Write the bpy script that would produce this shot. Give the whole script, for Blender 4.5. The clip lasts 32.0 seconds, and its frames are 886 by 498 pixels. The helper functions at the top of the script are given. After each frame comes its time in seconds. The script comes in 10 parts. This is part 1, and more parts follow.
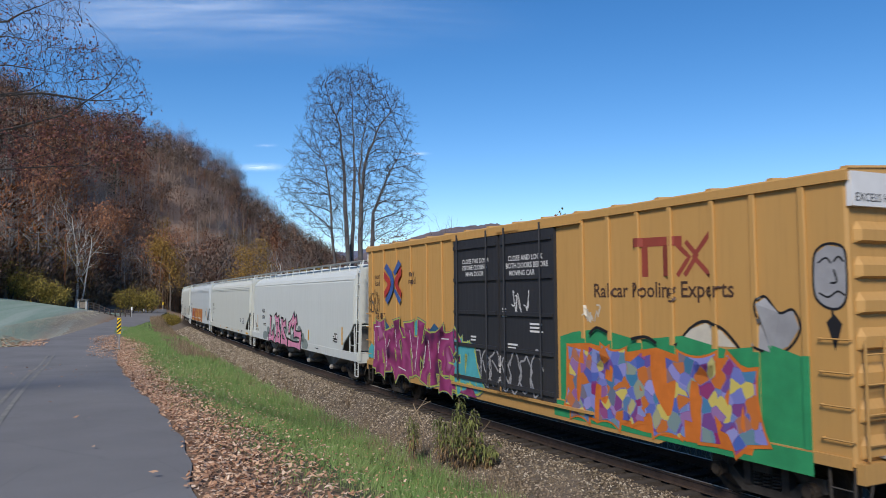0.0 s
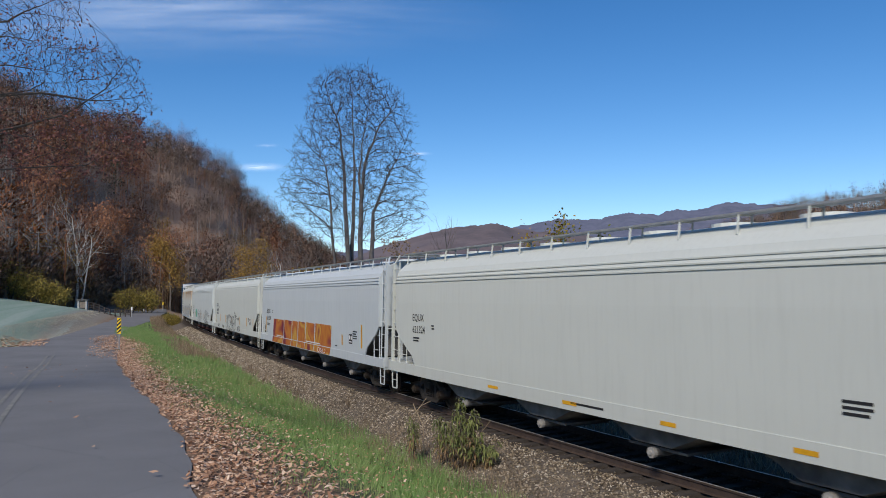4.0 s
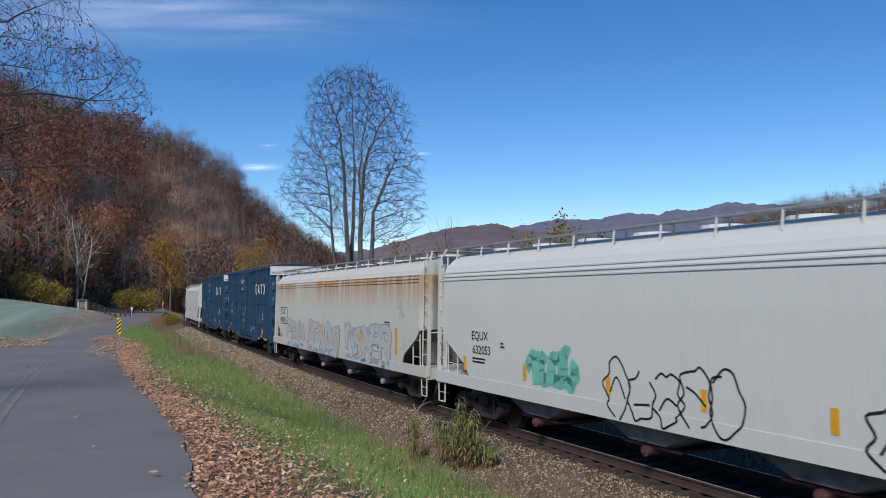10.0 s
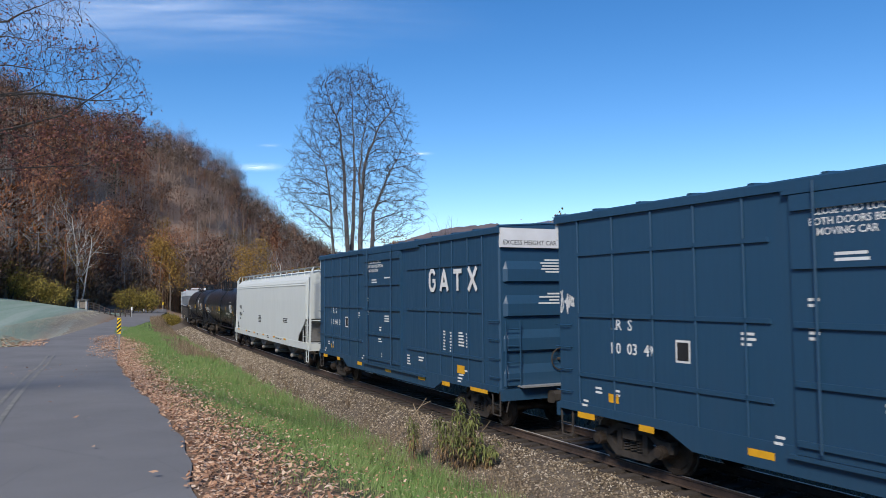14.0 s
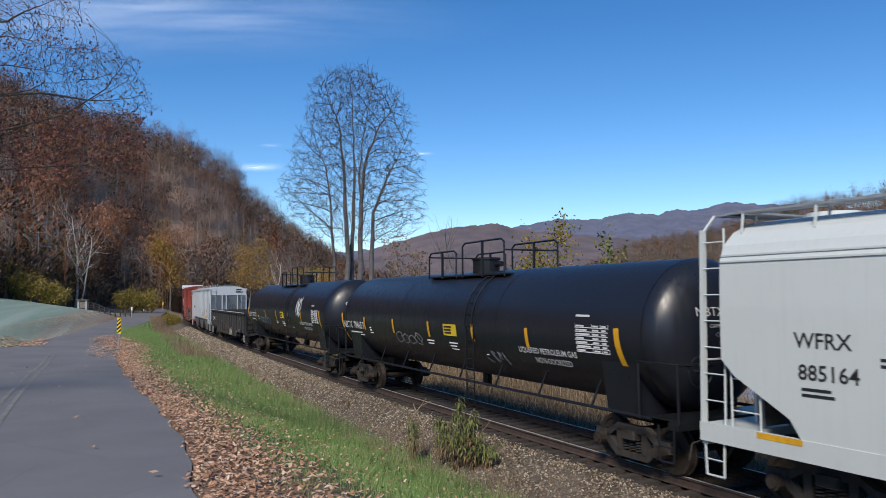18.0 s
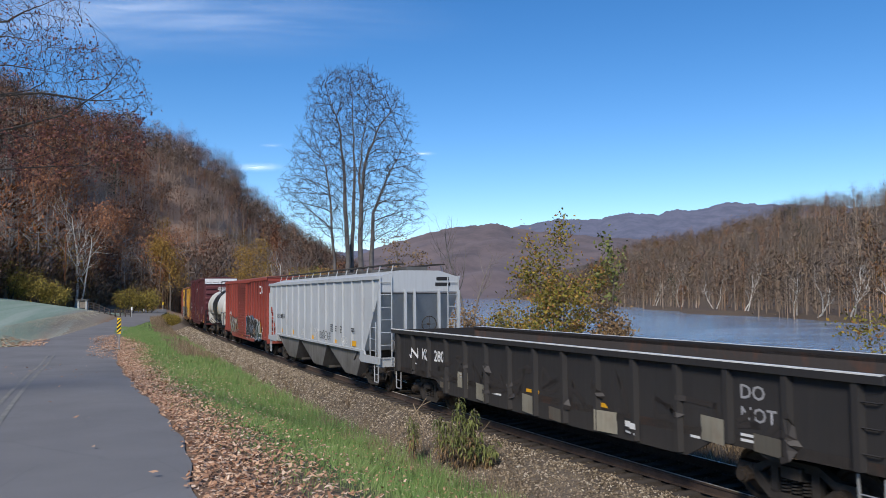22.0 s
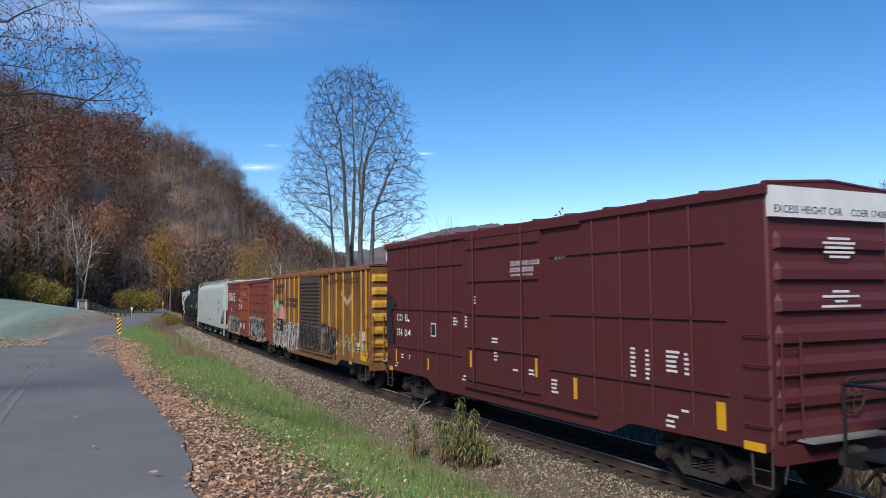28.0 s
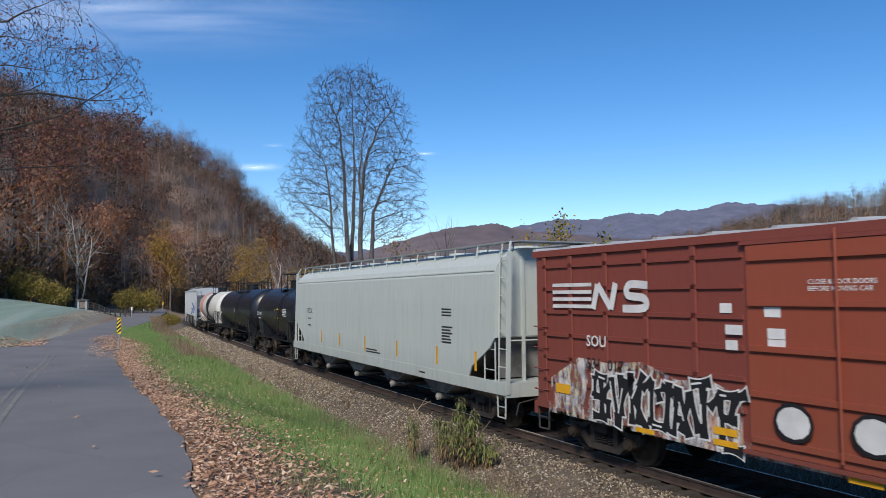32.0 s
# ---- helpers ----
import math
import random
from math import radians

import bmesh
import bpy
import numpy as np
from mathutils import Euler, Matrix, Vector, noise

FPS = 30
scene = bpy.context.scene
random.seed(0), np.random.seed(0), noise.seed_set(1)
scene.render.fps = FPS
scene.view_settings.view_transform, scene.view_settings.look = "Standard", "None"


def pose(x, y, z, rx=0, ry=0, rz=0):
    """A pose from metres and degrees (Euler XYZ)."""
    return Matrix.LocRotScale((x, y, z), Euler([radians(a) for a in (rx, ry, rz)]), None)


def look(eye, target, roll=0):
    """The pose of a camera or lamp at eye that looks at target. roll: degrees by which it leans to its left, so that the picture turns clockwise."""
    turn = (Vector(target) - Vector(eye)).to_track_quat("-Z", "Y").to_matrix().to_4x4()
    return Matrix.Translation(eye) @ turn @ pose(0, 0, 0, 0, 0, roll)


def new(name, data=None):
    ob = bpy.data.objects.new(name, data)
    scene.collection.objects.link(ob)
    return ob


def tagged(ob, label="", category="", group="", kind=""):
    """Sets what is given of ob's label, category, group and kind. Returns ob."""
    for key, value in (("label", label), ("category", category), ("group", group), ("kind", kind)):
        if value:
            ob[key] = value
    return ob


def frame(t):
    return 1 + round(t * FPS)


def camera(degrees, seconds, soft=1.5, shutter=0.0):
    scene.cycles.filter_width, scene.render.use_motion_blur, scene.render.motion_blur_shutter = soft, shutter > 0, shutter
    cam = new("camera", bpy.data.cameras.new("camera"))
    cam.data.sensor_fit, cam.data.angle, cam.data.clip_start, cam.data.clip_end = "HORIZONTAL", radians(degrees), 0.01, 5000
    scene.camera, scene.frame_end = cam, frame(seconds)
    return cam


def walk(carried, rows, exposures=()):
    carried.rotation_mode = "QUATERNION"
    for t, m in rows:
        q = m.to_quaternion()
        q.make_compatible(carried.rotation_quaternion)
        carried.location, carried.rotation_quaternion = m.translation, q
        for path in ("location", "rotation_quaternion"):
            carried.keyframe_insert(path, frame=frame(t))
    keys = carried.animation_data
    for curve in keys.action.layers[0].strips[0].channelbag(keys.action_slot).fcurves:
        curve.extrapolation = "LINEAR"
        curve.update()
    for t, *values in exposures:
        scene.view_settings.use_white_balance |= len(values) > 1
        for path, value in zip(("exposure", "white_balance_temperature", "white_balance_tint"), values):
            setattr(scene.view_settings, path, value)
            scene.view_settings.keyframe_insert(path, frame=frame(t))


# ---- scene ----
# Rail top is z = 0. s runs along the track in the train's direction, w to the right of it (towards the camera).
K0, K1, K2 = 0.001838232, 5.994144e-05, 1.450792e-06
TRACK_S = np.arange(-560.0, 420.5, 1.0)
SPEED, BRAKE = 11.19763, -0.01143715


def lay_track():
    k = np.where(TRACK_S < -112, 0.0, K0 + K1 * TRACK_S + K2 * TRACK_S ** 2 / 2)
    k = np.where(TRACK_S > 14, 0.0, k)
    th = np.concatenate([[0], np.cumsum((k[1:] + k[:-1]) / 2)])
    i = int(np.searchsorted(TRACK_S, 0))
    th = th - th[i] + -1.112936
    dx, dy = np.cos(th), np.sin(th)
    x = np.concatenate([[0], np.cumsum((dx[1:] + dx[:-1]) / 2)])
    y = np.concatenate([[0], np.cumsum((dy[1:] + dy[:-1]) / 2)])
    return x - x[i] + 2.540531, y - y[i] + 20.0, th


TRACK_X, TRACK_Y, TRACK_T = lay_track()


def on_track(s, w=0.0):
    x, y, t = (np.interp(s, TRACK_S, a) for a in (TRACK_X, TRACK_Y, TRACK_T))
    return x + w * np.sin(t), y - w * np.cos(t)


def run(t):
    return SPEED * t + BRAKE * t * t / 2


# ---- camera ----
EYE = (0.0, 0.0, 3.439886)
cam = camera(60.58607, 32.0, soft=0.7, shutter=0.12)
VIEW = look(EYE, (0.0, math.cos(0.05989591), EYE[2] + math.sin(0.05989591)), -0.4587417)
walk(cam, [(0.0, VIEW), (32.0, VIEW)], exposures=[(0.0, 0.16), (1.0, 0.16), (2.0, 0.02), (12.0, 0.03), (13.0, 0.16), (14.0, 0.3), (17.0, 0.05), (18.0, 0.16), (19.0, 0.3), (22.0, 0.26), (24.0, 0.1), (25.0, 0.14), (28.0, 0.27), (29.0, 0.31), (32.0, 0.2)])

# ---- light: hazy morning sun behind the camera, clear sky ahead ----
SUN_EL, SUN_AZ = 40.0, -162.0     # degrees; azimuth from +y, positive towards +x
world = bpy.data.worlds.new("world")
scene.world = world
world.use_nodes = True
wn = world.node_tree.nodes
sky = wn.new("ShaderNodeTexSky")
sky.sky_type, sky.sun_disc = "NISHITA", False
sky.sun_elevation, sky.sun_rotation = radians(SUN_EL), radians(SUN_AZ)
sky.altitude, sky.air_density, sky.dust_density, sky.ozone_density = 1500, 1.0, 0.0, 2.0
wn["Background"].inputs["Strength"].default_value = 0.127
tint = wn.new("ShaderNodeHueSaturation")
tint.inputs["Saturation"].default_value = 1.33
tint.inputs["Hue"].default_value = 0.504
world.node_tree.links.new(sky.outputs[0], tint.inputs["Color"])
world.node_tree.links.new(tint.outputs[0], wn["Background"].inputs["Color"])
sun = new("sun", bpy.data.lights.new("sun", "SUN"))
sun.data.energy, sun.data.angle, sun.data.color = 3.2, radians(16), (1.0, 0.91, 0.79)
sd = Vector((math.sin(radians(SUN_AZ)) * math.cos(radians(SUN_EL)), math.cos(radians(SUN_AZ)) * math.cos(radians(SUN_EL)), math.sin(radians(SUN_EL))))
sun.matrix_world = Matrix.Translation(sd * 900) @ sd.to_track_quat("Z", "Y").to_matrix().to_4x4()


# ---- materials ----
def nodes_of(name):
    m = bpy.data.materials.new(name)
    m.use_nodes = True
    t = m.node_tree
    return m, t, t.nodes["Principled BSDF"]


def link(t, a, b):
    t.links.new(a, b)


def coords(t, kind="Object", scale=(1, 1, 1)):
    c, mp = t.nodes.new("ShaderNodeTexCoord"), t.nodes.new("ShaderNodeMapping")
    mp.inputs["Scale"].default_value = scale
    link(t, c.outputs[kind], mp.inputs["Vector"])
    return mp.outputs["Vector"]


def noise_of(t, vec, scale, detail=4, rough=0.55, kind="Fac"):
    n = t.nodes.new("ShaderNodeTexNoise")
    n.inputs["Scale"].default_value, n.inputs["Detail"].default_value, n.inputs["Roughness"].default_value = scale, detail, rough
    link(t, vec, n.inputs["Vector"])
    return n.outputs[kind]


def ramp(t, fac, stops, mode="LINEAR"):
    r = t.nodes.new("ShaderNodeValToRGB")
    r.color_ramp.interpolation = mode
    e = r.color_ramp.elements
    while len(e) < len(stops):
        e.new(0.5)
    for el, (p, c) in zip(e, stops):
        el.position, el.color = p, (*c, 1) if len(c) == 3 else c
    link(t, fac, r.inputs["Fac"])
    return r.outputs["Color"]


def mix(t, fac, a, b, kind="MIX"):
    m = t.nodes.new("ShaderNodeMix")
    m.data_type, m.blend_type = "RGBA", kind
    for sock, val in ((m.inputs[0], fac), (m.inputs[6], a), (m.inputs[7], b)):
        if isinstance(val, (int, float)):
            sock.default_value = val
        elif isinstance(val, tuple):
            sock.default_value = (*val, 1)
        else:
            link(t, val, sock)
    return m.outputs[2]


def mathn(t, op, a, b=0.0):
    m = t.nodes.new("ShaderNodeMath")
    m.operation = op
    for sock, val in zip(m.inputs, (a, b)):
        if isinstance(val, (int, float)):
            sock.default_value = val
        else:
            link(t, val, sock)
    return m.outputs[0]


def bump(t, bs, height, dist=0.02, strength=0.5):
    b = t.nodes.new("ShaderNodeBump")
    b.inputs["Distance"].default_value, b.inputs["Strength"].default_value = dist, strength
    link(t, height, b.inputs["Height"])
    link(t, b.outputs[0], bs.inputs["Normal"])


def island_random(t):
    return t.nodes.new("ShaderNodeNewGeometry").outputs["Random Per Island"]


def dull(name, color, rough=0.85, vary=0.25, scale=3.0, metal=0.0, fine=40.0, relief=0.004):
    """A plain surface with coarse and fine variation of its colour."""
    m, t, b = nodes_of(name)
    v = coords(t)
    lo, hi = tuple(c * (1 - vary) for c in color), tuple(min(1, c * (1 + vary)) for c in color)
    c1 = ramp(t, noise_of(t, v, scale), [(0.3, lo), (0.7, hi)])
    c2 = mix(t, mathn(t, "MULTIPLY", noise_of(t, v, fine), 0.35), c1, lo)
    link(t, c2, b.inputs["Base Color"])
    b.inputs["Roughness"].default_value, b.inputs["Metallic"].default_value = rough, metal
    if relief:
        bump(t, b, noise_of(t, v, fine), relief)
    return m


def leafy(name, stops, rough=0.8, clump=None, size=0.05):
    """Leaves or twigs: every piece takes its own tone out of the stops; clump tints whole stands of trees."""
    m, t, b = nodes_of(name)
    c = ramp(t, island_random(t), stops)
    if clump:
        n = noise_of(t, coords(t, "Object", (1, 1, 0.6)), size, 3, 0.55)
        c = mix(t, ramp(t, noise_of(t, coords(t), size * 2.3, 2), [(0.3, (0.25, 0.25, 0.25)), (0.7, (0.75, 0.75, 0.75))]), c, ramp(t, n, clump))
    link(t, c, b.inputs["Base Color"])
    b.inputs["Roughness"].default_value = rough
    return m


def car_paint(name, color, dirt=(0.10, 0.085, 0.07), amount=0.5, rough=0.45, rust=0.0, low=0.9, span=1.6, runs=None):
    """Weathered car paint: fading, downward streaks, road grime gathering low on the sides, a little rust."""
    m, t, b = nodes_of(name)
    v = coords(t)
    streak = noise_of(t, coords(t, scale=(5.0, 5.0, 0.35)), 2.2, 5, 0.6)
    fade = noise_of(t, v, 0.45, 3)
    base = mix(t, mathn(t, "MULTIPLY", fade, 0.35), color, tuple(min(1, c * 1.25 + 0.02) for c in color))
    base = mix(t, ramp(t, streak, [(0.5, (0, 0, 0)), (0.8, (amount, amount, amount))]), base, tuple(c * 0.55 + d * 0.3 for c, d in zip(color, dirt)))
    sp = t.nodes.new("ShaderNodeSeparateXYZ")
    link(t, v, sp.inputs[0])
    height = mathn(t, "DIVIDE", mathn(t, "SUBTRACT", low + span, sp.outputs["Z"]), span)
    grime = mathn(t, "MULTIPLY", mathn(t, "MULTIPLY", height, noise_of(t, v, 1.3, 5)), amount * 1.1)
    g = t.nodes.new("ShaderNodeClamp")
    link(t, grime, g.inputs[0])
    base = mix(t, g.outputs[0], base, dirt)
    if rust:
        spots = ramp(t, noise_of(t, coords(t, scale=(1.0, 1.0, 0.45)), 1.7, 8, 0.68), [(0.57 - 0.11 * rust, (0, 0, 0)), (0.68 - 0.06 * rust, (rust, rust, rust))])
        base = mix(t, spots, base, (0.17, 0.065, 0.03))
    if runs:
        top, length, tint = runs
        fall = mathn(t, "DIVIDE", mathn(t, "SUBTRACT", sp.outputs["Z"], top - length), length)
        below = mathn(t, "LESS_THAN", sp.outputs["Z"], top)
        comb = ramp(t, noise_of(t, coords(t, scale=(1.0, 0.2, 0.05)), 3.4, 3, 0.7), [(0.34, (0, 0, 0)), (0.56, (1, 1, 1))])
        patchy = ramp(t, noise_of(t, coords(t, scale=(1, 1, 0.2)), 0.28, 2), [(0.34, (0.3, 0.3, 0.3)), (0.5, (1, 1, 1))])
        amt = mathn(t, "MULTIPLY", mathn(t, "MULTIPLY", mathn(t, "MULTIPLY", fall, below), comb), patchy)
        cl = t.nodes.new("ShaderNodeClamp")
        link(t, amt, cl.inputs[0])
        base = mix(t, cl.outputs[0], base, tint)
    link(t, base, b.inputs["Base Color"])
    link(t, ramp(t, streak, [(0.3, (rough,) * 3), (0.8, (min(1, rough + 0.25),) * 3)]), b.inputs["Roughness"])
    bump(t, b, noise_of(t, v, 1.1, 3), 0.012, 0.25)
    return m


M = {}
M["rail"] = dull("rail_side_rust", (0.075, 0.05, 0.038), 0.8, 0.3, 6)
M["railtop"] = dull("polished_rail_head", (0.62, 0.58, 0.53), 0.5, 0.12, 3, 0.3, 60, 0)
M["tie"] = dull("old_timber_tie", (0.055, 0.045, 0.038), 0.95, 0.4, 4)
M["grime"] = dull("grimy_running_gear", (0.045, 0.038, 0.032), 0.8, 0.45, 4)
M["wheel"] = dull("wheel_steel", (0.07, 0.055, 0.045), 0.55, 0.4, 5, 0.5)
M["black"] = dull("black_paint", (0.012, 0.013, 0.015), 0.4, 0.3, 2)
M["white"] = dull("stencil_white", (0.72, 0.72, 0.70), 0.6, 0.12, 3)
M["dark"] = dull("stencil_black", (0.02, 0.02, 0.022), 0.6, 0.2, 3)
M["yellow"] = dull("reflective_yellow_strip", (0.75, 0.38, 0.02), 0.45, 0.15, 4)
M["signyellow"] = dull("sign_yellow", (0.8, 0.55, 0.03), 0.45, 0.1, 4)
M["galv"] = dull("galvanised_steel", (0.42, 0.43, 0.43), 0.5, 0.2, 6, 0.5)
M["bark"] = dull("grey_bark", (0.20, 0.175, 0.15), 0.95, 0.35, 2.0)
M["darkbark"] = dull("dark_bark", (0.06, 0.05, 0.045), 0.95, 0.35, 2.0)
M["palebark"] = dull("pale_sycamore_bark", (0.55, 0.52, 0.46), 0.9, 0.3, 1.2)
M["greybark"] = dull("pale_grey_bark", (0.15, 0.135, 0.125), 0.95, 0.3, 1.5)
# darker copy for limbs and twigs: backlight against the sky put into the colour
M["limbbark"] = dull("backlit_limb_bark", (0.075, 0.066, 0.062), 0.95, 0.3, 1.5)
M["twig"] = dull("brown_twigs", (0.15, 0.115, 0.09), 0.95, 0.3, 2.0)


# ---- mesh building ----
class Shape:
    """Collects vertices and faces of one mesh."""

    def __init__(self):
        self.v, self.f = [], []

    def add(self, verts, faces):
        n = len(self.v)
        self.v += [tuple(p) for p in verts]
        self.f += [tuple(i + n for i in fc) for fc in faces]
        return self

    def box(self, x0, x1, y0, y1, z0, z1, c=0.0):
        """A box; c cuts its upright edges back."""
        if c <= 0:
            return self.add([(x, y, z) for z in (z0, z1) for x, y in ((x0, y0), (x1, y0), (x1, y1), (x0, y1))],
                            [(3, 2, 1, 0), (4, 5, 6, 7), (0, 1, 5, 4), (1, 2, 6, 5), (2, 3, 7, 6), (3, 0, 4, 7)])
        ring = [(x0 + c, y0), (x1 - c, y0), (x1, y0 + c), (x1, y1 - c), (x1 - c, y1), (x0 + c, y1), (x0, y1 - c), (x0, y0 + c)]
        return self.loft([[(x, y, z0) for x, y in ring], [(x, y, z1) for x, y in ring]])

    def loft(self, rings, caps=True, closed=True):
        n, k = len(rings[0]), len(rings)
        fs = []
        for i in range(k - 1):
            for j in range(n if closed else n - 1):
                a, b = i * n + j, i * n + (j + 1) % n
                fs.append((a, b, b + n, a + n))
        if caps:
            fs += [tuple(range(n - 1, -1, -1)), tuple(range((k - 1) * n, k * n))]
        return self.add([p for r in rings for p in r], fs)

    def tube(self, p, q, r, n=6, r2=None, caps=True):
        p, q = Vector(p), Vector(q)
        d = (q - p).normalized()
        u = d.orthogonal().normalized()
        w = d.cross(u)
        cs = [(math.cos(2 * math.pi * i / n), math.sin(2 * math.pi * i / n)) for i in range(n)]
        r2 = r if r2 is None else r2
        return self.loft([[p + (u * c + w * s) * r for c, s in cs], [q + (u * c + w * s) * r2 for c, s in cs]], caps)

    def bar(self, pts, r, n=5):
        for p, q in zip(pts, pts[1:]):
            self.tube(p, q, r, n)
        return self

    def prism(self, pts, y0, y1):
        """An outline in x and z, drawn out from y0 to y1."""
        return self.loft([[(x, y0, z) for x, z in pts], [(x, y1, z) for x, z in pts]])

    def mesh(self, name, mat, smooth=False):
        me = bpy.data.meshes.new(name)
        me.from_pydata(self.v, [], self.f)
        me.materials.append(mat)
        if smooth:
            me.polygons.foreach_set("use_smooth", [True] * len(me.polygons))
        return me


def part(name, shape, mat, parent, label="", smooth=False):
    ob = new(name, shape.mesh(name, mat, smooth) if isinstance(shape, Shape) else shape)
    ob.parent = parent
    return tagged(ob, label)


def thing(name, label, category, group="", at=None):
    ob = tagged(new(name), label, category, group)
    if at:
        ob.matrix_basis = at
    return ob


def soup(name, co, faces_per, mat, smooth=False):
    """One mesh out of an array of corner points, faces_per corners to a face."""
    me = bpy.data.meshes.new(name)
    n = len(co)
    me.vertices.add(n)
    me.vertices.foreach_set("co", np.asarray(co, np.float32).ravel())
    me.loops.add(n)
    me.loops.foreach_set("vertex_index", np.arange(n, dtype=np.int32))
    me.polygons.add(n // faces_per)
    me.polygons.foreach_set("loop_start", np.arange(0, n, faces_per, dtype=np.int32))
    me.materials.append(mat)
    me.update(calc_edges=True)
    return me


def sheet(name, X, Y, Z, mat, uv=None):
    """A grid of points as one smooth sheet."""
    r, c = X.shape
    me = bpy.data.meshes.new(name)
    i = np.arange(r * c).reshape(r, c)
    q = np.stack([i[:-1, :-1], i[:-1, 1:], i[1:, 1:], i[1:, :-1]], -1).reshape(-1, 4)
    me.vertices.add(r * c)
    me.vertices.foreach_set("co", np.stack([X, Y, Z], -1).astype(np.float32).ravel())
    me.loops.add(q.size)
    me.loops.foreach_set("vertex_index", q.ravel().astype(np.int32))
    me.polygons.add(len(q))
    me.polygons.foreach_set("loop_start", np.arange(0, q.size, 4, dtype=np.int32))
    me.polygons.foreach_set("use_smooth", np.ones(len(q), bool))
    me.materials.append(mat)
    if uv is not None:
        lay = me.uv_layers.new(name="UVMap")
        lay.data.foreach_set("uv", np.stack(uv, -1).reshape(-1, 2)[q.ravel()].astype(np.float32).ravel())
    me.update(calc_edges=True)
    return me


# ---- lie of the land ----
def step(a, b, x):
    t = np.clip((x - a) / (b - a), 0, 1)
    return t * t * (3 - 2 * t)


def track_coords(x, y):
    x, y = np.asarray(x, float), np.asarray(y, float)
    fx, fy = x.ravel(), y.ravel()
    s, w = np.empty(fx.size), np.empty(fx.size)
    for a in range(0, fx.size, 4000):
        d2 = (fx[a:a + 4000, None] - TRACK_X) ** 2 + (fy[a:a + 4000, None] - TRACK_Y) ** 2
        i = d2.argmin(1)
        ex, ey, t = fx[a:a + 4000] - TRACK_X[i], fy[a:a + 4000] - TRACK_Y[i], TRACK_T[i]
        s[a:a + 4000] = TRACK_S[i] + ex * np.cos(t) + ey * np.sin(t)
        w[a:a + 4000] = ex * np.sin(t) - ey * np.cos(t)
    return s.reshape(x.shape), w.reshape(x.shape)


def road_z(s):
    return 0.5 + np.where(s > -20, 0.0307 * (np.clip(s, -20, 40) + 20), 0.0) + 0.35 * step(-95, -150, s)


def road_far_edge(s):
    """The far side of the asphalt, with the mouth of a side lane."""
    return np.interp(s, [-420, -300, -165, -108, -85, -72, -52, -40, -33], [34, 22, 13.0, 10.4, 10.5, 11.0, 12.6, 14.2, 15.0]) + 17.0 * step(-35.0, -33.2, s) * step(-23.0, -25.0, s)


def road_edge(s):
    """Where the asphalt ends on the track's side: it bends close to the track far off and wanders a little."""
    far = np.interp(s, [-420, -300, -200, -160, -125, -95, -84, -75, -62, -52, -40, -30], [28, 16, 9.5, 7.2, 4.9, 4.5, 5.2, 6.3, 7.7, 8.6, 8.85, 8.85])
    return np.where(s < -30, far, 9.4 - 0.55 * step(-20, -36, s) + 0.62 * step(1.5, 10.5, s)) + 0.04 * np.sin(s * 0.9) + 0.03 * np.sin(s * 2.7)


def lumps(x, y, size, seed):
    """Smooth random relief between -1 and 1."""
    r = np.random.RandomState(seed)
    z = np.zeros_like(x, dtype=float)
    for i in range(9):
        a, f = r.uniform(0, 6.28), r.uniform(0.6, 1.9) * 6.28 / size
        z += np.sin((x * math.cos(a) + y * math.sin(a)) * f + r.uniform(0, 6.28))
    return z / 4.5


HILL_AZ = [-180, -140, -100, -70, -45, -30.3, -27, -21.7, -18.7, -16, -14, -11, -8, -5, 0, 40, 60, 100, 140, 180]
HILL_H = [30, 34, 50, 74, 80, 71, 70, 77, 74, 66, 56, 39, 24, 9, 0, 0, 0, 20, 26, 30]


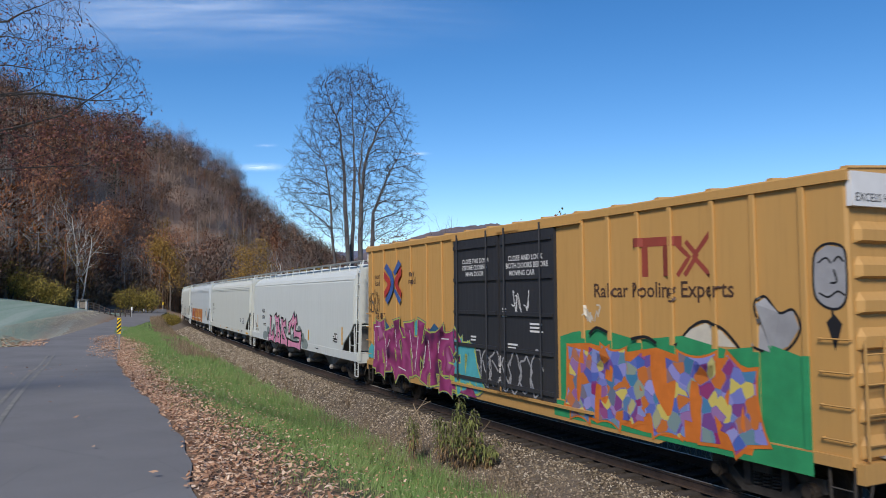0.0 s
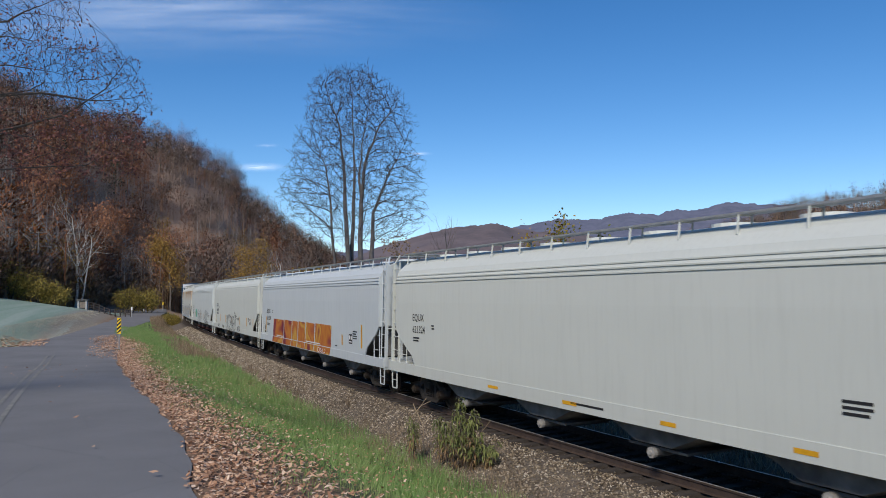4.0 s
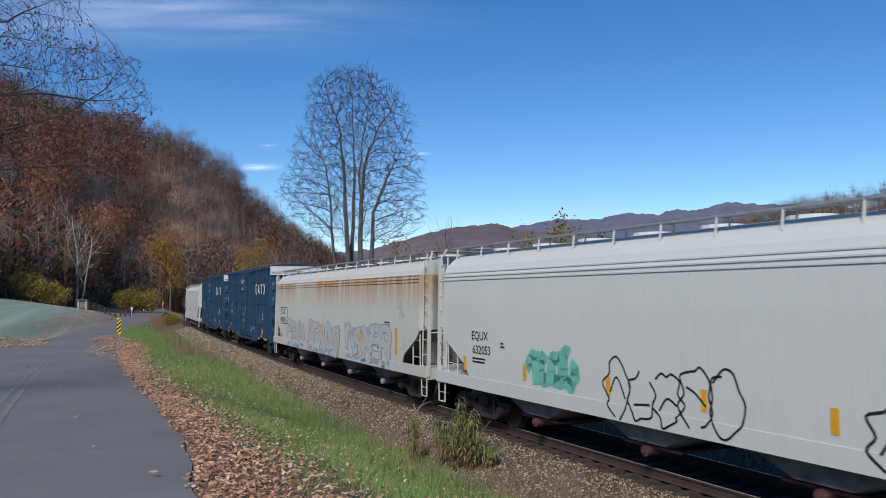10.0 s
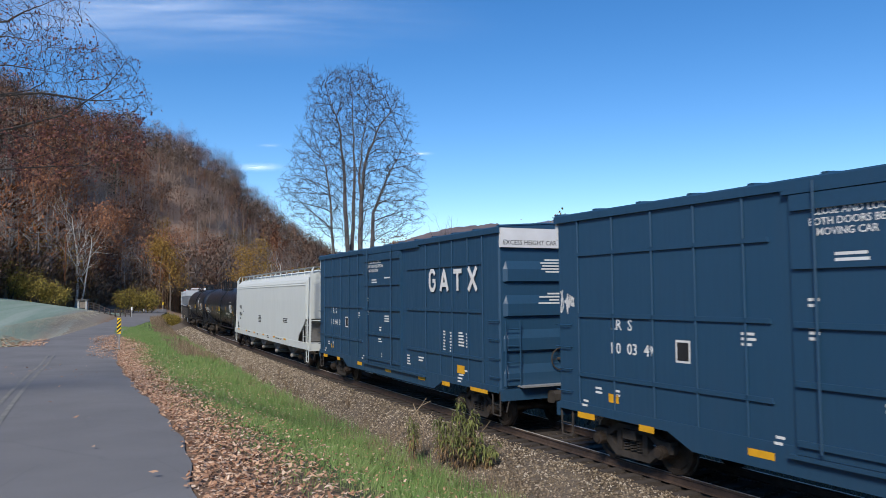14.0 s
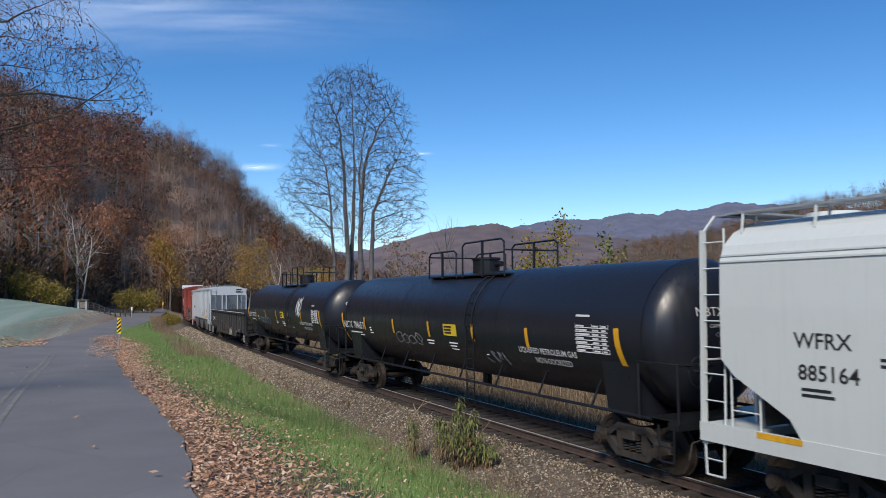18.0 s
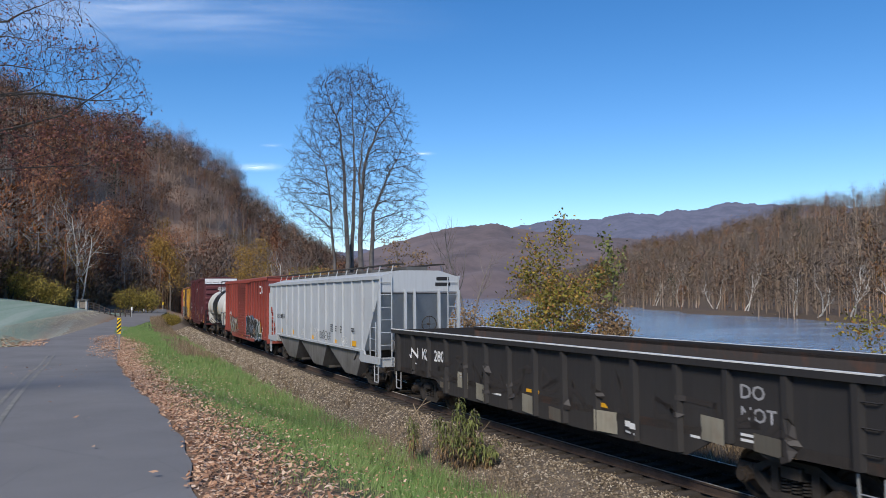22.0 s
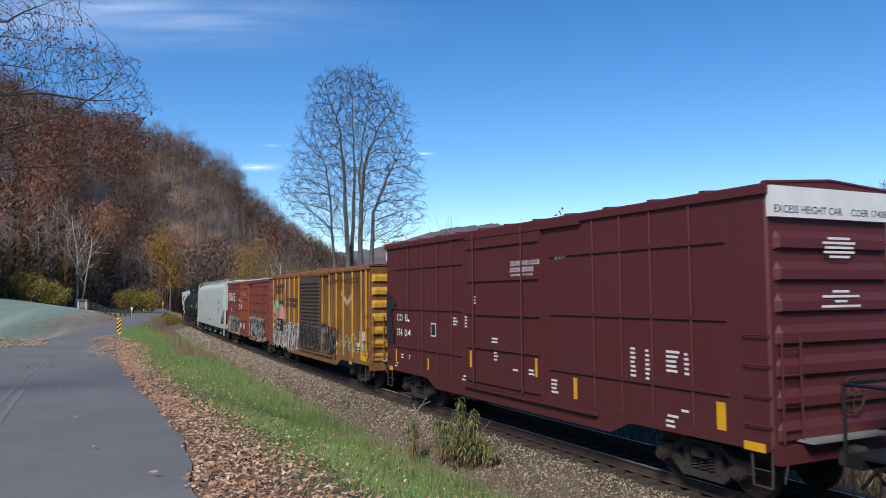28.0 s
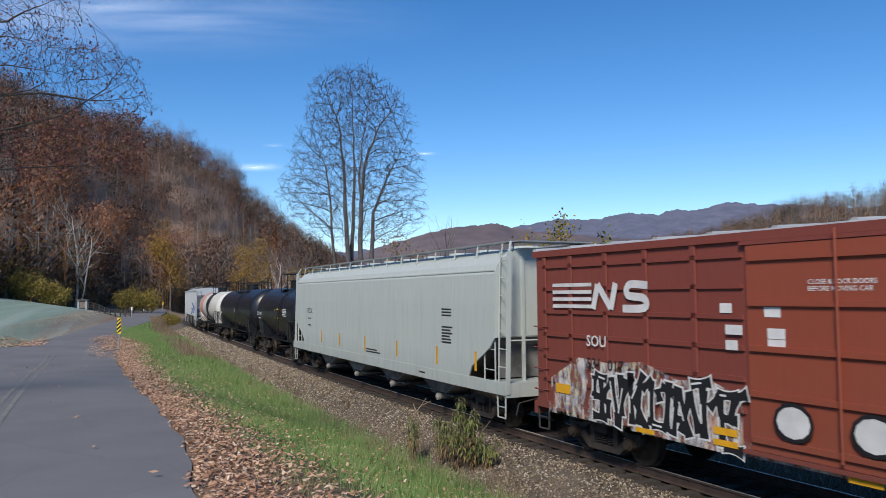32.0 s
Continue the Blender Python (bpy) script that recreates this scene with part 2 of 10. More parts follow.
def land(x, y, sw=None):
    x, y = np.asarray(x, float), np.asarray(y, float)
    s, w = track_coords(x, y) if sw is None else sw
    zr = road_z(s)
    left = np.where(w < 3.0, -0.45 - 0.33 * np.clip((w - 1.6) / 1.4, 0, 1), 0)
    left = np.where(w >= 3.0, -0.78 + (zr - 0.05 + 0.78) * step(3.2, np.minimum(9.3, road_edge(s) + 0.1), w), left)
    edge = road_far_edge(s)
    left = np.where(w > edge + 0.2, zr - 0.05 + 0.95 * step(edge + 0.3, edge + 3.4, w) * step(-34.5, -46, s) * step(-125, -95, s) + 0.165 * np.clip(w - edge - 1.5, 0, 12.5) * step(-36, -62, s), left)
    right = np.where(w > -3.0, -0.45 - 0.33 * np.clip((-w - 1.6) / 1.4, 0, 1), -0.78 + 0.1 * step(-3, -5, w))
    right = right - 5.0 * step(-8.0, -17.0, w) + 0.06 * lumps(x, y, 3, 5) * step(-3, -5, w)
    z = np.where(w >= 0, left, right)
    away = np.hypot(x, y)
    # the far bank of the river and the wooded slope above it
    z = np.where(w < -30, z + 3.4 * step(84, 92, x + 6 * lumps(y, x * 0, 120, 3)) + 58 * step(96, 270, x) * (1 + 0.08 * lumps(x, y, 220, 4)), z)
    # the hill on the road's side
    az = np.degrees(np.arctan2(x, y))
    h = np.interp(az, HILL_AZ, HILL_H)
    foot = np.interp(az, [-180, -90, -45, -28, -18, -10, 0], [60, 62, 90, 135, 190, 260, 320])
    crest = np.interp(az, [-180, -60, -30, -10, 0], [240, 270, 330, 480, 600])
    up = np.clip((away - foot) / (crest - foot), 0, 1)
    hill = h * np.clip(up * (1.25 - 0.25 * up), 0, 1) * (1 + 0.06 * lumps(x, y, 90, 8) * up)
    near = step(-330, -205, s)
    notch = 1 - near * (s < -60) * (1 - step(12, 45, np.abs(w)))
    return z + np.where(w > 0, hill * notch, hill * step(200, 290, away) * (1 - near * (1 - notch * step(10, 60, -w))))


# ---- ground ----
def ground_material():
    m, t, b = nodes_of("verge_field_and_forest_floor")
    uv, ob = coords(t, "UV"), coords(t)
    sp = t.nodes.new("ShaderNodeSeparateXYZ")
    link(t, uv, sp.inputs[0])
    n1, n2 = noise_of(t, ob, 0.9, 6), noise_of(t, ob, 6.0, 5, 0.65)
    w = mathn(t, "ADD", sp.outputs["Y"], mathn(t, "MULTIPLY", mathn(t, "SUBTRACT", n1, 0.5), 1.2))
    fac = mathn(t, "DIVIDE", mathn(t, "ADD", w, 30.0), 150.0)

    def at(v):
        return (v + 30) / 150
    dry, dirt, grass = (0.22, 0.17, 0.10), (0.20, 0.155, 0.11), (0.085, 0.10, 0.04)
    litter, bank, frost, floor = (0.26, 0.16, 0.095), (0.30, 0.26, 0.20), (0.26, 0.36, 0.27), (0.31, 0.215, 0.16)
    # dark stops from w -5 to -2 paint the train's shade onto the ground
    zones = ramp(t, fac, [(at(-29.5), (0.12, 0.085, 0.055)), (at(-24), dirt), (at(-8), dry), (at(-5), (0.10, 0.07, 0.04)), (at(-2.0), (0.10, 0.07, 0.045)), (at(2.9), dirt), (at(3.7), grass), (at(8.0), grass), (at(8.7), litter),
                          (at(10.4), litter), (at(11.4), bank), (at(14.0), bank), (at(14.8), frost), (at(44), frost), (at(50), floor)])
    rows = ramp(t, noise_of(t, coords(t, "UV", (0.02, 1.0, 1.0)), 0.55, 4, 0.6), [(0.42, (0, 0, 0)), (0.62, (1, 1, 1))])
    field = mathn(t, "MULTIPLY", mathn(t, "MULTIPLY", mathn(t, "GREATER_THAN", w, 13.0), mathn(t, "LESS_THAN", w, 46.0)), 0.55)
    zones = mix(t, mathn(t, "MULTIPLY", rows, field), zones, (0.44, 0.50, 0.42))
    tone = mix(t, ramp(t, n2, [(0.35, (0, 0, 0)), (0.7, (0.6, 0.6, 0.6))]), zones, mix(t, 0.5, zones, (0.05, 0.035, 0.02)))
    link(t, tone, b.inputs["Base Color"])
    b.inputs["Roughness"].default_value = 0.95
    bump(t, b, noise_of(t, ob, 9.0, 6, 0.7), 0.06, 0.7)
    return m


def spaced(*runs):
    out = []
    for a, b, d in runs:
        out += list(np.arange(a, b, d))
    return np.array(out)


def build_ground():
    gx = spaced((-4800, -1000, 300), (-1000, -400, 40), (-400, -120, 9), (-120, -40, 2.5), (-40, 20, 0.55), (20, 120, 3), (120, 400, 10), (400, 1000, 50), (1000, 4801, 300))
    gy = spaced((-900, -100, 50), (-100, -5, 5), (-5, 60, 0.6), (60, 180, 2.2), (180, 420, 8), (420, 1000, 30), (1000, 4901, 250))
    X, Y = np.meshgrid(gx, gy)
    s, w = track_coords(X, Y)
    Z = land(X, Y, (s, w))
    Z = Z - 0.09 * ((w > road_edge(s) + 0.6) & (w < road_far_edge(s) - 0.5))
    w = np.where(((s < -128) & (np.abs(w) < 70)) | ((s < -108) & (w > road_far_edge(s) + 1.5)), 60.0, w)
    Z = Z - 30 * step(1400, 2000, np.hypot(X, Y)) * (X < 0)
    ob = new("ground", sheet("ground", X, Y, Z, ground_material(), (s, w)))
    tagged(ob, "grass verge, frosted field and brown leafy forest floor", "ground", kind="structure")


def strip(name, s, w, z, mat):
    """A sheet that follows the track: rows along s, columns across w; z as a function of both."""
    S, W = np.meshgrid(s, w, indexing="ij")
    X, Y = on_track(S, W)
    return sheet(name, X, Y, z(S, W), mat, (S, W))


def road_material():
    m, t, b = nodes_of("worn_asphalt")
    v = coords(t)
    n = noise_of(t, v, 0.35, 4)
    c = ramp(t, n, [(0.3, (0.145, 0.139, 0.133)), (0.7, (0.205, 0.197, 0.188))])
    grit = noise_of(t, v, 90, 3, 0.7)
    c = mix(t, ramp(t, grit, [(0.45, (0, 0, 0)), (0.75, (0.5, 0.5, 0.5))]), c, (0.27, 0.265, 0.26))
    crack = t.nodes.new("ShaderNodeTexVoronoi")
    crack.feature = "DISTANCE_TO_EDGE"
    crack.inputs["Scale"].default_value = 0.45
    link(t, mix(t, 0.12, v, noise_of(t, v, 1.5, 4, 0.6, "Color")), crack.inputs["Vector"])
    c = mix(t, ramp(t, crack.outputs["Distance"], [(0.0, (0.16, 0.16, 0.16)), (0.010, (0, 0, 0))]), c, (0.08, 0.08, 0.08))
    link(t, c, b.inputs["Base Color"])
    b.inputs["Roughness"].default_value = 0.82
    bump(t, b, grit, 0.006, 0.6)
    return m


def build_road():
    s = spaced((-420, -60, 3.0), (-60, 60, 0.4), (60, 160, 4))
    f = np.linspace(0, 1, 12)
    S, F = np.meshgrid(s, f, indexing="ij")
    lo, hi = road_edge(S), road_far_edge(S) + 0.05 * np.sin(S * 1.3)
    W = lo + (hi - lo) * F
    X, Y = on_track(S, W)
    Z = road_z(S) + 0.045 * (1 - (2 * F - 1) ** 2) - 0.02 * np.maximum(0, 1 - F * 11) - 0.02 * np.maximum(0, 1 - (1 - F) * 11)
    tagged(new("road", sheet("road", X, Y, Z, road_material(), (S, W))), "grey worn asphalt country road", "road", kind="structure")
    worn = dull("faded_yellow_road_paint", (0.23, 0.22, 0.19), 0.8, 0.3, 2.0, 0, 30)
    for i, off in enumerate((-0.13, 0.13)):
        S, F = np.meshgrid(s[(s < 30) & (s > -26)], np.array([-0.05, 0.05]), indexing="ij")
        W = 12.35 + off + F
        X, Y = on_track(S, W)
        tagged(new("road_line_%d" % (i + 1), sheet("road_line", X, Y, road_z(S) + 0.052, worn)), "faded yellow centre line on the asphalt", "road marking", kind="structure")


def build_water():
    m, t, b = nodes_of("river_water")
    b.inputs["Base Color"].default_value = (0.1, 0.15, 0.2, 1)
    b.inputs["Roughness"].default_value, b.inputs["IOR"].default_value = 0.12, 1.33
    v = coords(t, scale=(1.0, 0.35, 1.0))
    # sky reflected by ripples, painted as pale blue streaks in the base colour
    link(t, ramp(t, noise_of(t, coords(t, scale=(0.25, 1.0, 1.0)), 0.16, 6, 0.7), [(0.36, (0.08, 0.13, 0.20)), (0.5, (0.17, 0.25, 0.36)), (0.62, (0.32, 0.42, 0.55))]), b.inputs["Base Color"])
    bump(t, b, mix(t, 0.5, noise_of(t, v, 0.9, 4, 0.6), noise_of(t, v, 0.12, 3)), 0.8, 0.6)
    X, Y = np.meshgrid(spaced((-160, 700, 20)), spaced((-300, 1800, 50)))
    tagged(new("river", sheet("river", X, Y, X * 0 - 3.5, m)), "wide calm blue river with pale sky reflections painted into its colour", "river", kind="structure")


def build_track():
    bed = dull("ballast_gravel", (0.15, 0.12, 0.09), 0.95, 0.5, 14.0, 0, 60, 0.05)
    t = bed.node_tree
    b = t.nodes["Principled BSDF"]
    sp = t.nodes.new("ShaderNodeSeparateXYZ")
    link(t, coords(t, "UV"), sp.inputs[0])
    # dark band between the rails: shade under the cars put into the colour
    train_shade = ramp(t, mathn(t, "DIVIDE", mathn(t, "ABSOLUTE", sp.outputs["Y"]), 3.0), [(0.42, (1, 1, 1)), (0.62, (0, 0, 0))])
    link(t, mix(t, train_shade, b.inputs["Base Color"].links[0].from_socket, (0.045, 0.033, 0.024)), b.inputs["Base Color"])
    s = spaced((-420, -70, 2.0), (-70, 40, 0.5), (40, 300, 4))
    prof_w = np.array([-3.3, -2.9, -2.2, -1.75, -1.4, -0.9, -0.6, 0, 0.6, 0.9, 1.4, 1.75, 2.2, 2.6, 3.0, 3.4])
    prof_z = np.array([-0.86, -0.74, -0.45, -0.27, -0.22, -0.23, -0.24, -0.25, -0.24, -0.23, -0.22, -0.27, -0.45, -0.60, -0.72, -0.88])
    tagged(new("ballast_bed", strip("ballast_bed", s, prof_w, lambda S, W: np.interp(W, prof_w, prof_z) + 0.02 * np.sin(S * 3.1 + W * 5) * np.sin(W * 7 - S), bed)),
           "bed of grey-brown ballast gravel", "track bed", kind="structure")
    track = tagged(new("railway_track"), "single railway track on timber ties and ballast", "railway track", kind="structure")
    head = [(-0.036, -0.004), (-0.03, 0.0), (0.03, 0.0), (0.036, -0.004), (0.036, -0.03), (0.010, -0.045), (0.010, -0.15), (0.072, -0.165), (0.072, -0.178),
            (-0.072, -0.178), (-0.072, -0.165), (-0.010, -0.15), (-0.010, -0.045), (-0.036, -0.03)]
    for side in (-0.755, 0.755):
        sh, top = Shape(), Shape()
        rings, tops = [], []
        for a in s:
            ring, cap = [], []
            for o, z in head:
                x, y = on_track(a, side + o)
                ring.append((float(x), float(y), z - 0.002))
            for o in (-0.028, 0.028):
                x, y = on_track(a, side + o)
                cap.append((float(x), float(y), 0.002))
            rings.append(ring)
            tops.append(cap)
        part("rail", sh.loft(rings), M["rail"], track)
        part("rail_head", top.loft(tops, caps=False, closed=False), M["railtop"], track, "polished steel running surface")
    rr = random.Random(4)
    meshes = []
    for k in range(4):
        d = [rr.uniform(-0.015, 0.015) for _ in range(4)]
        sh = Shape().loft([[(-0.115 + d[0], -1.3, -0.34), (0.115, -1.3, -0.34), (0.115 + d[1], -1.3, -0.19), (-0.115, -1.3, -0.186)],
                           [(-0.115, 1.3 + d[2], -0.34), (0.115 + d[3], 1.3, -0.34), (0.112, 1.3, -0.187), (-0.115, 1.3, -0.19)]])
        meshes.append(sh.mesh("tie", M["tie"]))
    for i in range(150):
        a = 14 - i * 0.52
        ob = part("tie", meshes[i % 4], None, track)
        x, y = on_track(a)
        ob.matrix_basis = Matrix.Translation((float(x), float(y), rr.uniform(-0.008, 0.004))) @ Matrix.Rotation(float(np.interp(a, TRACK_S, TRACK_T)) + rr.uniform(-0.02, 0.02), 4, "Z")


build_ground()
build_road()
build_water()
build_track()


# ---- woods ----
def woody(name, stops, rough=0.85, own=0.22):
    """Far trees: every tree has its own tone out of the stops, its twigs vary a little about it."""
    m, t, b = nodes_of(name)
    at = t.nodes.new("ShaderNodeAttribute")
    at.attribute_name = "tone"
    f = mathn(t, "ADD", mathn(t, "MULTIPLY", at.outputs["Fac"], 1 - own), mathn(t, "MULTIPLY", island_random(t), own))
    link(t, ramp(t, f, stops), b.inputs["Base Color"])
    b.inputs["Roughness"].default_value = rough
    b.inputs["Specular IOR Level"].default_value = 0.15
    return m


def woods(name, at, heights, mat, label, per=110, leaf=0.55, spread=0.30, seed=1, clear=0.32, upright=0.5, aspect=3.0, tone=None, soft=0.75):
    """Far woods: each tree is a rounded, lobed crown of many thin tilted slivers, full of gaps, over a thin stem."""
    r = np.random.RandomState(seed)
    n = len(at)
    H = np.repeat(heights, per)
    base = np.repeat(at, per, axis=0)
    k = 11
    lobe = r.normal(size=(n, k, 3))
    lobe /= np.linalg.norm(lobe, axis=2, keepdims=True)
    lobe *= r.uniform(0.40, 0.80, (n, k, 1))
    lobe[:, 0] = (0, 0, 0.6)
    d = lobe[np.repeat(np.arange(n), per), r.randint(0, k, n * per)] + r.normal(0, 0.21, (n * per, 3))
    lob = np.repeat(r.uniform(0.8, 1.2, (n, 3)), per, axis=0)
    ctr = base + np.stack([H * 0, H * 0, H * (clear + (1 - clear) * 0.5)], -1)
    wide = np.repeat(r.uniform(0.75, 1.2, n), per) * spread * H
    p = ctr + d * np.stack([wide, wide, H * (1 - clear) * 0.5], -1) * lob
    # a sliver: long axis runs out and up from the stem
    ax = d * np.array([1, 1, 0.3]) * (1 - upright) + np.array([0, 0, upright]) + r.normal(0, 0.30, (n * per, 3))
    ax /= np.linalg.norm(ax, axis=1, keepdims=True)
    sd = np.cross(ax, r.normal(size=(n * per, 3)))
    sd /= np.linalg.norm(sd, axis=1, keepdims=True)
    ln = (r.uniform(0.5, 1.4, n * per) * leaf * H / 16)[:, None]
    tri = np.stack([p - sd * ln / aspect, p + sd * ln / aspect, p + ax * ln * 1.6], 1).reshape(-1, 3)
    # the crown is shaded as a mass of twigs: normals lean out from its middle
    nrm = d + np.array([0, 0, 0.25]) + r.normal(0, 1 - soft, d.shape)
    nrm = np.repeat(nrm / np.linalg.norm(nrm, axis=1, keepdims=True), 3, axis=0)
    stems = []
    for k in range(3):
        a = 2.094 * k
        off = np.stack([np.cos(a) * heights * 0.009, np.sin(a) * heights * 0.009, -0.5 + heights * 0], -1)
        off2 = np.stack([np.cos(a + 2.094) * heights * 0.009, np.sin(a + 2.094) * heights * 0.009, -0.5 + heights * 0], -1)
        tip = np.stack([heights * 0, heights * 0, heights * 0.85], -1)
        stems.append(np.stack([at + off, at + off2, at + tip], 1))
    tri = np.concatenate([tri] + [q.reshape(-1, 3) for q in stems])
    sn = np.repeat(np.array([[-0.3, -0.95, 0.1]]), 9 * n, axis=0)
    tone = r.uniform(0, 1, n) if tone is None else np.clip(tone, 0, 1)
    me = soup(name, tri, 3, mat)
    me.attributes.new("custom_normal", "FLOAT_VECTOR", "POINT").data.foreach_set("vector", np.concatenate([nrm, sn]).astype(np.float32).ravel())
    me.attributes.new("tone", "FLOAT", "FACE").data.foreach_set("value", np.concatenate([np.repeat(tone, per), np.tile(tone, 3)]).astype(np.float32))
    return tagged(new(name, me), label, "woods", kind="stuff")


M["w_grey"] = woody("bare_grey_brown_woods", [(0.0, (0.15, 0.11, 0.09)), (0.35, (0.205, 0.15, 0.125)), (0.65, (0.245, 0.178, 0.145)), (0.85, (0.29, 0.225, 0.19)), (1.0, (0.36, 0.30, 0.265))])
M["w_rust"] = woody("rust_brown_leaves", [(0.0, (0.16, 0.088, 0.062)), (0.4, (0.22, 0.108, 0.068)), (0.75, (0.30, 0.128, 0.066)), (0.92, (0.40, 0.15, 0.055)), (1.0, (0.44, 0.22, 0.08))], 0.8, 0.3)
M["w_gold"] = woody("golden_leaves", [(0.0, (0.16, 0.10, 0.04)), (0.5, (0.27, 0.155, 0.035)), (1.0, (0.40, 0.24, 0.04))], 0.8, 0.35)
M["w_green"] = leafy("yellow_green_leaves", [(0.0, (0.13, 0.11, 0.03)), (0.5, (0.27, 0.205, 0.04)), (1.0, (0.42, 0.31, 0.06))])
M["l_gold"] = leafy("golden_tree_leaves", [(0.0, (0.20, 0.11, 0.03)), (0.5, (0.34, 0.19, 0.04)), (1.0, (0.46, 0.30, 0.06))])
M["l_rust"] = leafy("rust_oak_leaves", [(0.0, (0.19, 0.09, 0.055)), (0.5, (0.32, 0.135, 0.07)), (1.0, (0.46, 0.21, 0.09))])
M["w_under"] = woody("tan_undergrowth", [(0.0, (0.22, 0.15, 0.11)), (0.45, (0.32, 0.22, 0.16)), (0.7, (0.36, 0.20, 0.12)), (0.88, (0.40, 0.29, 0.16)), (1.0, (0.45, 0.35, 0.10))])
M["w_stem"] = leafy("pale_grey_stems", [(0.0, (0.13, 0.11, 0.095)), (0.7, (0.22, 0.19, 0.17)), (1.0, (0.42, 0.385, 0.35))])
M["w_pine"] = woody("dark_evergreen", [(0.0, (0.018, 0.032, 0.018)), (1.0, (0.04, 0.065, 0.035))])


def forest():
    r = np.random.RandomState(11)
    # the hill above the road: only slopes that face the road
    pts = []
    n = 60000
    az = np.radians(r.uniform(-62, -2, n))
    dist = 70 + 560 * r.uniform(0, 1, n) ** 0.8
    x, y = np.sin(az) * dist, np.cos(az) * dist
    azd = np.degrees(az)
    foot = np.interp(azd, [-90, -45, -28, -18, -10, 0], [62, 90, 135, 190, 260, 320])
    crest = np.interp(azd, [-180, -60, -30, -10, 0], [240, 270, 330, 480, 600])
    s, w = track_coords(x, y)
    keep = (dist > foot - 8 + r.uniform(-6, 6, n)) & (dist < crest + 25) & ((s < -165) | (w > 19) | ((s < -112) & (w > road_far_edge(s) + 5)) | ((w < -7) & (s < -125) & (y > 150)))
    keep &= r.uniform(0, 1, n) < np.where(dist < foot + 30, 0.38, np.where(dist > crest - 40, 0.13, 0.19)) * (dist / 350 + 0.25)
    x, y, dist, azd, foot = x[keep], y[keep], dist[keep], azd[keep], foot[keep]
    z = land(x, y, (s[keep], w[keep]))
    at = np.stack([x, y, z], -1)
    h = r.uniform(8, 17, len(at)) + 3.0 * lumps(x, y, 28, 23)
    pick = 0.5 + 0.55 * (r.uniform(0, 1, len(at)) - 0.5) + 0.42 * lumps(x, y, 60, 21) + 0.10 * step(330, 200, dist) + 0.30 * step(-20, -27, azd) - 0.05
    low = dist < foot + 45
    tone = 0.5 + 0.45 * lumps(x, y, 45, 25) + r.normal(0, 0.22, len(at))
    kinds = np.where(pick < 0.62, 0, np.where(pick < (1.02), 1, 2))
    kinds = np.where((kinds == 2) & ~low & (pick < 1.12), 0, kinds)
    kinds = np.where(low & (azd < -24) & (pick > 0.5) & (pick < 0.9), 1, kinds)
    kinds = np.where(~low & (r.uniform(0, 1, len(at)) < 0.02), 4, kinds)
    # stands of stronger colour on the slope: bearing, rise, reach of the stand, kind, tone
    rise = (z + 0.6 * h - 3.4) / dist
    for az0, rise0, az1, k0, t0 in ((-20.4, 0.088, 0.9, 2, 1.0), (-25.5, 0.108, 1.6, 1, 0.95), (-23.6, 0.10, 0.8, 1, 0.9), (-15.7, 0.082, 1.1, 2, 0.35), (-28.0, 0.135, 2.2, 1, 0.85), (-29.5, 0.09, 2.0, 1, 0.9), (-14.0, 0.066, 1.0, 2, 0.2), (-22.5, 0.165, 2.2, 1, 0.6), (-27.5, 0.19, 2.0, 1, 0.65), (-12.6, 0.062, 0.9, 1, 0.8)):
        inside = ((azd - az0) / az1) ** 2 + ((rise - rise0) / 0.013) ** 2 < 1
        kinds = np.where(inside, k0, kinds)
        tone = np.where(inside, t0 + r.normal(0, 0.06, len(at)), tone)
    for k, name, mat, label, per, leaf, clear in ((0, "hillside_woods_grey", "w_grey", "leafless grey-brown woods covering the hillside", 260, 0.50, 0.24),
                                                  (1, "hillside_woods_rust", "w_rust", "rust-brown autumn woods covering the hillside", 240, 0.36, 0.2),
                                                  (2, "hillside_woods_gold", "w_gold", "golden yellow autumn trees at the foot of the hill", 200, 0.36, 0.1),
                                                  (4, "hillside_pines", "w_pine", "dark evergreen trees scattered in the woods", 160, 0.5, 0.1)):
        sel = kinds == k
        hh = h[sel] * (0.75 if k == 2 else 1.0)
        woods(name, at[sel], hh, M[mat], label, per, leaf, seed=30 + k, clear=clear, upright=0.45 if k == 0 else 0.3, aspect=6.0 if k == 0 else 2.8, tone=tone[sel])
    # undergrowth along the foot of the hill, and pale stems that stand out of it
    n = 4200
    a2 = np.radians(r.uniform(-50, -11, n))
    f2 = np.interp(np.degrees(a2), [-90, -45, -28, -18, -10, 0], [62, 90, 135, 190, 260, 320])
    d2 = f2 - 9 + r.uniform(0, 26, n)
    x2, y2 = np.sin(a2) * d2, np.cos(a2) * d2
    s2, w2 = track_coords(x2, y2)
    k2 = (w2 > 17) | (s2 < -150)
    at2 = np.stack([x2, y2, land(x2, y2, (s2, w2))], -1)[k2]
    woods("foot_undergrowth", at2, r.uniform(2.5, 9.0, len(at2)), M["w_under"], "tan and brown undergrowth at the foot of the woods", 64, 0.85, 0.36, 71, 0.0, 0.45, 4.0)
    n = 1500
    a3 = np.radians(r.uniform(-48, -8, n))
    f3 = np.interp(np.degrees(a3), [-90, -45, -28, -18, -10, 0], [62, 90, 135, 190, 260, 320])
    d3 = f3 - 6 + 110 * r.uniform(0, 1, n) ** 1.6
    x3, y3 = np.sin(a3) * d3, np.cos(a3) * d3
    s3, w3 = track_coords(x3, y3)
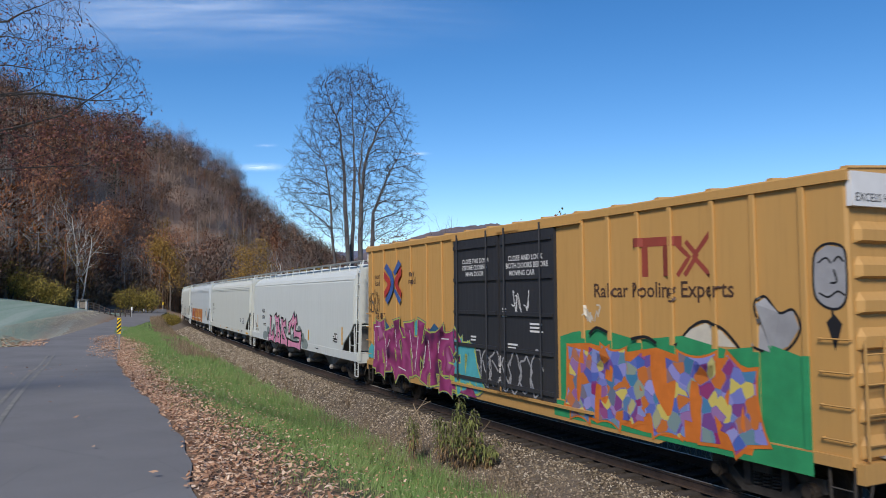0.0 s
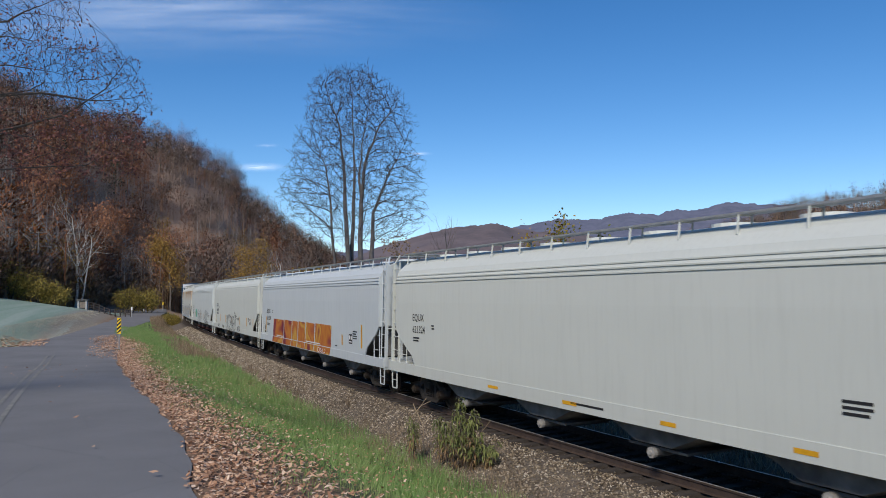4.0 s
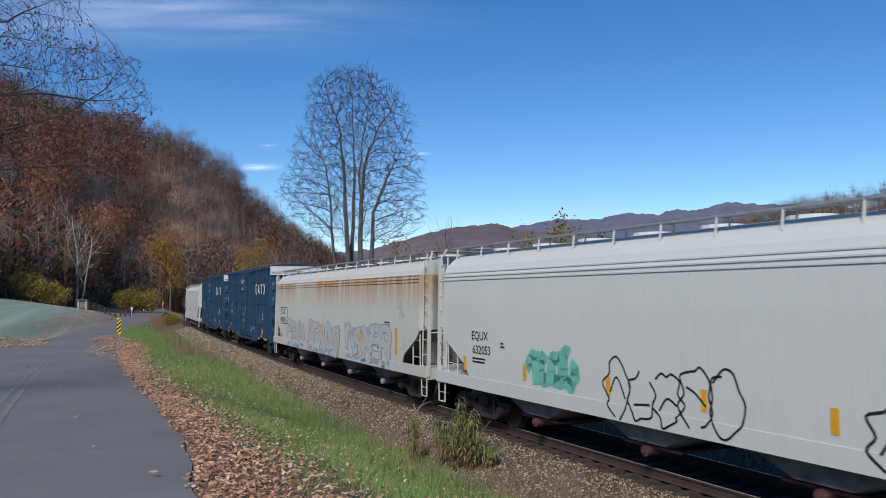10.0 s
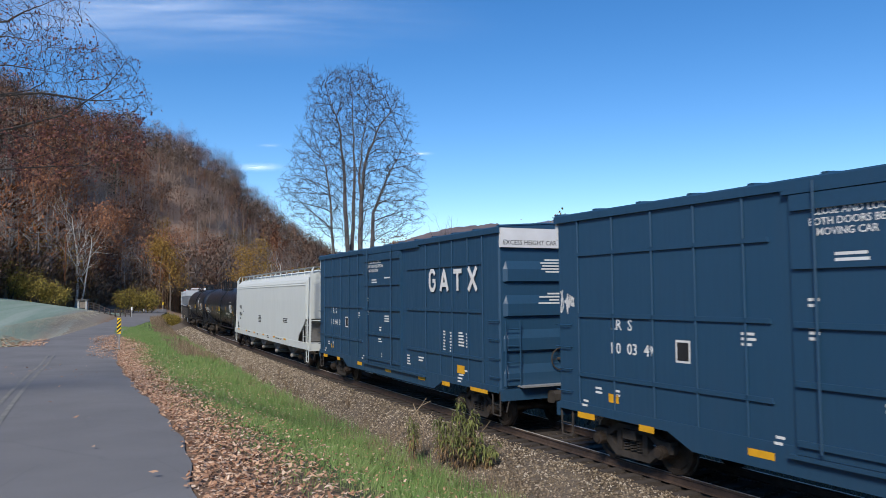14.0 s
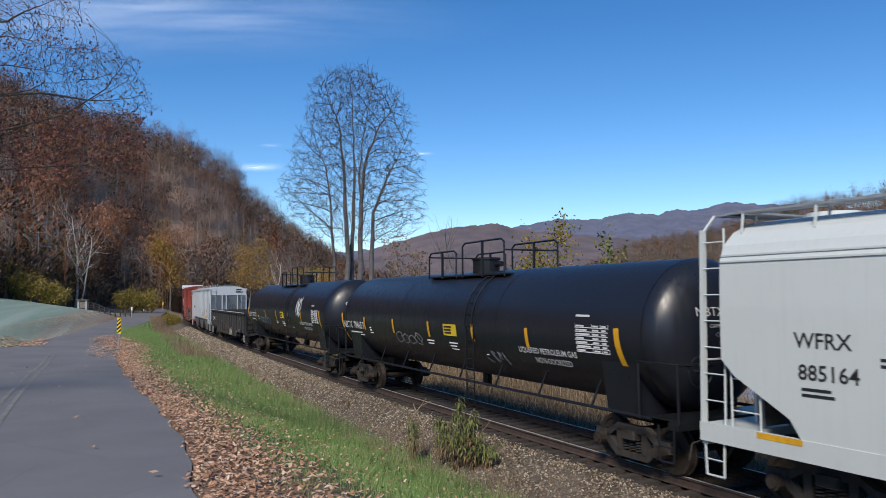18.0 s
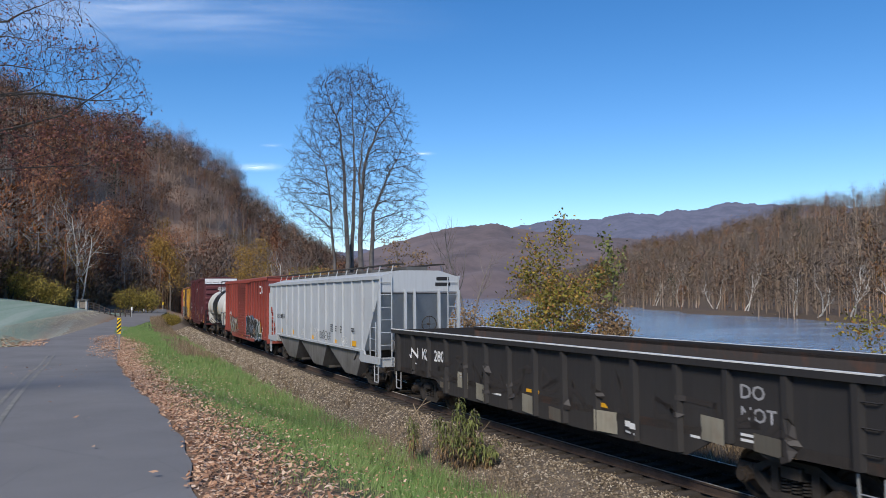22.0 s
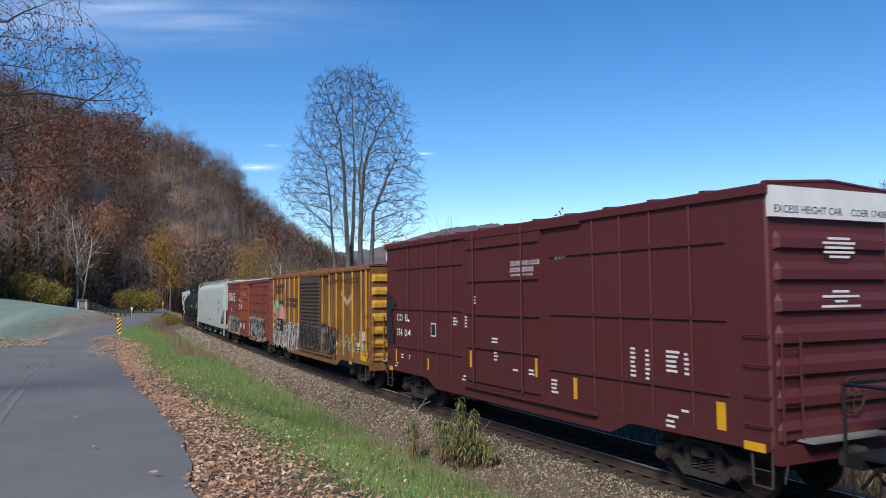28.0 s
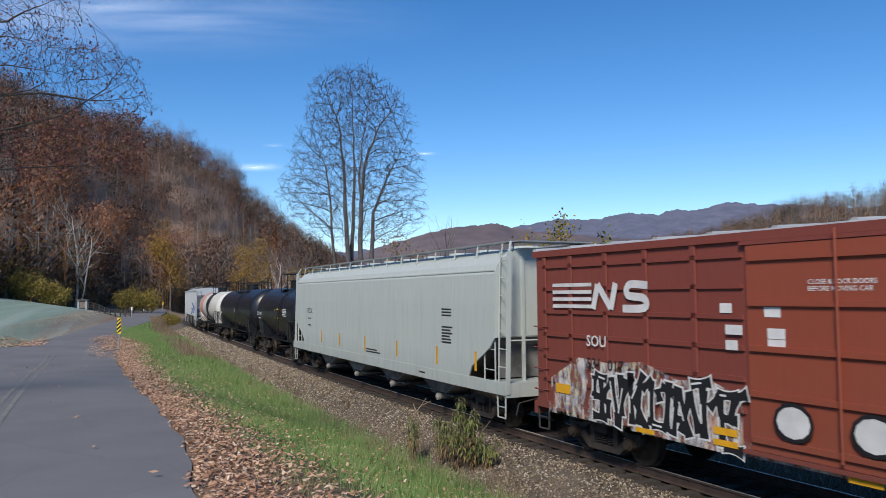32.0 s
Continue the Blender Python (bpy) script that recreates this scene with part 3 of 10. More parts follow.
    k3 = (w3 > 18) | (s3 < -150)
    base = np.stack([x3, y3, land(x3, y3, (s3, w3)) - 0.3], -1)[k3]
    hh, rr3 = r.uniform(9, 17, len(base)), r.uniform(0.07, 0.17, len(base))
    lean = r.normal(0, 0.05, (len(base), 2))
    tip = base + np.stack([lean[:, 0] * hh, lean[:, 1] * hh, hh], -1)
    tri = []
    for k in range(3):
        u, v = 2.094 * k, 2.094 * (k + 1)
        p1 = base + np.stack([np.cos(u) * rr3, np.sin(u) * rr3, rr3 * 0], -1)
        p2 = base + np.stack([np.cos(v) * rr3, np.sin(v) * rr3, rr3 * 0], -1)
        tri.append(np.stack([p1, p2, tip], 1).reshape(-1, 3))
        for q in range(5):
            f = r.uniform(0.3, 0.9, len(base))[:, None]
            m0 = base + (tip - base) * f
            o = r.normal(0, 1, (len(base), 3)) + np.array([0, 0, 0.9])
            e = m0 + o * (hh * 0.13)[:, None]
            t3 = np.cross(o, r.normal(size=o.shape))
            t3 = t3 / np.linalg.norm(t3, axis=1, keepdims=True) * (rr3 * 0.5)[:, None]
            tri.append(np.stack([m0 - t3, m0 + t3, e], 1).reshape(-1, 3))
    tagged(new("pale_stems", soup("pale_stems", np.concatenate(tri), 3, M["w_stem"])), "slim pale grey trunks standing in the woods", "woods", kind="stuff")
    # the far bank of the river
    M["w_bank"] = woody("tan_grey_bank_woods", [(0.0, (0.17, 0.125, 0.09)), (0.4, (0.25, 0.19, 0.14)), (0.75, (0.33, 0.255, 0.195)), (1.0, (0.42, 0.345, 0.28))])
    M["w_bank2"] = woody("rust_bank_woods", [(0.0, (0.21, 0.145, 0.10)), (0.5, (0.30, 0.19, 0.125)), (0.85, (0.38, 0.18, 0.09)), (1.0, (0.46, 0.22, 0.09))], 0.8, 0.3)
    n = 12000
    x, y = r.uniform(87, 330, n), r.uniform(60, 1000, n)
    keep = (r.uniform(0, 1, n) < np.where(x < 105, 1.0, 0.36)) & (x / y < 0.75) & (x / y > 0.10)
    x, y = x[keep], y[keep]
    at = np.stack([x, y, land(x, y)], -1)
    h = r.uniform(8, 17, len(at)) + 3.0 * lumps(x, y, 25, 24)
    pick = r.uniform(0, 1, len(at)) + 0.3 * lumps(x, y, 60, 22)
    tone = 0.5 + 0.4 * lumps(x, y, 40, 26) + r.normal(0, 0.25, len(at))
    kinds = np.where(pick < 0.76, 0, np.where(pick < 1.12, 1, 2))
    kinds = np.where(r.uniform(0, 1, len(at)) < 0.02 + 0.25 * ((np.abs(x / y - 0.45) < 0.02) & (x > 200)), 4, kinds)
    for k, name, mat, label in ((0, "riverbank_woods_grey", "w_bank", "leafless grey-brown woods on the river's far bank"), (1, "riverbank_woods_rust", "w_bank2", "rust-orange autumn woods on the river's far bank"),
                                (2, "riverbank_woods_gold", "w_gold", "golden trees on the river's far bank"), (4, "riverbank_pines", "w_pine", "dark evergreens on the far bank")):
        sel = kinds == k
        woods(name, at[sel], h[sel], M[mat], label, 200, 0.46, seed=50 + k, clear=0.08, upright=0.4, aspect=5.0 if k == 0 else 3.0, tone=tone[sel])


forest()


def ridge(name, pts, dist, color, haze, glow, label, seed):
    """A far mountain ridge: crest heights by direction, falling towards the valley, with a furred crest of trees."""
    m, t, b = nodes_of(name)
    v = coords(t)
    c = ramp(t, noise_of(t, v, 0.012, 8, 0.7), [(0.35, tuple(0.6 * q for q in color)), (0.65, tuple(1.3 * q for q in color))])
    link(t, c, b.inputs["Base Color"])
    b.inputs["Roughness"].default_value = 1.0
    # distance haze is put in as a bluish glow of the slope itself
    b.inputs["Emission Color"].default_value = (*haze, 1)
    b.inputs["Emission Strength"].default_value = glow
    px = np.linspace(pts[0][0], pts[-1][0], 420)
    h = np.interp(px, [p[0] for p in pts], [p[1] for p in pts])
    r = np.random.RandomState(seed)
    fur = dist * 0.0007 * r.uniform(-1, 1, len(px))
    h = h + dist * 0.001 * lumps(px, px * 0, 40, seed)
    tn = (px - 784) / 1342.0
    rows = []
    for k in np.linspace(0, 1, 26):
        d = dist * (0.62 + 0.38 * k)
        z = 3.4 + (h - 3.4) * k ** 1.1 * (1 + 0.10 * (1 - k) * lumps(px * dist / 1342, np.full_like(px, d), dist * 0.12, seed + 1) * 2)
        rows.append(np.stack([tn * d, np.full_like(px, d), z - 14 * (1 - k) + fur * (k > 0.99)], -1))
    A = np.stack(rows)
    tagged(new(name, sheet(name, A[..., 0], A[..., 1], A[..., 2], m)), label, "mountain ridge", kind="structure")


def crest(dist, *pts):
    return [(x, 3.4 + (521.5 - y) / 1342.0 * dist) for x, y in pts]


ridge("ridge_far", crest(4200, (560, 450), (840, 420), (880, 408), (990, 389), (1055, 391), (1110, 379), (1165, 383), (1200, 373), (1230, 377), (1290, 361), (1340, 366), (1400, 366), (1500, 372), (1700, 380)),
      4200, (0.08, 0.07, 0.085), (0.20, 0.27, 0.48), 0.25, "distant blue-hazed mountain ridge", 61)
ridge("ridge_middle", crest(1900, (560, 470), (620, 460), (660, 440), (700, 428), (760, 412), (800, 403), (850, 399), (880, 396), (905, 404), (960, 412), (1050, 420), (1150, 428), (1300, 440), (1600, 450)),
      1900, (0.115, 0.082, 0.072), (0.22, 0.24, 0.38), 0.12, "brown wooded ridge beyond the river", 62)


# ---- rolling stock ----
CARS = []      # (thing, front end of the body along the train at the start, body length, truck spacing)
WHEELSETS = []  # (wheelset, its place along the car, the car's number)


def make_truck_meshes():
    wheel = Shape()
    for y in (-0.76, 0.76):
        o = 1 if y > 0 else -1
        prof = [(0.09, y + o * 0.09), (0.12, y + o * 0.09), (0.16, y + o * 0.05), (0.34, y + o * 0.035), (0.37, y + o * 0.07), (0.445, y + o * 0.07), (0.455, y - o * 0.04), (0.485, y - o * 0.045),
                (0.485, y - o * 0.07), (0.37, y - o * 0.07), (0.34, y), (0.09, y - o * 0.05)]
        n = 24
        rings = [[(r * math.cos(6.28319 * i / n), yy, r * math.sin(6.28319 * i / n)) for i in range(n)] for r, yy in prof]
        wheel.loft(rings, caps=True)
        wheel.tube((0.25, y + o * 0.045, 0.0), (0.25, y + o * 0.06, 0), 0.05, 6)
    wheel.tube((0, -0.75, 0), (0, 0.75, 0), 0.085, 10)
    for y in (-1.08, 1.08):
        wheel.tube((0, y - 0.16, 0), (0, y + 0.16, 0), 0.13, 10)
        wheel.tube((0, y + (0.16 if y > 0 else -0.16), 0), (0, y + (0.2 if y > 0 else -0.2), 0), 0.09, 8)
    frames = []
    for sgn in (-1, 1):
        f = Shape()
        y0, y1 = (0.95, 1.10) if sgn > 0 else (-1.10, -0.95)
        f.prism([(-1.12, 0.58), (-1.05, 0.66), (-0.7, 0.66), (-0.42, 0.82), (0.42, 0.82), (0.7, 0.66), (1.05, 0.66), (1.12, 0.58), (1.12, 0.5), (0.7, 0.52), (0.45, 0.68), (-0.45, 0.68), (-0.7, 0.52), (-1.12, 0.5)][::-1], y0, y1)
        f.prism([(-0.95, 0.55), (-0.7, 0.56), (-0.40, 0.30), (0.40, 0.30), (0.7, 0.56), (0.95, 0.55), (0.48, 0.17), (-0.48, 0.17)][::-1], y0, y1)
        f.box(-0.44, -0.30, y0, y1, 0.28, 0.72)
        f.box(0.30, 0.44, y0, y1, 0.28, 0.72)
        for x in (-0.93, 0.93):
            f.box(x - 0.17, x + 0.17, y0 - 0.02, y1 + 0.02, 0.44, 0.66, 0.03)
        frames.append(f)
    springs = []
    for sgn in (-1, 1):
        sp = Shape()
        for x in (-0.19, 0.0, 0.19):
            pts = [(x + 0.075 * math.cos(a * 0.9), sgn * 1.03 + 0.075 * math.sin(a * 0.9), 0.31 + a * 0.0075) for a in range(0, 35, 1)]
            sp.bar(pts, 0.018, 4)
        springs.append(sp)
    bol = Shape().box(-0.19, 0.19, -1.2, 1.2, 0.56, 0.74, 0.03).box(-0.3, 0.3, -0.3, 0.3, 0.74, 0.9, 0.05)
    for x in (-0.42, 0.42):
        bol.box(x - 0.06, x + 0.06, -0.85, 0.85, 0.30, 0.42)
    return (wheel.mesh("wheelset", M["wheel"]), [f.mesh("side_frame", M["grime"]) for f in frames], [s.mesh("spring_nest", M["grime"]) for s in springs], bol.mesh("truck_bolster", M["grime"]))


TRUCK = make_truck_meshes()
COUPLER = (Shape().box(-0.45, 0.10, -0.08, 0.08, 0.78, 0.94, 0.02).prism([(0.08, 0.70), (0.34, 0.70), (0.42, 0.78), (0.42, 0.94), (0.34, 1.0), (0.08, 1.0)][::-1], -0.17, 0.13)
           .bar([(0.0, -0.28, 0.98), (0.05, -0.9, 0.86), (0.05, -1.28, 0.80), (0.05, -1.36, 0.52)], 0.016).bar([(0.2, 0.25, 0.85), (0.42, 0.3, 0.55), (0.55, 0.26, 0.42)], 0.03)).mesh("coupler", M["grime"])


def add_truck(car, x, number):
    t = part("truck", TRUCK[3], None, car, "grimy cast steel two-axle truck")
    t.location = (x, 0, 0)
    for me in TRUCK[1]:
        part("side_frame", me, None, t)
    for me in TRUCK[2]:
        part("spring_nest", me, None, t)
    for a in (-0.89, 0.89):
        wset = part("wheelset", TRUCK[0], None, t)
        wset.location = (a, 0, 0.455)
        WHEELSETS.append((wset, x + a, number))


def add_couplers(car, L):
    for e, turn in ((L / 2, 0), (-L / 2, math.pi)):
        c = part("coupler", COUPLER, None, car)
        c.matrix_basis = Matrix.Translation((e, 0, 0)) @ Matrix.Rotation(turn, 4, "Z")


def begin_car(label, category, front, L, spacing):
    car = thing(category.replace(" ", "_"), label, category, "freight train")
    n = len(CARS)
    CARS.append((car, front, L, spacing))
    add_couplers(car, L)
    for x in (spacing / 2, -spacing / 2):
        add_truck(car, x, n)
    return car


def ladder(parent, p, run_to, out, rungs, mat, label="", r=0.014):
    """Two stiles from p up to run_to's height, with rungs; out is the vector from one stile to the other."""
    p, q, o = Vector(p), Vector(run_to), Vector(out)
    sh = Shape().tube(p, q, r * 1.4, 5).tube(p + o, q + o, r * 1.4, 5)
    for i in range(rungs):
        a = p.lerp(q, (i + 0.5) / rungs)
        sh.tube(a, a + o, r, 5)
    return part("ladder", sh, mat, parent, label)


def stirrup(parent, x, y, mat, z=0.95):
    part("sill_step", Shape().bar([(x - 0.2, y, z), (x - 0.18, y, 0.42), (x + 0.18, y, 0.42), (x + 0.2, y, z)], 0.022).bar([(x - 0.19, y, 0.68), (x + 0.19, y, 0.68)], 0.014), mat, parent)


def brake_wheel(parent, x, y, z, mat, r=0.28):
    sh = Shape()
    ring = [(x, y + r * math.cos(a * 0.3927), z + r * math.sin(a * 0.3927)) for a in range(17)]
    sh.bar(ring, 0.018)
    for a in range(0, 16, 4):
        sh.tube((x, y, z), ring[a], 0.012, 4)
    sh.tube((x - 0.15, y, z), (x + 0.03, y, z), 0.04, 6)
    part("brake_wheel", sh, mat, parent)


def letters(parent, words, x, z, size, surf, mat, label="", name="lettering", gap=1.0, bold=None):
    """Words on the near side, reading along +x, their lower left corner at x, z; surf gives the side's y there."""
    cu = bpy.data.curves.new(name, "FONT")
    cu.body, cu.size, cu.resolution_u, cu.space_character, cu.offset = words, size, 2, gap, size * 0.014 if bold is None else bold
    ob = bpy.data.objects.new(name, cu)
    scene.collection.objects.link(ob)
    me = bpy.data.meshes.new_from_object(ob.evaluated_get(bpy.context.evaluated_depsgraph_get()))
    bpy.data.objects.remove(ob)
    bpy.data.curves.remove(cu)
    for v in me.vertices:
        px, pz = v.co.x + x, v.co.y + z
        v.co = (px, surf(px, pz) - 0.004, pz)
    me.materials.clear()
    me.materials.append(mat)
    me.name = name
    return part(name, me, None, parent, label)


def end_letters(parent, words, y, z, size, x, mat, name="lettering"):
    """Words on the front end, which faces +x; they read towards +y."""
    cu = bpy.data.curves.new(name, "FONT")
    cu.body, cu.size, cu.resolution_u = words, size, 2
    ob = bpy.data.objects.new(name, cu)
    scene.collection.objects.link(ob)
    me = bpy.data.meshes.new_from_object(ob.evaluated_get(bpy.context.evaluated_depsgraph_get()))
    bpy.data.objects.remove(ob)
    bpy.data.curves.remove(cu)
    for v in me.vertices:
        v.co = (x + 0.004, v.co.x + y, v.co.y + z)
    me.materials.clear()
    me.materials.append(mat)
    return part(name, me, None, parent)


def head_letters(parent, words, z, size, a, r, zc, mat):
    """Words centred on the domed front head of a tank."""
    ob = end_letters(parent, words, 0.0, z, size, a, mat)
    mid = (min(v.co.y for v in ob.data.vertices) + max(v.co.y for v in ob.data.vertices)) / 2
    for v in ob.data.vertices:
        v.co.y -= mid
        q = math.hypot(v.co.y, v.co.z - zc) / r
        v.co.x = a - float(np.interp(q, [0, 0.30, 0.55, 0.76, 0.92, 0.985], [0.0, 0.03, 0.10, 0.22, 0.40, 0.56])) + 0.02
    return ob


def end_bars(parent, y, z, widths, h, pitch, x, mat):
    """Small print on the front end, as plain bars."""
    sh = Shape()
    for i, wd in enumerate(widths):
        z0 = z - i * pitch
        sh.add([(x + 0.004, y - wd / 2, z0), (x + 0.004, y + wd / 2, z0), (x + 0.004, y + wd / 2, z0 + h), (x + 0.004, y - wd / 2, z0 + h)], [(0, 1, 2, 3)])
    return part("small_print", sh, mat, parent)


def strokes(parent, lines, width, surf, mat, name, label="", lift=0.004):
    """A painted device made of broad strokes."""
    sh = Shape()
    for i, ln in enumerate(lines):
        ribbon(sh, ln, width, surf, lift + 0.0002 * i)
    return part(name, sh, mat, parent, label)


def bars(parent, x, z, widths, h, pitch, surf, mat, name="small_print"):
    """Small print too fine to read: plain bars."""
    sh = Shape()
    for i, wd in enumerate(widths):
        z0 = z - i * pitch
        y = surf(x, z0) - 0.004
        sh.add([(x, y, z0), (x + wd, y, z0), (x + wd, y, z0 + h), (x, y, z0 + h)], [(0, 1, 2, 3)])
    return part(name, sh, mat, parent)


def patch(parent, pts, surf, mat, name, label="", lift=0.004):
    """A flat painted or stuck-on shape on the near side, by its outline in x and z."""
    sh = Shape().add([(x, surf(x, z) - lift, z) for x, z in pts], [tuple(range(len(pts)))])
    return part(name, sh, mat, parent, label)


def rect(x0, x1, z0, z1):
    return [(x0, z0), (x1, z0), (x1, z1), (x0, z1)]


def reflectors(parent, rects, surf):
    for r4 in rects:
        patch(parent, rect(*r4), surf, M["yellow"], "reflector_strip")


def ribbon(sh, pts, width, surf, lift, flare=0.0, grow_ends=0.0):
    """A painted stroke along pts (x, z) that hugs the side; flare widens its ends."""
    if grow_ends:
        pts = list(pts)
        for i, j in ((0, 1), (-1, -2)):
            dx, dz = pts[i][0] - pts[j][0], pts[i][1] - pts[j][1]
            d = math.hypot(dx, dz) or 1
            pts[i] = (pts[i][0] + dx / d * grow_ends, pts[i][1] + dz / d * grow_ends)
    P = []
    for (ax, az), (bx, bz) in zip(pts, pts[1:]):
        k = max(1, int(math.hypot(bx - ax, bz - az) / 0.09))
        P += [(ax + (bx - ax) * i / k, az + (bz - az) * i / k) for i in range(k)]
    P.append(pts[-1])
    L, R = [], []
    for i, (x, z) in enumerate(P):
        (ax, az), (bx, bz) = P[max(0, i - 1)], P[min(len(P) - 1, i + 1)]
        d = math.hypot(bx - ax, bz - az) or 1
        wd = width * (1 - 0.5 * flare + 1.5 * flare * abs(2 * i / max(1, len(P) - 1) - 1) ** 2)
        nx, nz = -(bz - az) / d * wd / 2, (bx - ax) / d * wd / 2
        L.append((x + nx, z + nz))
        R.append((x - nx, z - nz))
    vs = [(x, surf(x, z) - lift, z) for x, z in L + R]
    n = len(P)
    sh.add(vs, [(n + i, n + i + 1, i + 1, i) for i in range(n - 1)])
    return sh


def curl(pts, n=5):
    """A smooth line through the points."""
    out = []
    for i in range(len(pts) - 1):
        p0, p1, p2, p3 = pts[max(0, i - 1)], pts[i], pts[i + 1], pts[min(len(pts) - 1, i + 2)]
        for k in range(n):
            t = k / n
            out.append(tuple(0.5 * (2 * b + (c - a) * t + (2 * a - 5 * b + 4 * c - d) * t * t + (3 * b - a - 3 * c + d) * t ** 3) for a, b, c, d in zip(p0, p1, p2, p3)))
    return out + [pts[-1]]


def glyphs(rnd, x0, x1, z0, z1, n, wild=0.25):
    """Letter-like forms that spell nothing, as lists of strokes."""
    out, cw = [], (x1 - x0) / n
    forms = [[(0, 0), (0, 1)], [(0, 1), (1, 1), (1, 0.55), (0, 0.5)], [(1, 0.9), (0.5, 1), (0, 0.6), (0.1, 0.1), (1, 0.05)], [(0, 0), (0.45, 1), (1, 0)], [(0, 0), (0, 1), (1, 0), (1, 1)],
             [(1, 1), (0.1, 0.85), (0.9, 0.35), (0, 0)], [(0, 1), (0.1, 0.1), (0.9, 0.1), (1, 1)], [(0.5, 0), (0.5, 1)], [(0, 0.5), (0.9, 0.5)], [(0, 0), (0, 1), (0.5, 0.45), (1, 1), (1, 0)], [(0.1, 0.5), (0.5, 1), (0.9, 0.5), (0.5, 0), (0.1, 0.5)]]
    for i in range(n):
        cx = x0 + cw * i
        lean, drop = rnd.uniform(-wild, wild) * cw, rnd.uniform(-0.12, 0.12) * (z1 - z0)
        for f in rnd.sample(forms, 2):
            pts = [(cx + cw * (0.08 + 0.86 * a) + lean * (b - 0.5) + rnd.uniform(-1, 1) * cw * 0.09, z0 + (z1 - z0) * b + drop + rnd.uniform(-1, 1) * (z1 - z0) * 0.07) for a, b in f]
            out.append(curl(pts))
    return out


def piece(parent, box, n, surf, fill, edge, width=0.28, seed=1, halo=None, shine=None, back=None):
    """A painted graffiti piece: backing cloud, halo, outlined letter-like strokes with a fill, highlights."""
    rnd = random.Random(seed)
    x0, x1, z0, z1 = box
    strokes = glyphs(rnd, x0, x1, z0, z1, n)
    if back:
        sh = Shape()
        for i in range(int((x1 - x0) * 2.2)):
            cx, cz = rnd.uniform(x0, x1), rnd.uniform(z0 + 0.1, z1 - 0.05)
            ribbon(sh, [(cx - rnd.uniform(0.3, 0.8), cz), (cx, cz + rnd.uniform(-0.15, 0.2)), (cx + rnd.uniform(0.3, 0.8), cz)], rnd.uniform(0.35, 0.7), surf, 0.0015 + 0.00005 * i)
        part("graffiti_background", sh, back, parent)["kind"] = "stuff"
    layers = [("graffiti_halo", halo, width + 0.24, 0.0045), ("graffiti_outline", edge, width + 0.075, 0.0075), ("graffiti_fill", fill, width, 0.0105)]
    for name, mat, wd, lift in layers:
        if mat is None or wd <= 0:
            continue
        for i, st in enumerate(strokes):
            part(name, ribbon(Shape(), st, wd, surf, lift + 0.0001 * i), mat, parent)
    if shine:
        for i, st in enumerate(strokes):
            k = rnd.randint(0, max(0, len(st) - 4))
            part("graffiti_highlight", ribbon(Shape(), [(a - width * 0.2, b + width * 0.12) for a, b in st[k:k + 4]], width * 0.14, surf, 0.0140 + 0.0001 * i), shine, parent)


BLOCKS = [[[(0, 0), (0.05, 1)], [(0.05, 0.95), (0.95, 0.1)], [(0.95, 0), (1, 1)]], [[(0.1, 1), (0.45, 0)], [(0.45, 0), (1, 1)]], [[(0, 0), (0.4, 1)], [(0.4, 1), (0.9, 0)], [(0.1, 0.35), (0.85, 0.4)]],
          [[(0.1, 0), (0.1, 1)], [(0.1, 0.95), (1, 1)], [(0.1, 0.5), (0.85, 0.5)], [(0.1, 0.05), (1, 0)]], [[(0.1, 0), (0.15, 1)], [(0.15, 0.5), (0.95, 1)], [(0.3, 0.55), (1, 0)]], [[(0, 0.95), (1, 1)], [(0.5, 0), (0.5, 1)]],
          [[(0.05, 1), (0.1, 0.1)], [(0.1, 0.08), (0.95, 0.08)], [(0.95, 0), (1, 1)]], [[(1, 0.95), (0.1, 0.95)], [(0.1, 0.95), (0.1, 0.5)], [(0.1, 0.52), (0.95, 0.48)], [(0.95, 0.5), (0.9, 0.05)], [(0.9, 0.05), (0, 0.05)]]]


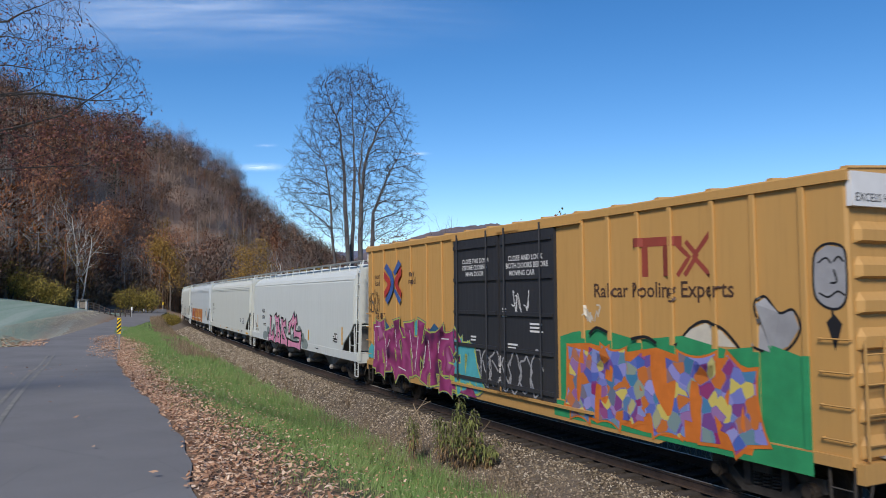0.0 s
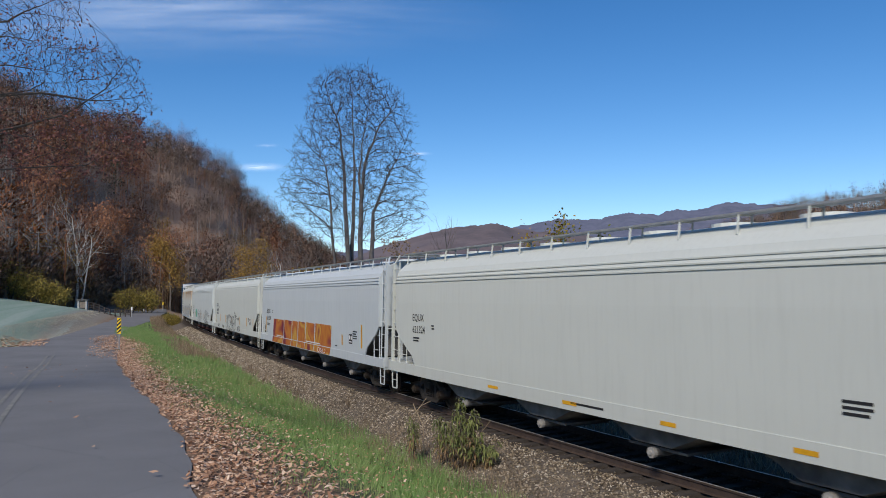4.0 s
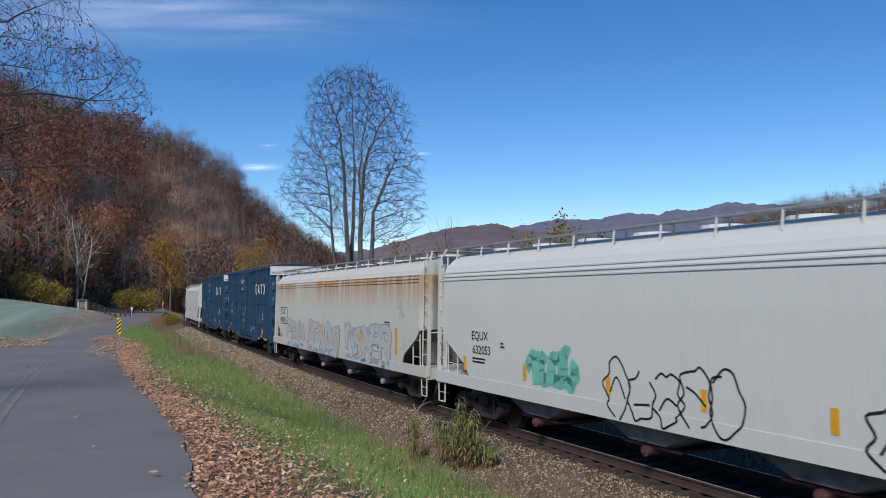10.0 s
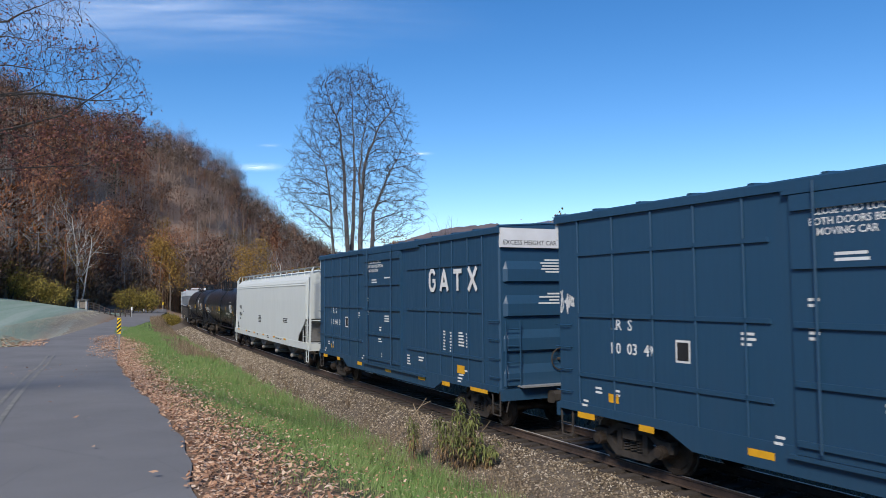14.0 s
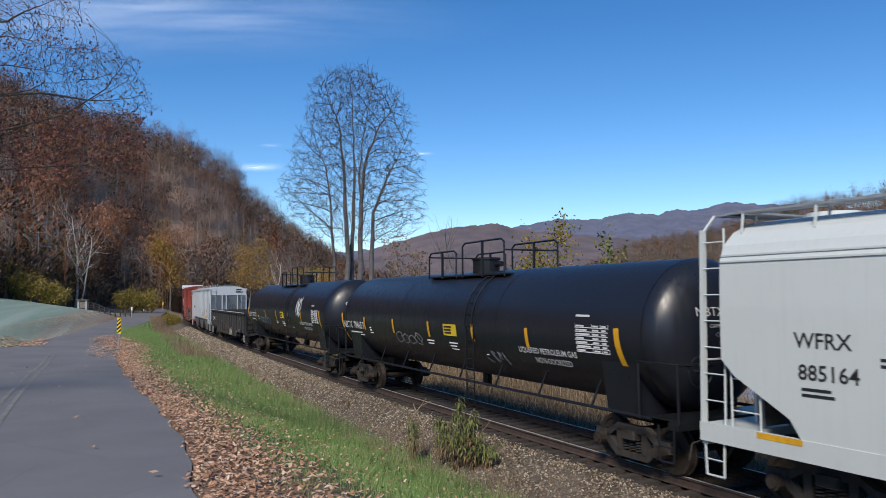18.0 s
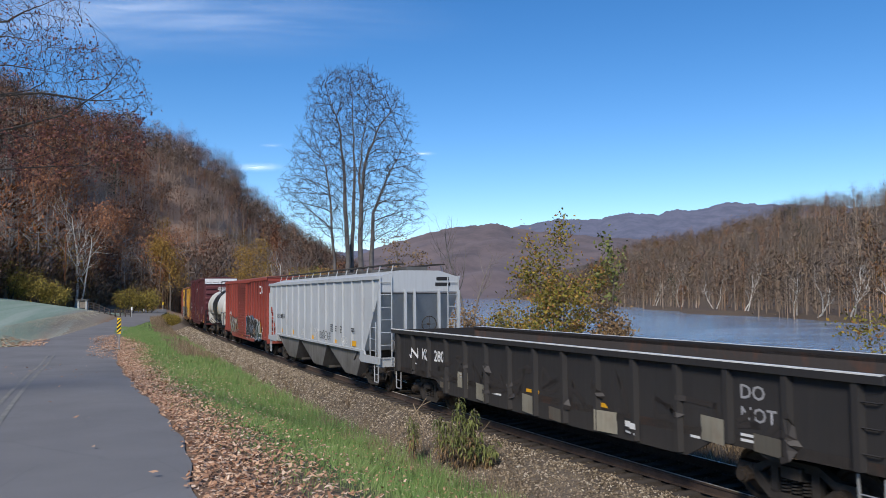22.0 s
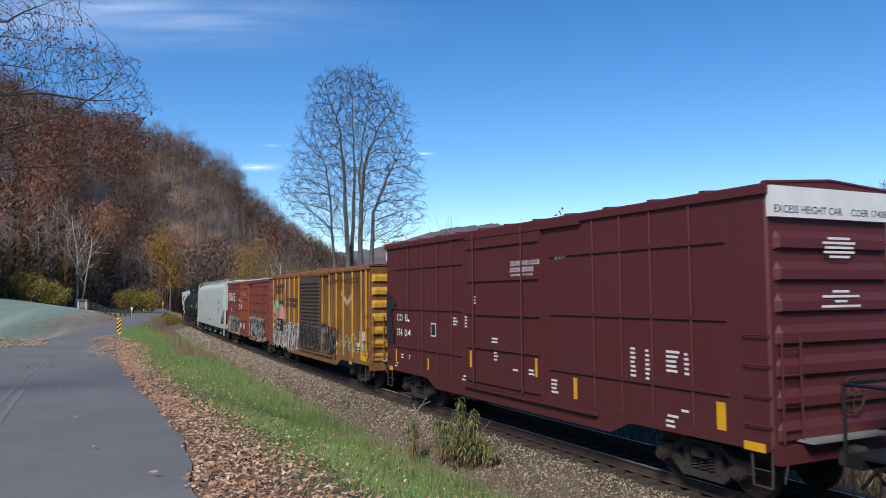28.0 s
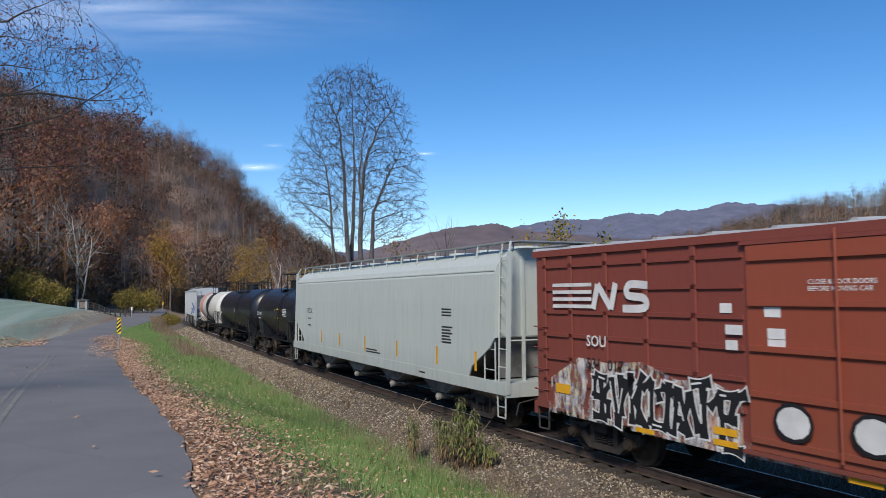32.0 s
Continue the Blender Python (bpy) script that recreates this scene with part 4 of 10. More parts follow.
def block_piece(parent, box, n, surf, fill, edge, width=0.3, rim=0.07, seed=1, halo=None, shine=None, wild=0.22, own=None):
    """A sprayed piece of sharp flared block forms that spell nothing, with rims and highlights."""
    rnd = random.Random(seed)
    x0, x1, z0, z1 = box
    cw, H = (x1 - x0) / n, z1 - z0
    forms = []
    while len(forms) < n:
        forms += rnd.sample(BLOCKS, len(BLOCKS))
    for i in range(n):
        lean, drop, tall = rnd.uniform(-wild, wild) * cw, rnd.uniform(-0.10, 0.06) * H, rnd.uniform(0.9, 1.12)
        lines = [[(x0 + cw * (i + 0.10 + 0.84 * a) + lean * (b - 0.5) + rnd.uniform(-1, 1) * cw * 0.07, z0 + H * b * tall + drop + rnd.uniform(-1, 1) * H * 0.05) for a, b in ln] for ln in forms[i]]
        extra = rnd.choice(BLOCKS)[:2]
        if own:
            lines = own[i]
        else:
            lines += [[(x0 + cw * (i + 0.55 + 0.8 * a) + rnd.uniform(-1, 1) * cw * 0.15, z0 + H * (0.1 + 0.8 * b) + rnd.uniform(-1, 1) * H * 0.12) for a, b in ln] for ln in extra]
        for name, mat, wd, lift in (("graffiti_halo", halo, width + 2.6 * rim, 0.0045), ("graffiti_outline", edge, width + 2 * rim, 0.0080), ("graffiti_fill", fill, width, 0.0120)):
            if mat:
                sh = Shape()
                for k, ln in enumerate(lines):
                    ribbon(sh, ln, wd, surf, lift + 0.0002 * k + 0.0006 * (i % 3), 0.35, (wd - width) * 0.6)
                part(name, sh, mat, parent)
        if shine:
            for k, ln in enumerate(lines[:2]):
                (ax, az), (bx, bz) = ln[0], ln[-1]
                f, g = rnd.uniform(0.05, 0.3), rnd.uniform(0.5, 0.85)
                part("graffiti_highlight", ribbon(Shape(), [(ax + (bx - ax) * f - width * 0.3, az + (bz - az) * f), (ax + (bx - ax) * g - width * 0.3, az + (bz - az) * g)], 0.035, surf, 0.0160 + 0.0002 * k), shine, parent)


def patchcells(name, cols, scale=3.0, soft=0.35):
    """Spray paint in angular patches with slightly misted edges."""
    m, t, b = nodes_of(name)
    v = coords(t)
    d = mix(t, 0.06, v, noise_of(t, v, 5.0, 2, 0.5, "Color"))
    vo = t.nodes.new("ShaderNodeTexVoronoi")
    vo.feature = "SMOOTH_F1"
    vo.inputs["Smoothness"].default_value = soft
    vo.inputs["Scale"].default_value = scale
    link(t, d, vo.inputs["Vector"])
    sp = t.nodes.new("ShaderNodeSeparateColor")
    link(t, vo.outputs["Color"], sp.inputs[0])
    k = len(cols)
    link(t, ramp(t, sp.outputs[0], [(0.12 + 0.76 * i / (k - 1), c) for i, c in enumerate(cols)]), b.inputs["Base Color"])
    b.inputs["Roughness"].default_value = 0.6
    return m


def tag_lines(parent, box, n, surf, mat, seed=1, width=0.035, loops=True):
    """A thin sprayed tag: quick loops that spell nothing."""
    rnd = random.Random(seed)
    x0, x1, z0, z1 = box
    sh, cw = Shape(), (x1 - x0) / n
    for i in range(n):
        cx = x0 + cw * (i + 0.5)
        hh = (z1 - z0) * rnd.uniform(0.7, 1.0)
        if loops:
            a0, k = rnd.uniform(0, 6.28), rnd.uniform(0.75, 1.1)
            pts = [(cx + cw * 0.52 * math.cos(a0 + k * 6.28 * j / 12) * (1 + 0.25 * math.sin(3 * j + i)), z0 + hh * (0.5 + 0.5 * math.sin(a0 + k * 6.28 * j / 12) * (1 + 0.15 * math.cos(2 * j + i)))) for j in range(13)]
        else:
            pts = [(cx + cw * rnd.uniform(-0.6, 0.6), z0 + hh * rnd.uniform(0, 1)) for j in range(5)]
        ribbon(sh, curl(pts, 4), width, surf, 0.005 + 0.0002 * i)
        if rnd.random() < 0.6:
            ribbon(sh, curl([(cx - cw * 0.3, z0 + hh * rnd.uniform(0.1, 0.9)), (cx, z0 + hh * rnd.uniform(0.3, 0.7)), (cx + cw * 0.35, z0 + hh * rnd.uniform(0.1, 0.9))], 4), width, surf, 0.0062 + 0.0002 * i)
    part("graffiti_tag", sh, mat, parent)["kind"] = "stuff"


def patchwork(name, cols, scale=3.0, worn=0.0):
    """Spray paint in soft-edged patches of several colours; worn: how far it has flaked away in runs."""
    m, t, b = nodes_of(name)
    v = coords(t)
    d = mix(t, 0.10, v, noise_of(t, v, 2.0, 2, 0.5, "Color"))
    n = noise_of(t, d, scale, 1, 0.4)
    k = len(cols)
    link(t, ramp(t, n, [(0.28 + 0.44 * i / (k - 1), c) for i, c in enumerate(cols)]), b.inputs["Base Color"])
    b.inputs["Roughness"].default_value = 0.6
    if worn:
        gaps = noise_of(t, coords(t, scale=(2.6, 1.0, 0.9)), 2.2, 7, 0.7)
        link(t, ramp(t, gaps, [(0.5 * worn, (0, 0, 0)), (0.5 * worn + 0.14, (1, 1, 1))]), b.inputs["Alpha"])
    return m


def box_surf(ribs, half, rib_w, deep, doors=()):
    def surf(x, z):
        for d in doors:
            if d[0] < x < d[1] and z > 1.0:
                return -half - 0.078
        if z < 1.14:
            return -half - deep
        for r in ribs:
            if abs(x - r) < rib_w / 2 + 0.02:
                return -half - deep
        return -half
    return surf


def boxcar(label, front, L, eave, mat, ribs, doors, end_mat=None, white_end=False, rib_deep=0.05, rib_w=0.07, door_mat=None, roof_mat=None, sill=1.02, fish=True, door_style="plug", hribs=(), end_ribs=7,
           spacing=None, rib_mat=None):
    """A boxcar: side sheets with posts, plug or sliding doors, corrugated ends, ridged roof."""
    H = 1.47
    car = begin_car(label, "boxcar", front, L, spacing or L - 3.8)
    a = L / 2
    end_mat, door_mat, roof_mat, rib_mat = end_mat or mat, door_mat or mat, roof_mat or M["roofmetal"], rib_mat or mat
    body = part("body", Shape().box(-a + 0.05, a - 0.05, -H, H, sill, eave - 0.03, 0.04), mat, car)
    for sgn in (-1, 1):
        y = sgn * H
        lo, hi = min(y, y + sgn * rib_deep), max(y, y + sgn * rib_deep)
        for x in ribs:
            part("side_post", Shape().box(x - rib_w / 2, x + rib_w / 2, lo, hi, sill + 0.12, eave - 0.14, 0.012), rib_mat, car)
        for x0, x1, z in hribs:
            part("side_rib", Shape().prism([(x0, z), (x1, z), (x1 - 0.03, z + 0.08), (x0 + 0.03, z + 0.08)], lo + (0.0 if sgn < 0 else 0), hi), rib_mat, car)
        part("side_plate", Shape().box(-a, a, min(y, y + sgn * 0.06), max(y, y + sgn * 0.06), eave - 0.14, eave, 0.0), mat, car)
        # the sill hangs deepest between the trucks
        zs = sill - 0.32 if fish else sill - 0.12
        out = [(-a + 0.1, sill + 0.12), (-a + 0.1, sill - 0.04), (-a + 3.3, sill - 0.06), (-a + 3.9, zs), (a - 3.9, zs), (a - 3.3, sill - 0.06), (a - 0.1, sill - 0.04), (a - 0.1, sill + 0.12)]
        part("side_sill", Shape().prism(out, lo, hi), mat, car)
        for x0, x1, style in doors:
            d = part("door", Shape().box(x0 + 0.02, x1 - 0.02, min(y, y + sgn * 0.075), max(y, y + sgn * 0.075), sill + 0.02, eave - 0.22, 0.0), door_mat, car)
            yo = y + sgn * 0.075
            lo2, hi2 = min(yo, yo + sgn * 0.05), max(yo, yo + sgn * 0.05)
            if style == "ribbed":
                k = 19
                for i in range(k):
                    z = sill + 0.1 + (eave - sill - 0.45) * i / k
                    part("door_rib", Shape().prism([(x0 + 0.06, z), (x1 - 0.06, z), (x1 - 0.1, z + 0.10), (x0 + 0.1, z + 0.10)], lo2, hi2), door_mat, d)
            else:
                k = 5
                for i in range(k):
                    z = sill + 0.15 + (eave - sill - 0.62) * i / (k - 1)
                    part("door_rib", Shape().box(x0 + 0.08, x1 - 0.08, lo2, hi2, z, z + 0.09), door_mat, d)
                n = 2 if style == "plug" else 1
                for i in range(n):
                    x = x0 + (x1 - x0) * ((0.14, 0.80) if n == 2 else (0.5,))[i]
                    part("lock_bar", Shape().tube((x, yo + sgn * 0.08, sill + 0.1), (x, yo + sgn * 0.08, eave - 0.06), 0.022, 6), door_mat, d)
            part("door_rail", Shape().box(x0 - 0.1, x1 + (x1 - x0) * 0.55, min(y, y + sgn * 0.13), max(y, y + sgn * 0.13), sill - 0.05, sill + 0.01), mat, car)
            part("door_rail", Shape().box(x0 - 0.1, x1 + (x1 - x0) * 0.4, min(y, y + sgn * 0.09), max(y, y + sgn * 0.09), eave - 0.21, eave - 0.145), mat, car)
    # roof: shallow ridge, raised seams
    roof = part("roof", Shape().loft([[(x, -H - 0.05, eave + 0.002), (x, H + 0.05, eave + 0.002), (x, H + 0.02, eave + 0.03), (x, 0, eave + 0.13), (x, -H - 0.02, eave + 0.03)] for x in (-a, a)]), roof_mat, car)
    k = int(L / 1.25)
    for i in range(k + 1):
        x = -a + 0.05 + (L - 0.1) * i / k
        part("roof_seam", Shape().loft([[(x - 0.07, y, z), (x + 0.07, y, z), (x + 0.05, y, z + 0.035), (x - 0.05, y, z + 0.035)] for y, z in ((-H - 0.02, eave + 0.03), (0, eave + 0.13), (H + 0.02, eave + 0.03))]), roof_mat, roof)
    # ends
    for sgn in (-1, 1):
        x = sgn * (a - 0.05)
        top = eave - (0.52 if white_end else 0.12)
        for i in range(end_ribs):
            z = sill + 0.1 + (top - sill - 0.1) * i / end_ribs
            hgt = (top - sill) / end_ribs
            x1 = x + sgn * 0.085
            part("end_rib", Shape().loft([[(x, y, z), (x1 - sgn * q, y, z + 0.04), (x1 - sgn * q, y, z + hgt * 0.38), (x, y, z + hgt * 0.62)] for y, q in ((-H + 0.1, 0.07), (-H + 0.2, 0.0), (H - 0.2, 0.0), (H - 0.1, 0.07))]), end_mat, car)
        if white_end:
            part("end_panel", Shape().box(min(x, x + sgn * 0.09), max(x, x + sgn * 0.09), -H + 0.01, H - 0.01, eave - 0.50, eave - 0.01), M["endwhite"], car, "white panel across the top of the car end")
        part("end_sill", Shape().box(min(x, x + sgn * 0.12), max(x, x + sgn * 0.12), -H, H, sill - 0.22, sill + 0.06), mat, car)
        part("crossover_platform", Shape().box(min(x, x + sgn * 0.34), max(x, x + sgn * 0.34), -1.0, 0.85, sill + 0.10, sill + 0.14), M["galv"], car, "grey grated crossover step")
        ladder(car, (x + sgn * 0.13, -sgn * 0.95, sill + 0.1), (x + sgn * 0.13, -sgn * 0.95, sill + 1.75), (0, -sgn * 0.42, 0), 4, mat)
        gx = sgn * (a - 0.28)
        for sy in (-1, 1):
            y = sy * (H + 0.005)
            for z in np.linspace(sill + 0.35, sill + 1.75, 4):
                part("grab_iron", Shape().bar([(gx - 0.24, y, z), (gx - 0.24, y + sy * 0.06, z), (gx + 0.24, y + sy * 0.06, z), (gx + 0.24, y, z)], 0.013), mat, car)
            stirrup(car, gx, sy * (H - 0.02), M["grime"], sill - 0.02)
    brake_wheel(car, a + 0.08, 0.25, sill + 0.75, M["grime"])
    part("underframe", Shape().box(-a + 0.3, a - 0.3, -0.32, 0.32, 0.78, sill).box(-2.2, -0.9, 0.4, 1.1, 0.55, 0.95, 0.08).box(0.8, 1.6, -1.1, -0.6, 0.6, 0.95, 0.08), M["grime"], car)
    return car, box_surf(ribs, H, rib_w, rib_deep, doors)


def hopper_half(z):
    """Half width of a smooth hopper's side at the height z."""
    return float(np.interp(z, [1.2, 2.0, 3.2, 3.95, 4.2, 4.42, 4.56, 4.62], [1.56, 1.585, 1.585, 1.56, 1.46, 1.22, 0.92, 0.7]))


def hopper_surf(x, z):
    return -1.602 if z < 1.285 else (-1.588 if z < 2.4 else -hopper_half(z))


def hopper(label, front, L, mat, bays=4, lines=1, cut=2.35, gear=None, round_cut=False):
    """A smooth-sided covered hopper: bowed sides, hatches on the roof, sloped ends with ladders, discharge bays below."""
    car = begin_car(label, "covered hopper", front, L, L - 4.2)
    a = L / 2
    b = a - 0.58          # where the body's upright end stands
    gear = gear or M["hoppergear"]
    zs = [cut, 2.9, 3.2, 3.6, 3.95, 4.1, 4.2, 4.32, 4.42, 4.5, 4.56, 4.62]
    ring = [(-hopper_half(z), z) for z in zs] + [(hopper_half(z), z) for z in zs[::-1]]
    body = part("body", Shape().loft([[(x, y, z) for y, z in ring] for x in (-b, -b + 0.02, b - 0.02, b)]), mat, car, smooth=False)
    # below, the side sheet is cut off slantwise at both ends
    for sgn in (-1, 1):
        pts = [(-b, cut), (-b + 0.25, cut - 0.25), (-b + 1.25, 1.55), (-b + 1.45, 1.25), (b - 1.45, 1.25), (b - 1.25, 1.55), (b - 0.25, cut - 0.25), (b, cut)]
        y = sgn * hopper_half(cut)
        part("lower_side", Shape().prism(pts, min(y, y - sgn * 0.04), max(y, y - sgn * 0.04)), mat, car)
    for sgn in (-1, 1):
        slope = Shape().loft([[(sgn * b, y, cut) for y in (-1.5, 1.5)] + [(sgn * b, y, cut + 0.03) for y in (1.5, -1.5)], [(sgn * (b - 2.6), y, 1.0) for y in (-1.5, 1.5)] + [(sgn * (b - 2.6), y, 1.03) for y in (1.5, -1.5)]])
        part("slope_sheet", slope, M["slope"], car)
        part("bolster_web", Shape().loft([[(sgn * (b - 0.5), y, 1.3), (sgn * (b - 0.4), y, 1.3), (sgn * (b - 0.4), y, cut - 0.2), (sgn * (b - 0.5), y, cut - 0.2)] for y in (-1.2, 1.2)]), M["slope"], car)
    part("side_sill_near", Shape().prism([(-a + 0.1, 1.28), (-a + 0.1, 0.98), (-a + 2.9, 0.96), (a - 2.9, 0.96), (a - 0.1, 0.98), (a - 0.1, 1.28)], -1.60, -1.50), mat, car).name = "side_sill"
    part("side_sill", Shape().prism([(-a + 0.1, 1.28), (-a + 0.1, 0.98), (-a + 2.9, 0.96), (a - 2.9, 0.96), (a - 0.1, 0.98), (a - 0.1, 1.28)], 1.50, 1.60), mat, car)
    for i in range(lines):
        z = 4.02 - 0.10 * i
        for sgn in (-1, 1):
            y = sgn * hopper_half(z)
            part("side_stiffener", Shape().box(-b + 0.02, b - 0.02, min(y, y + sgn * 0.022), max(y, y + sgn * 0.022), z, z + 0.03), mat, car)
    # roof walk, hatches
    walk_z = 4.74
    for sgn in (-1, 1):
        part("running_board", Shape().box(-b - 0.15, b + 0.15, min(sgn * 0.86, sgn * 1.22), max(sgn * 0.86, sgn * 1.22), walk_z, walk_z + 0.035), M["galv"], car, "galvanised roof walkway")
        k = 15
        for i in range(k):
            x = -b + 0.2 + (2 * b - 0.4) * i / (k - 1)
            zz = 4.40
            part("walk_bracket", Shape().bar([(x, sgn * 1.2, walk_z), (x, sgn * 1.25, zz)], 0.022, 4).bar([(x, sgn * 1.2, walk_z - 0.01), (x, sgn * 0.88, walk_z - 0.01), (x, sgn * 0.9, 4.56)], 0.02, 4), mat, car)
    k = 10
    for i in range(k):
        x = -b + 1.0 + (2 * b - 2.0) * i / (k - 1)
        part("roof_hatch", Shape().tube((x, 0, 4.58), (x, 0, 4.72), 0.42, 14), mat, car)
    for sgn in (-1, 1):
        x = sgn * (a - 0.10)
        part("end_walk", Shape().box(min(x, x - sgn * 0.7), max(x, x - sgn * 0.7), -1.1, 1.1, walk_z, walk_z + 0.03), M["galv"], car)
        part("end_platform", Shape().box(min(x, x - sgn * 0.95), max(x, x - sgn * 0.95), -1.55, 1.55, 1.12, 1.26), mat, car)
        part("end_beam", Shape().box(min(x, x - sgn * 0.12), max(x, x - sgn * 0.12), -1.55, 1.55, 0.92, 1.12), mat, car)
        for sy in (-1, 1):
            y = sy * 1.50
            ladder(car, (x, y, 0.98), (x, y * 0.94, 4.5), (-sgn * 0.45, 0, 0), 8, mat)
            part("corner_post", Shape().loft([[(x - 0.03, y - 0.05, z), (x + 0.03, y - 0.05, z), (x + 0.03, y + 0.05, z), (x - 0.03, y + 0.05, z)] if z < 4 else [(x - 0.03, y * 0.94 - 0.05, z), (x + 0.03, y * 0.94 - 0.05, z), (x + 0.03, y * 0.94 + 0.05, z), (x - 0.03, y * 0.94 + 0.05, z)] for z in (1.0, 4.5)]).bar([(x, y * 0.94, 4.45), (x - sgn * 0.15, y * 0.85, 4.74)], 0.03), mat, car)
            ladder(car, (x - sgn * 1.15, y, 1.28), (x - sgn * 1.15, y, 2.3), (sgn * 0.55, 0, 0), 2, mat)
            stirrup(car, x - sgn * 0.25, sy * 1.53, mat, 1.0)
        for y in (-0.75, 0.75):
            part("end_post", Shape().box(sgn * b - 0.04 if sgn < 0 else b - 0.02, sgn * b + 0.02 if sgn < 0 else b + 0.04, y - 0.04, y + 0.04, 1.26, 4.4), mat, car)
        part("end_rail", Shape().bar([(x, -1.5, 2.3), (x, 1.5, 2.3)], 0.02), mat, car)
    brake_wheel(car, a - 0.05, 0.5, 2.1, M["grime"])
    # discharge bays
    n, span = bays, 2 * b - 4.4
    for i in range(n):
        x = -span / 2 + span * (i + 0.5) / n
        q = span / n / 2
        side = [(x - q * 0.86, 1.06), (x - q * 0.86, 0.99), (x - q * 0.26, 0.52), (x + q * 0.26, 0.52), (x + q * 0.86, 0.99), (x + q * 0.86, 1.06)]
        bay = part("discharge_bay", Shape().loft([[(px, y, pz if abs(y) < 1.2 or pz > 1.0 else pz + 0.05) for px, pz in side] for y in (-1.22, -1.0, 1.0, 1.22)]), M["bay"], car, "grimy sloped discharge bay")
        part("bay_flange", Shape().box(x - q * 0.42, x + q * 0.42, -1.12, 1.12, 0.47, 0.52), gear, bay)
        part("outlet_tube", Shape().tube((x, -1.20, 0.42), (x, 1.20, 0.42), 0.10, 10).box(x - 0.32, x + 0.32, -0.5, 0.5, 0.34, 0.48), gear, bay)
        part("outlet_cap", Shape().tube((x, -1.28, 0.42), (x, -1.19, 0.42), 0.105, 12).tube((x, -1.31, 0.42), (x, -1.28, 0.42), 0.05, 8), M["outlet"] if gear is not M["redgear"] else gear, bay)
    part("center_sill", Shape().box(-a + 0.3, a - 0.3, -0.28, 0.28, 0.74, 1.1), M["grime"], car)
    part("brake_rigging", Shape().box(a - 1.6, a - 1.0, 0.3, 0.9, 1.26, 1.7, 0.06).tube((a - 1.6, -0.5, 1.5), (a - 0.95, -0.5, 1.5), 0.18, 10).box(-a + 1.0, -a + 1.6, -0.6, 0.2, 1.26, 1.6, 0.05), gear, car)
    return car


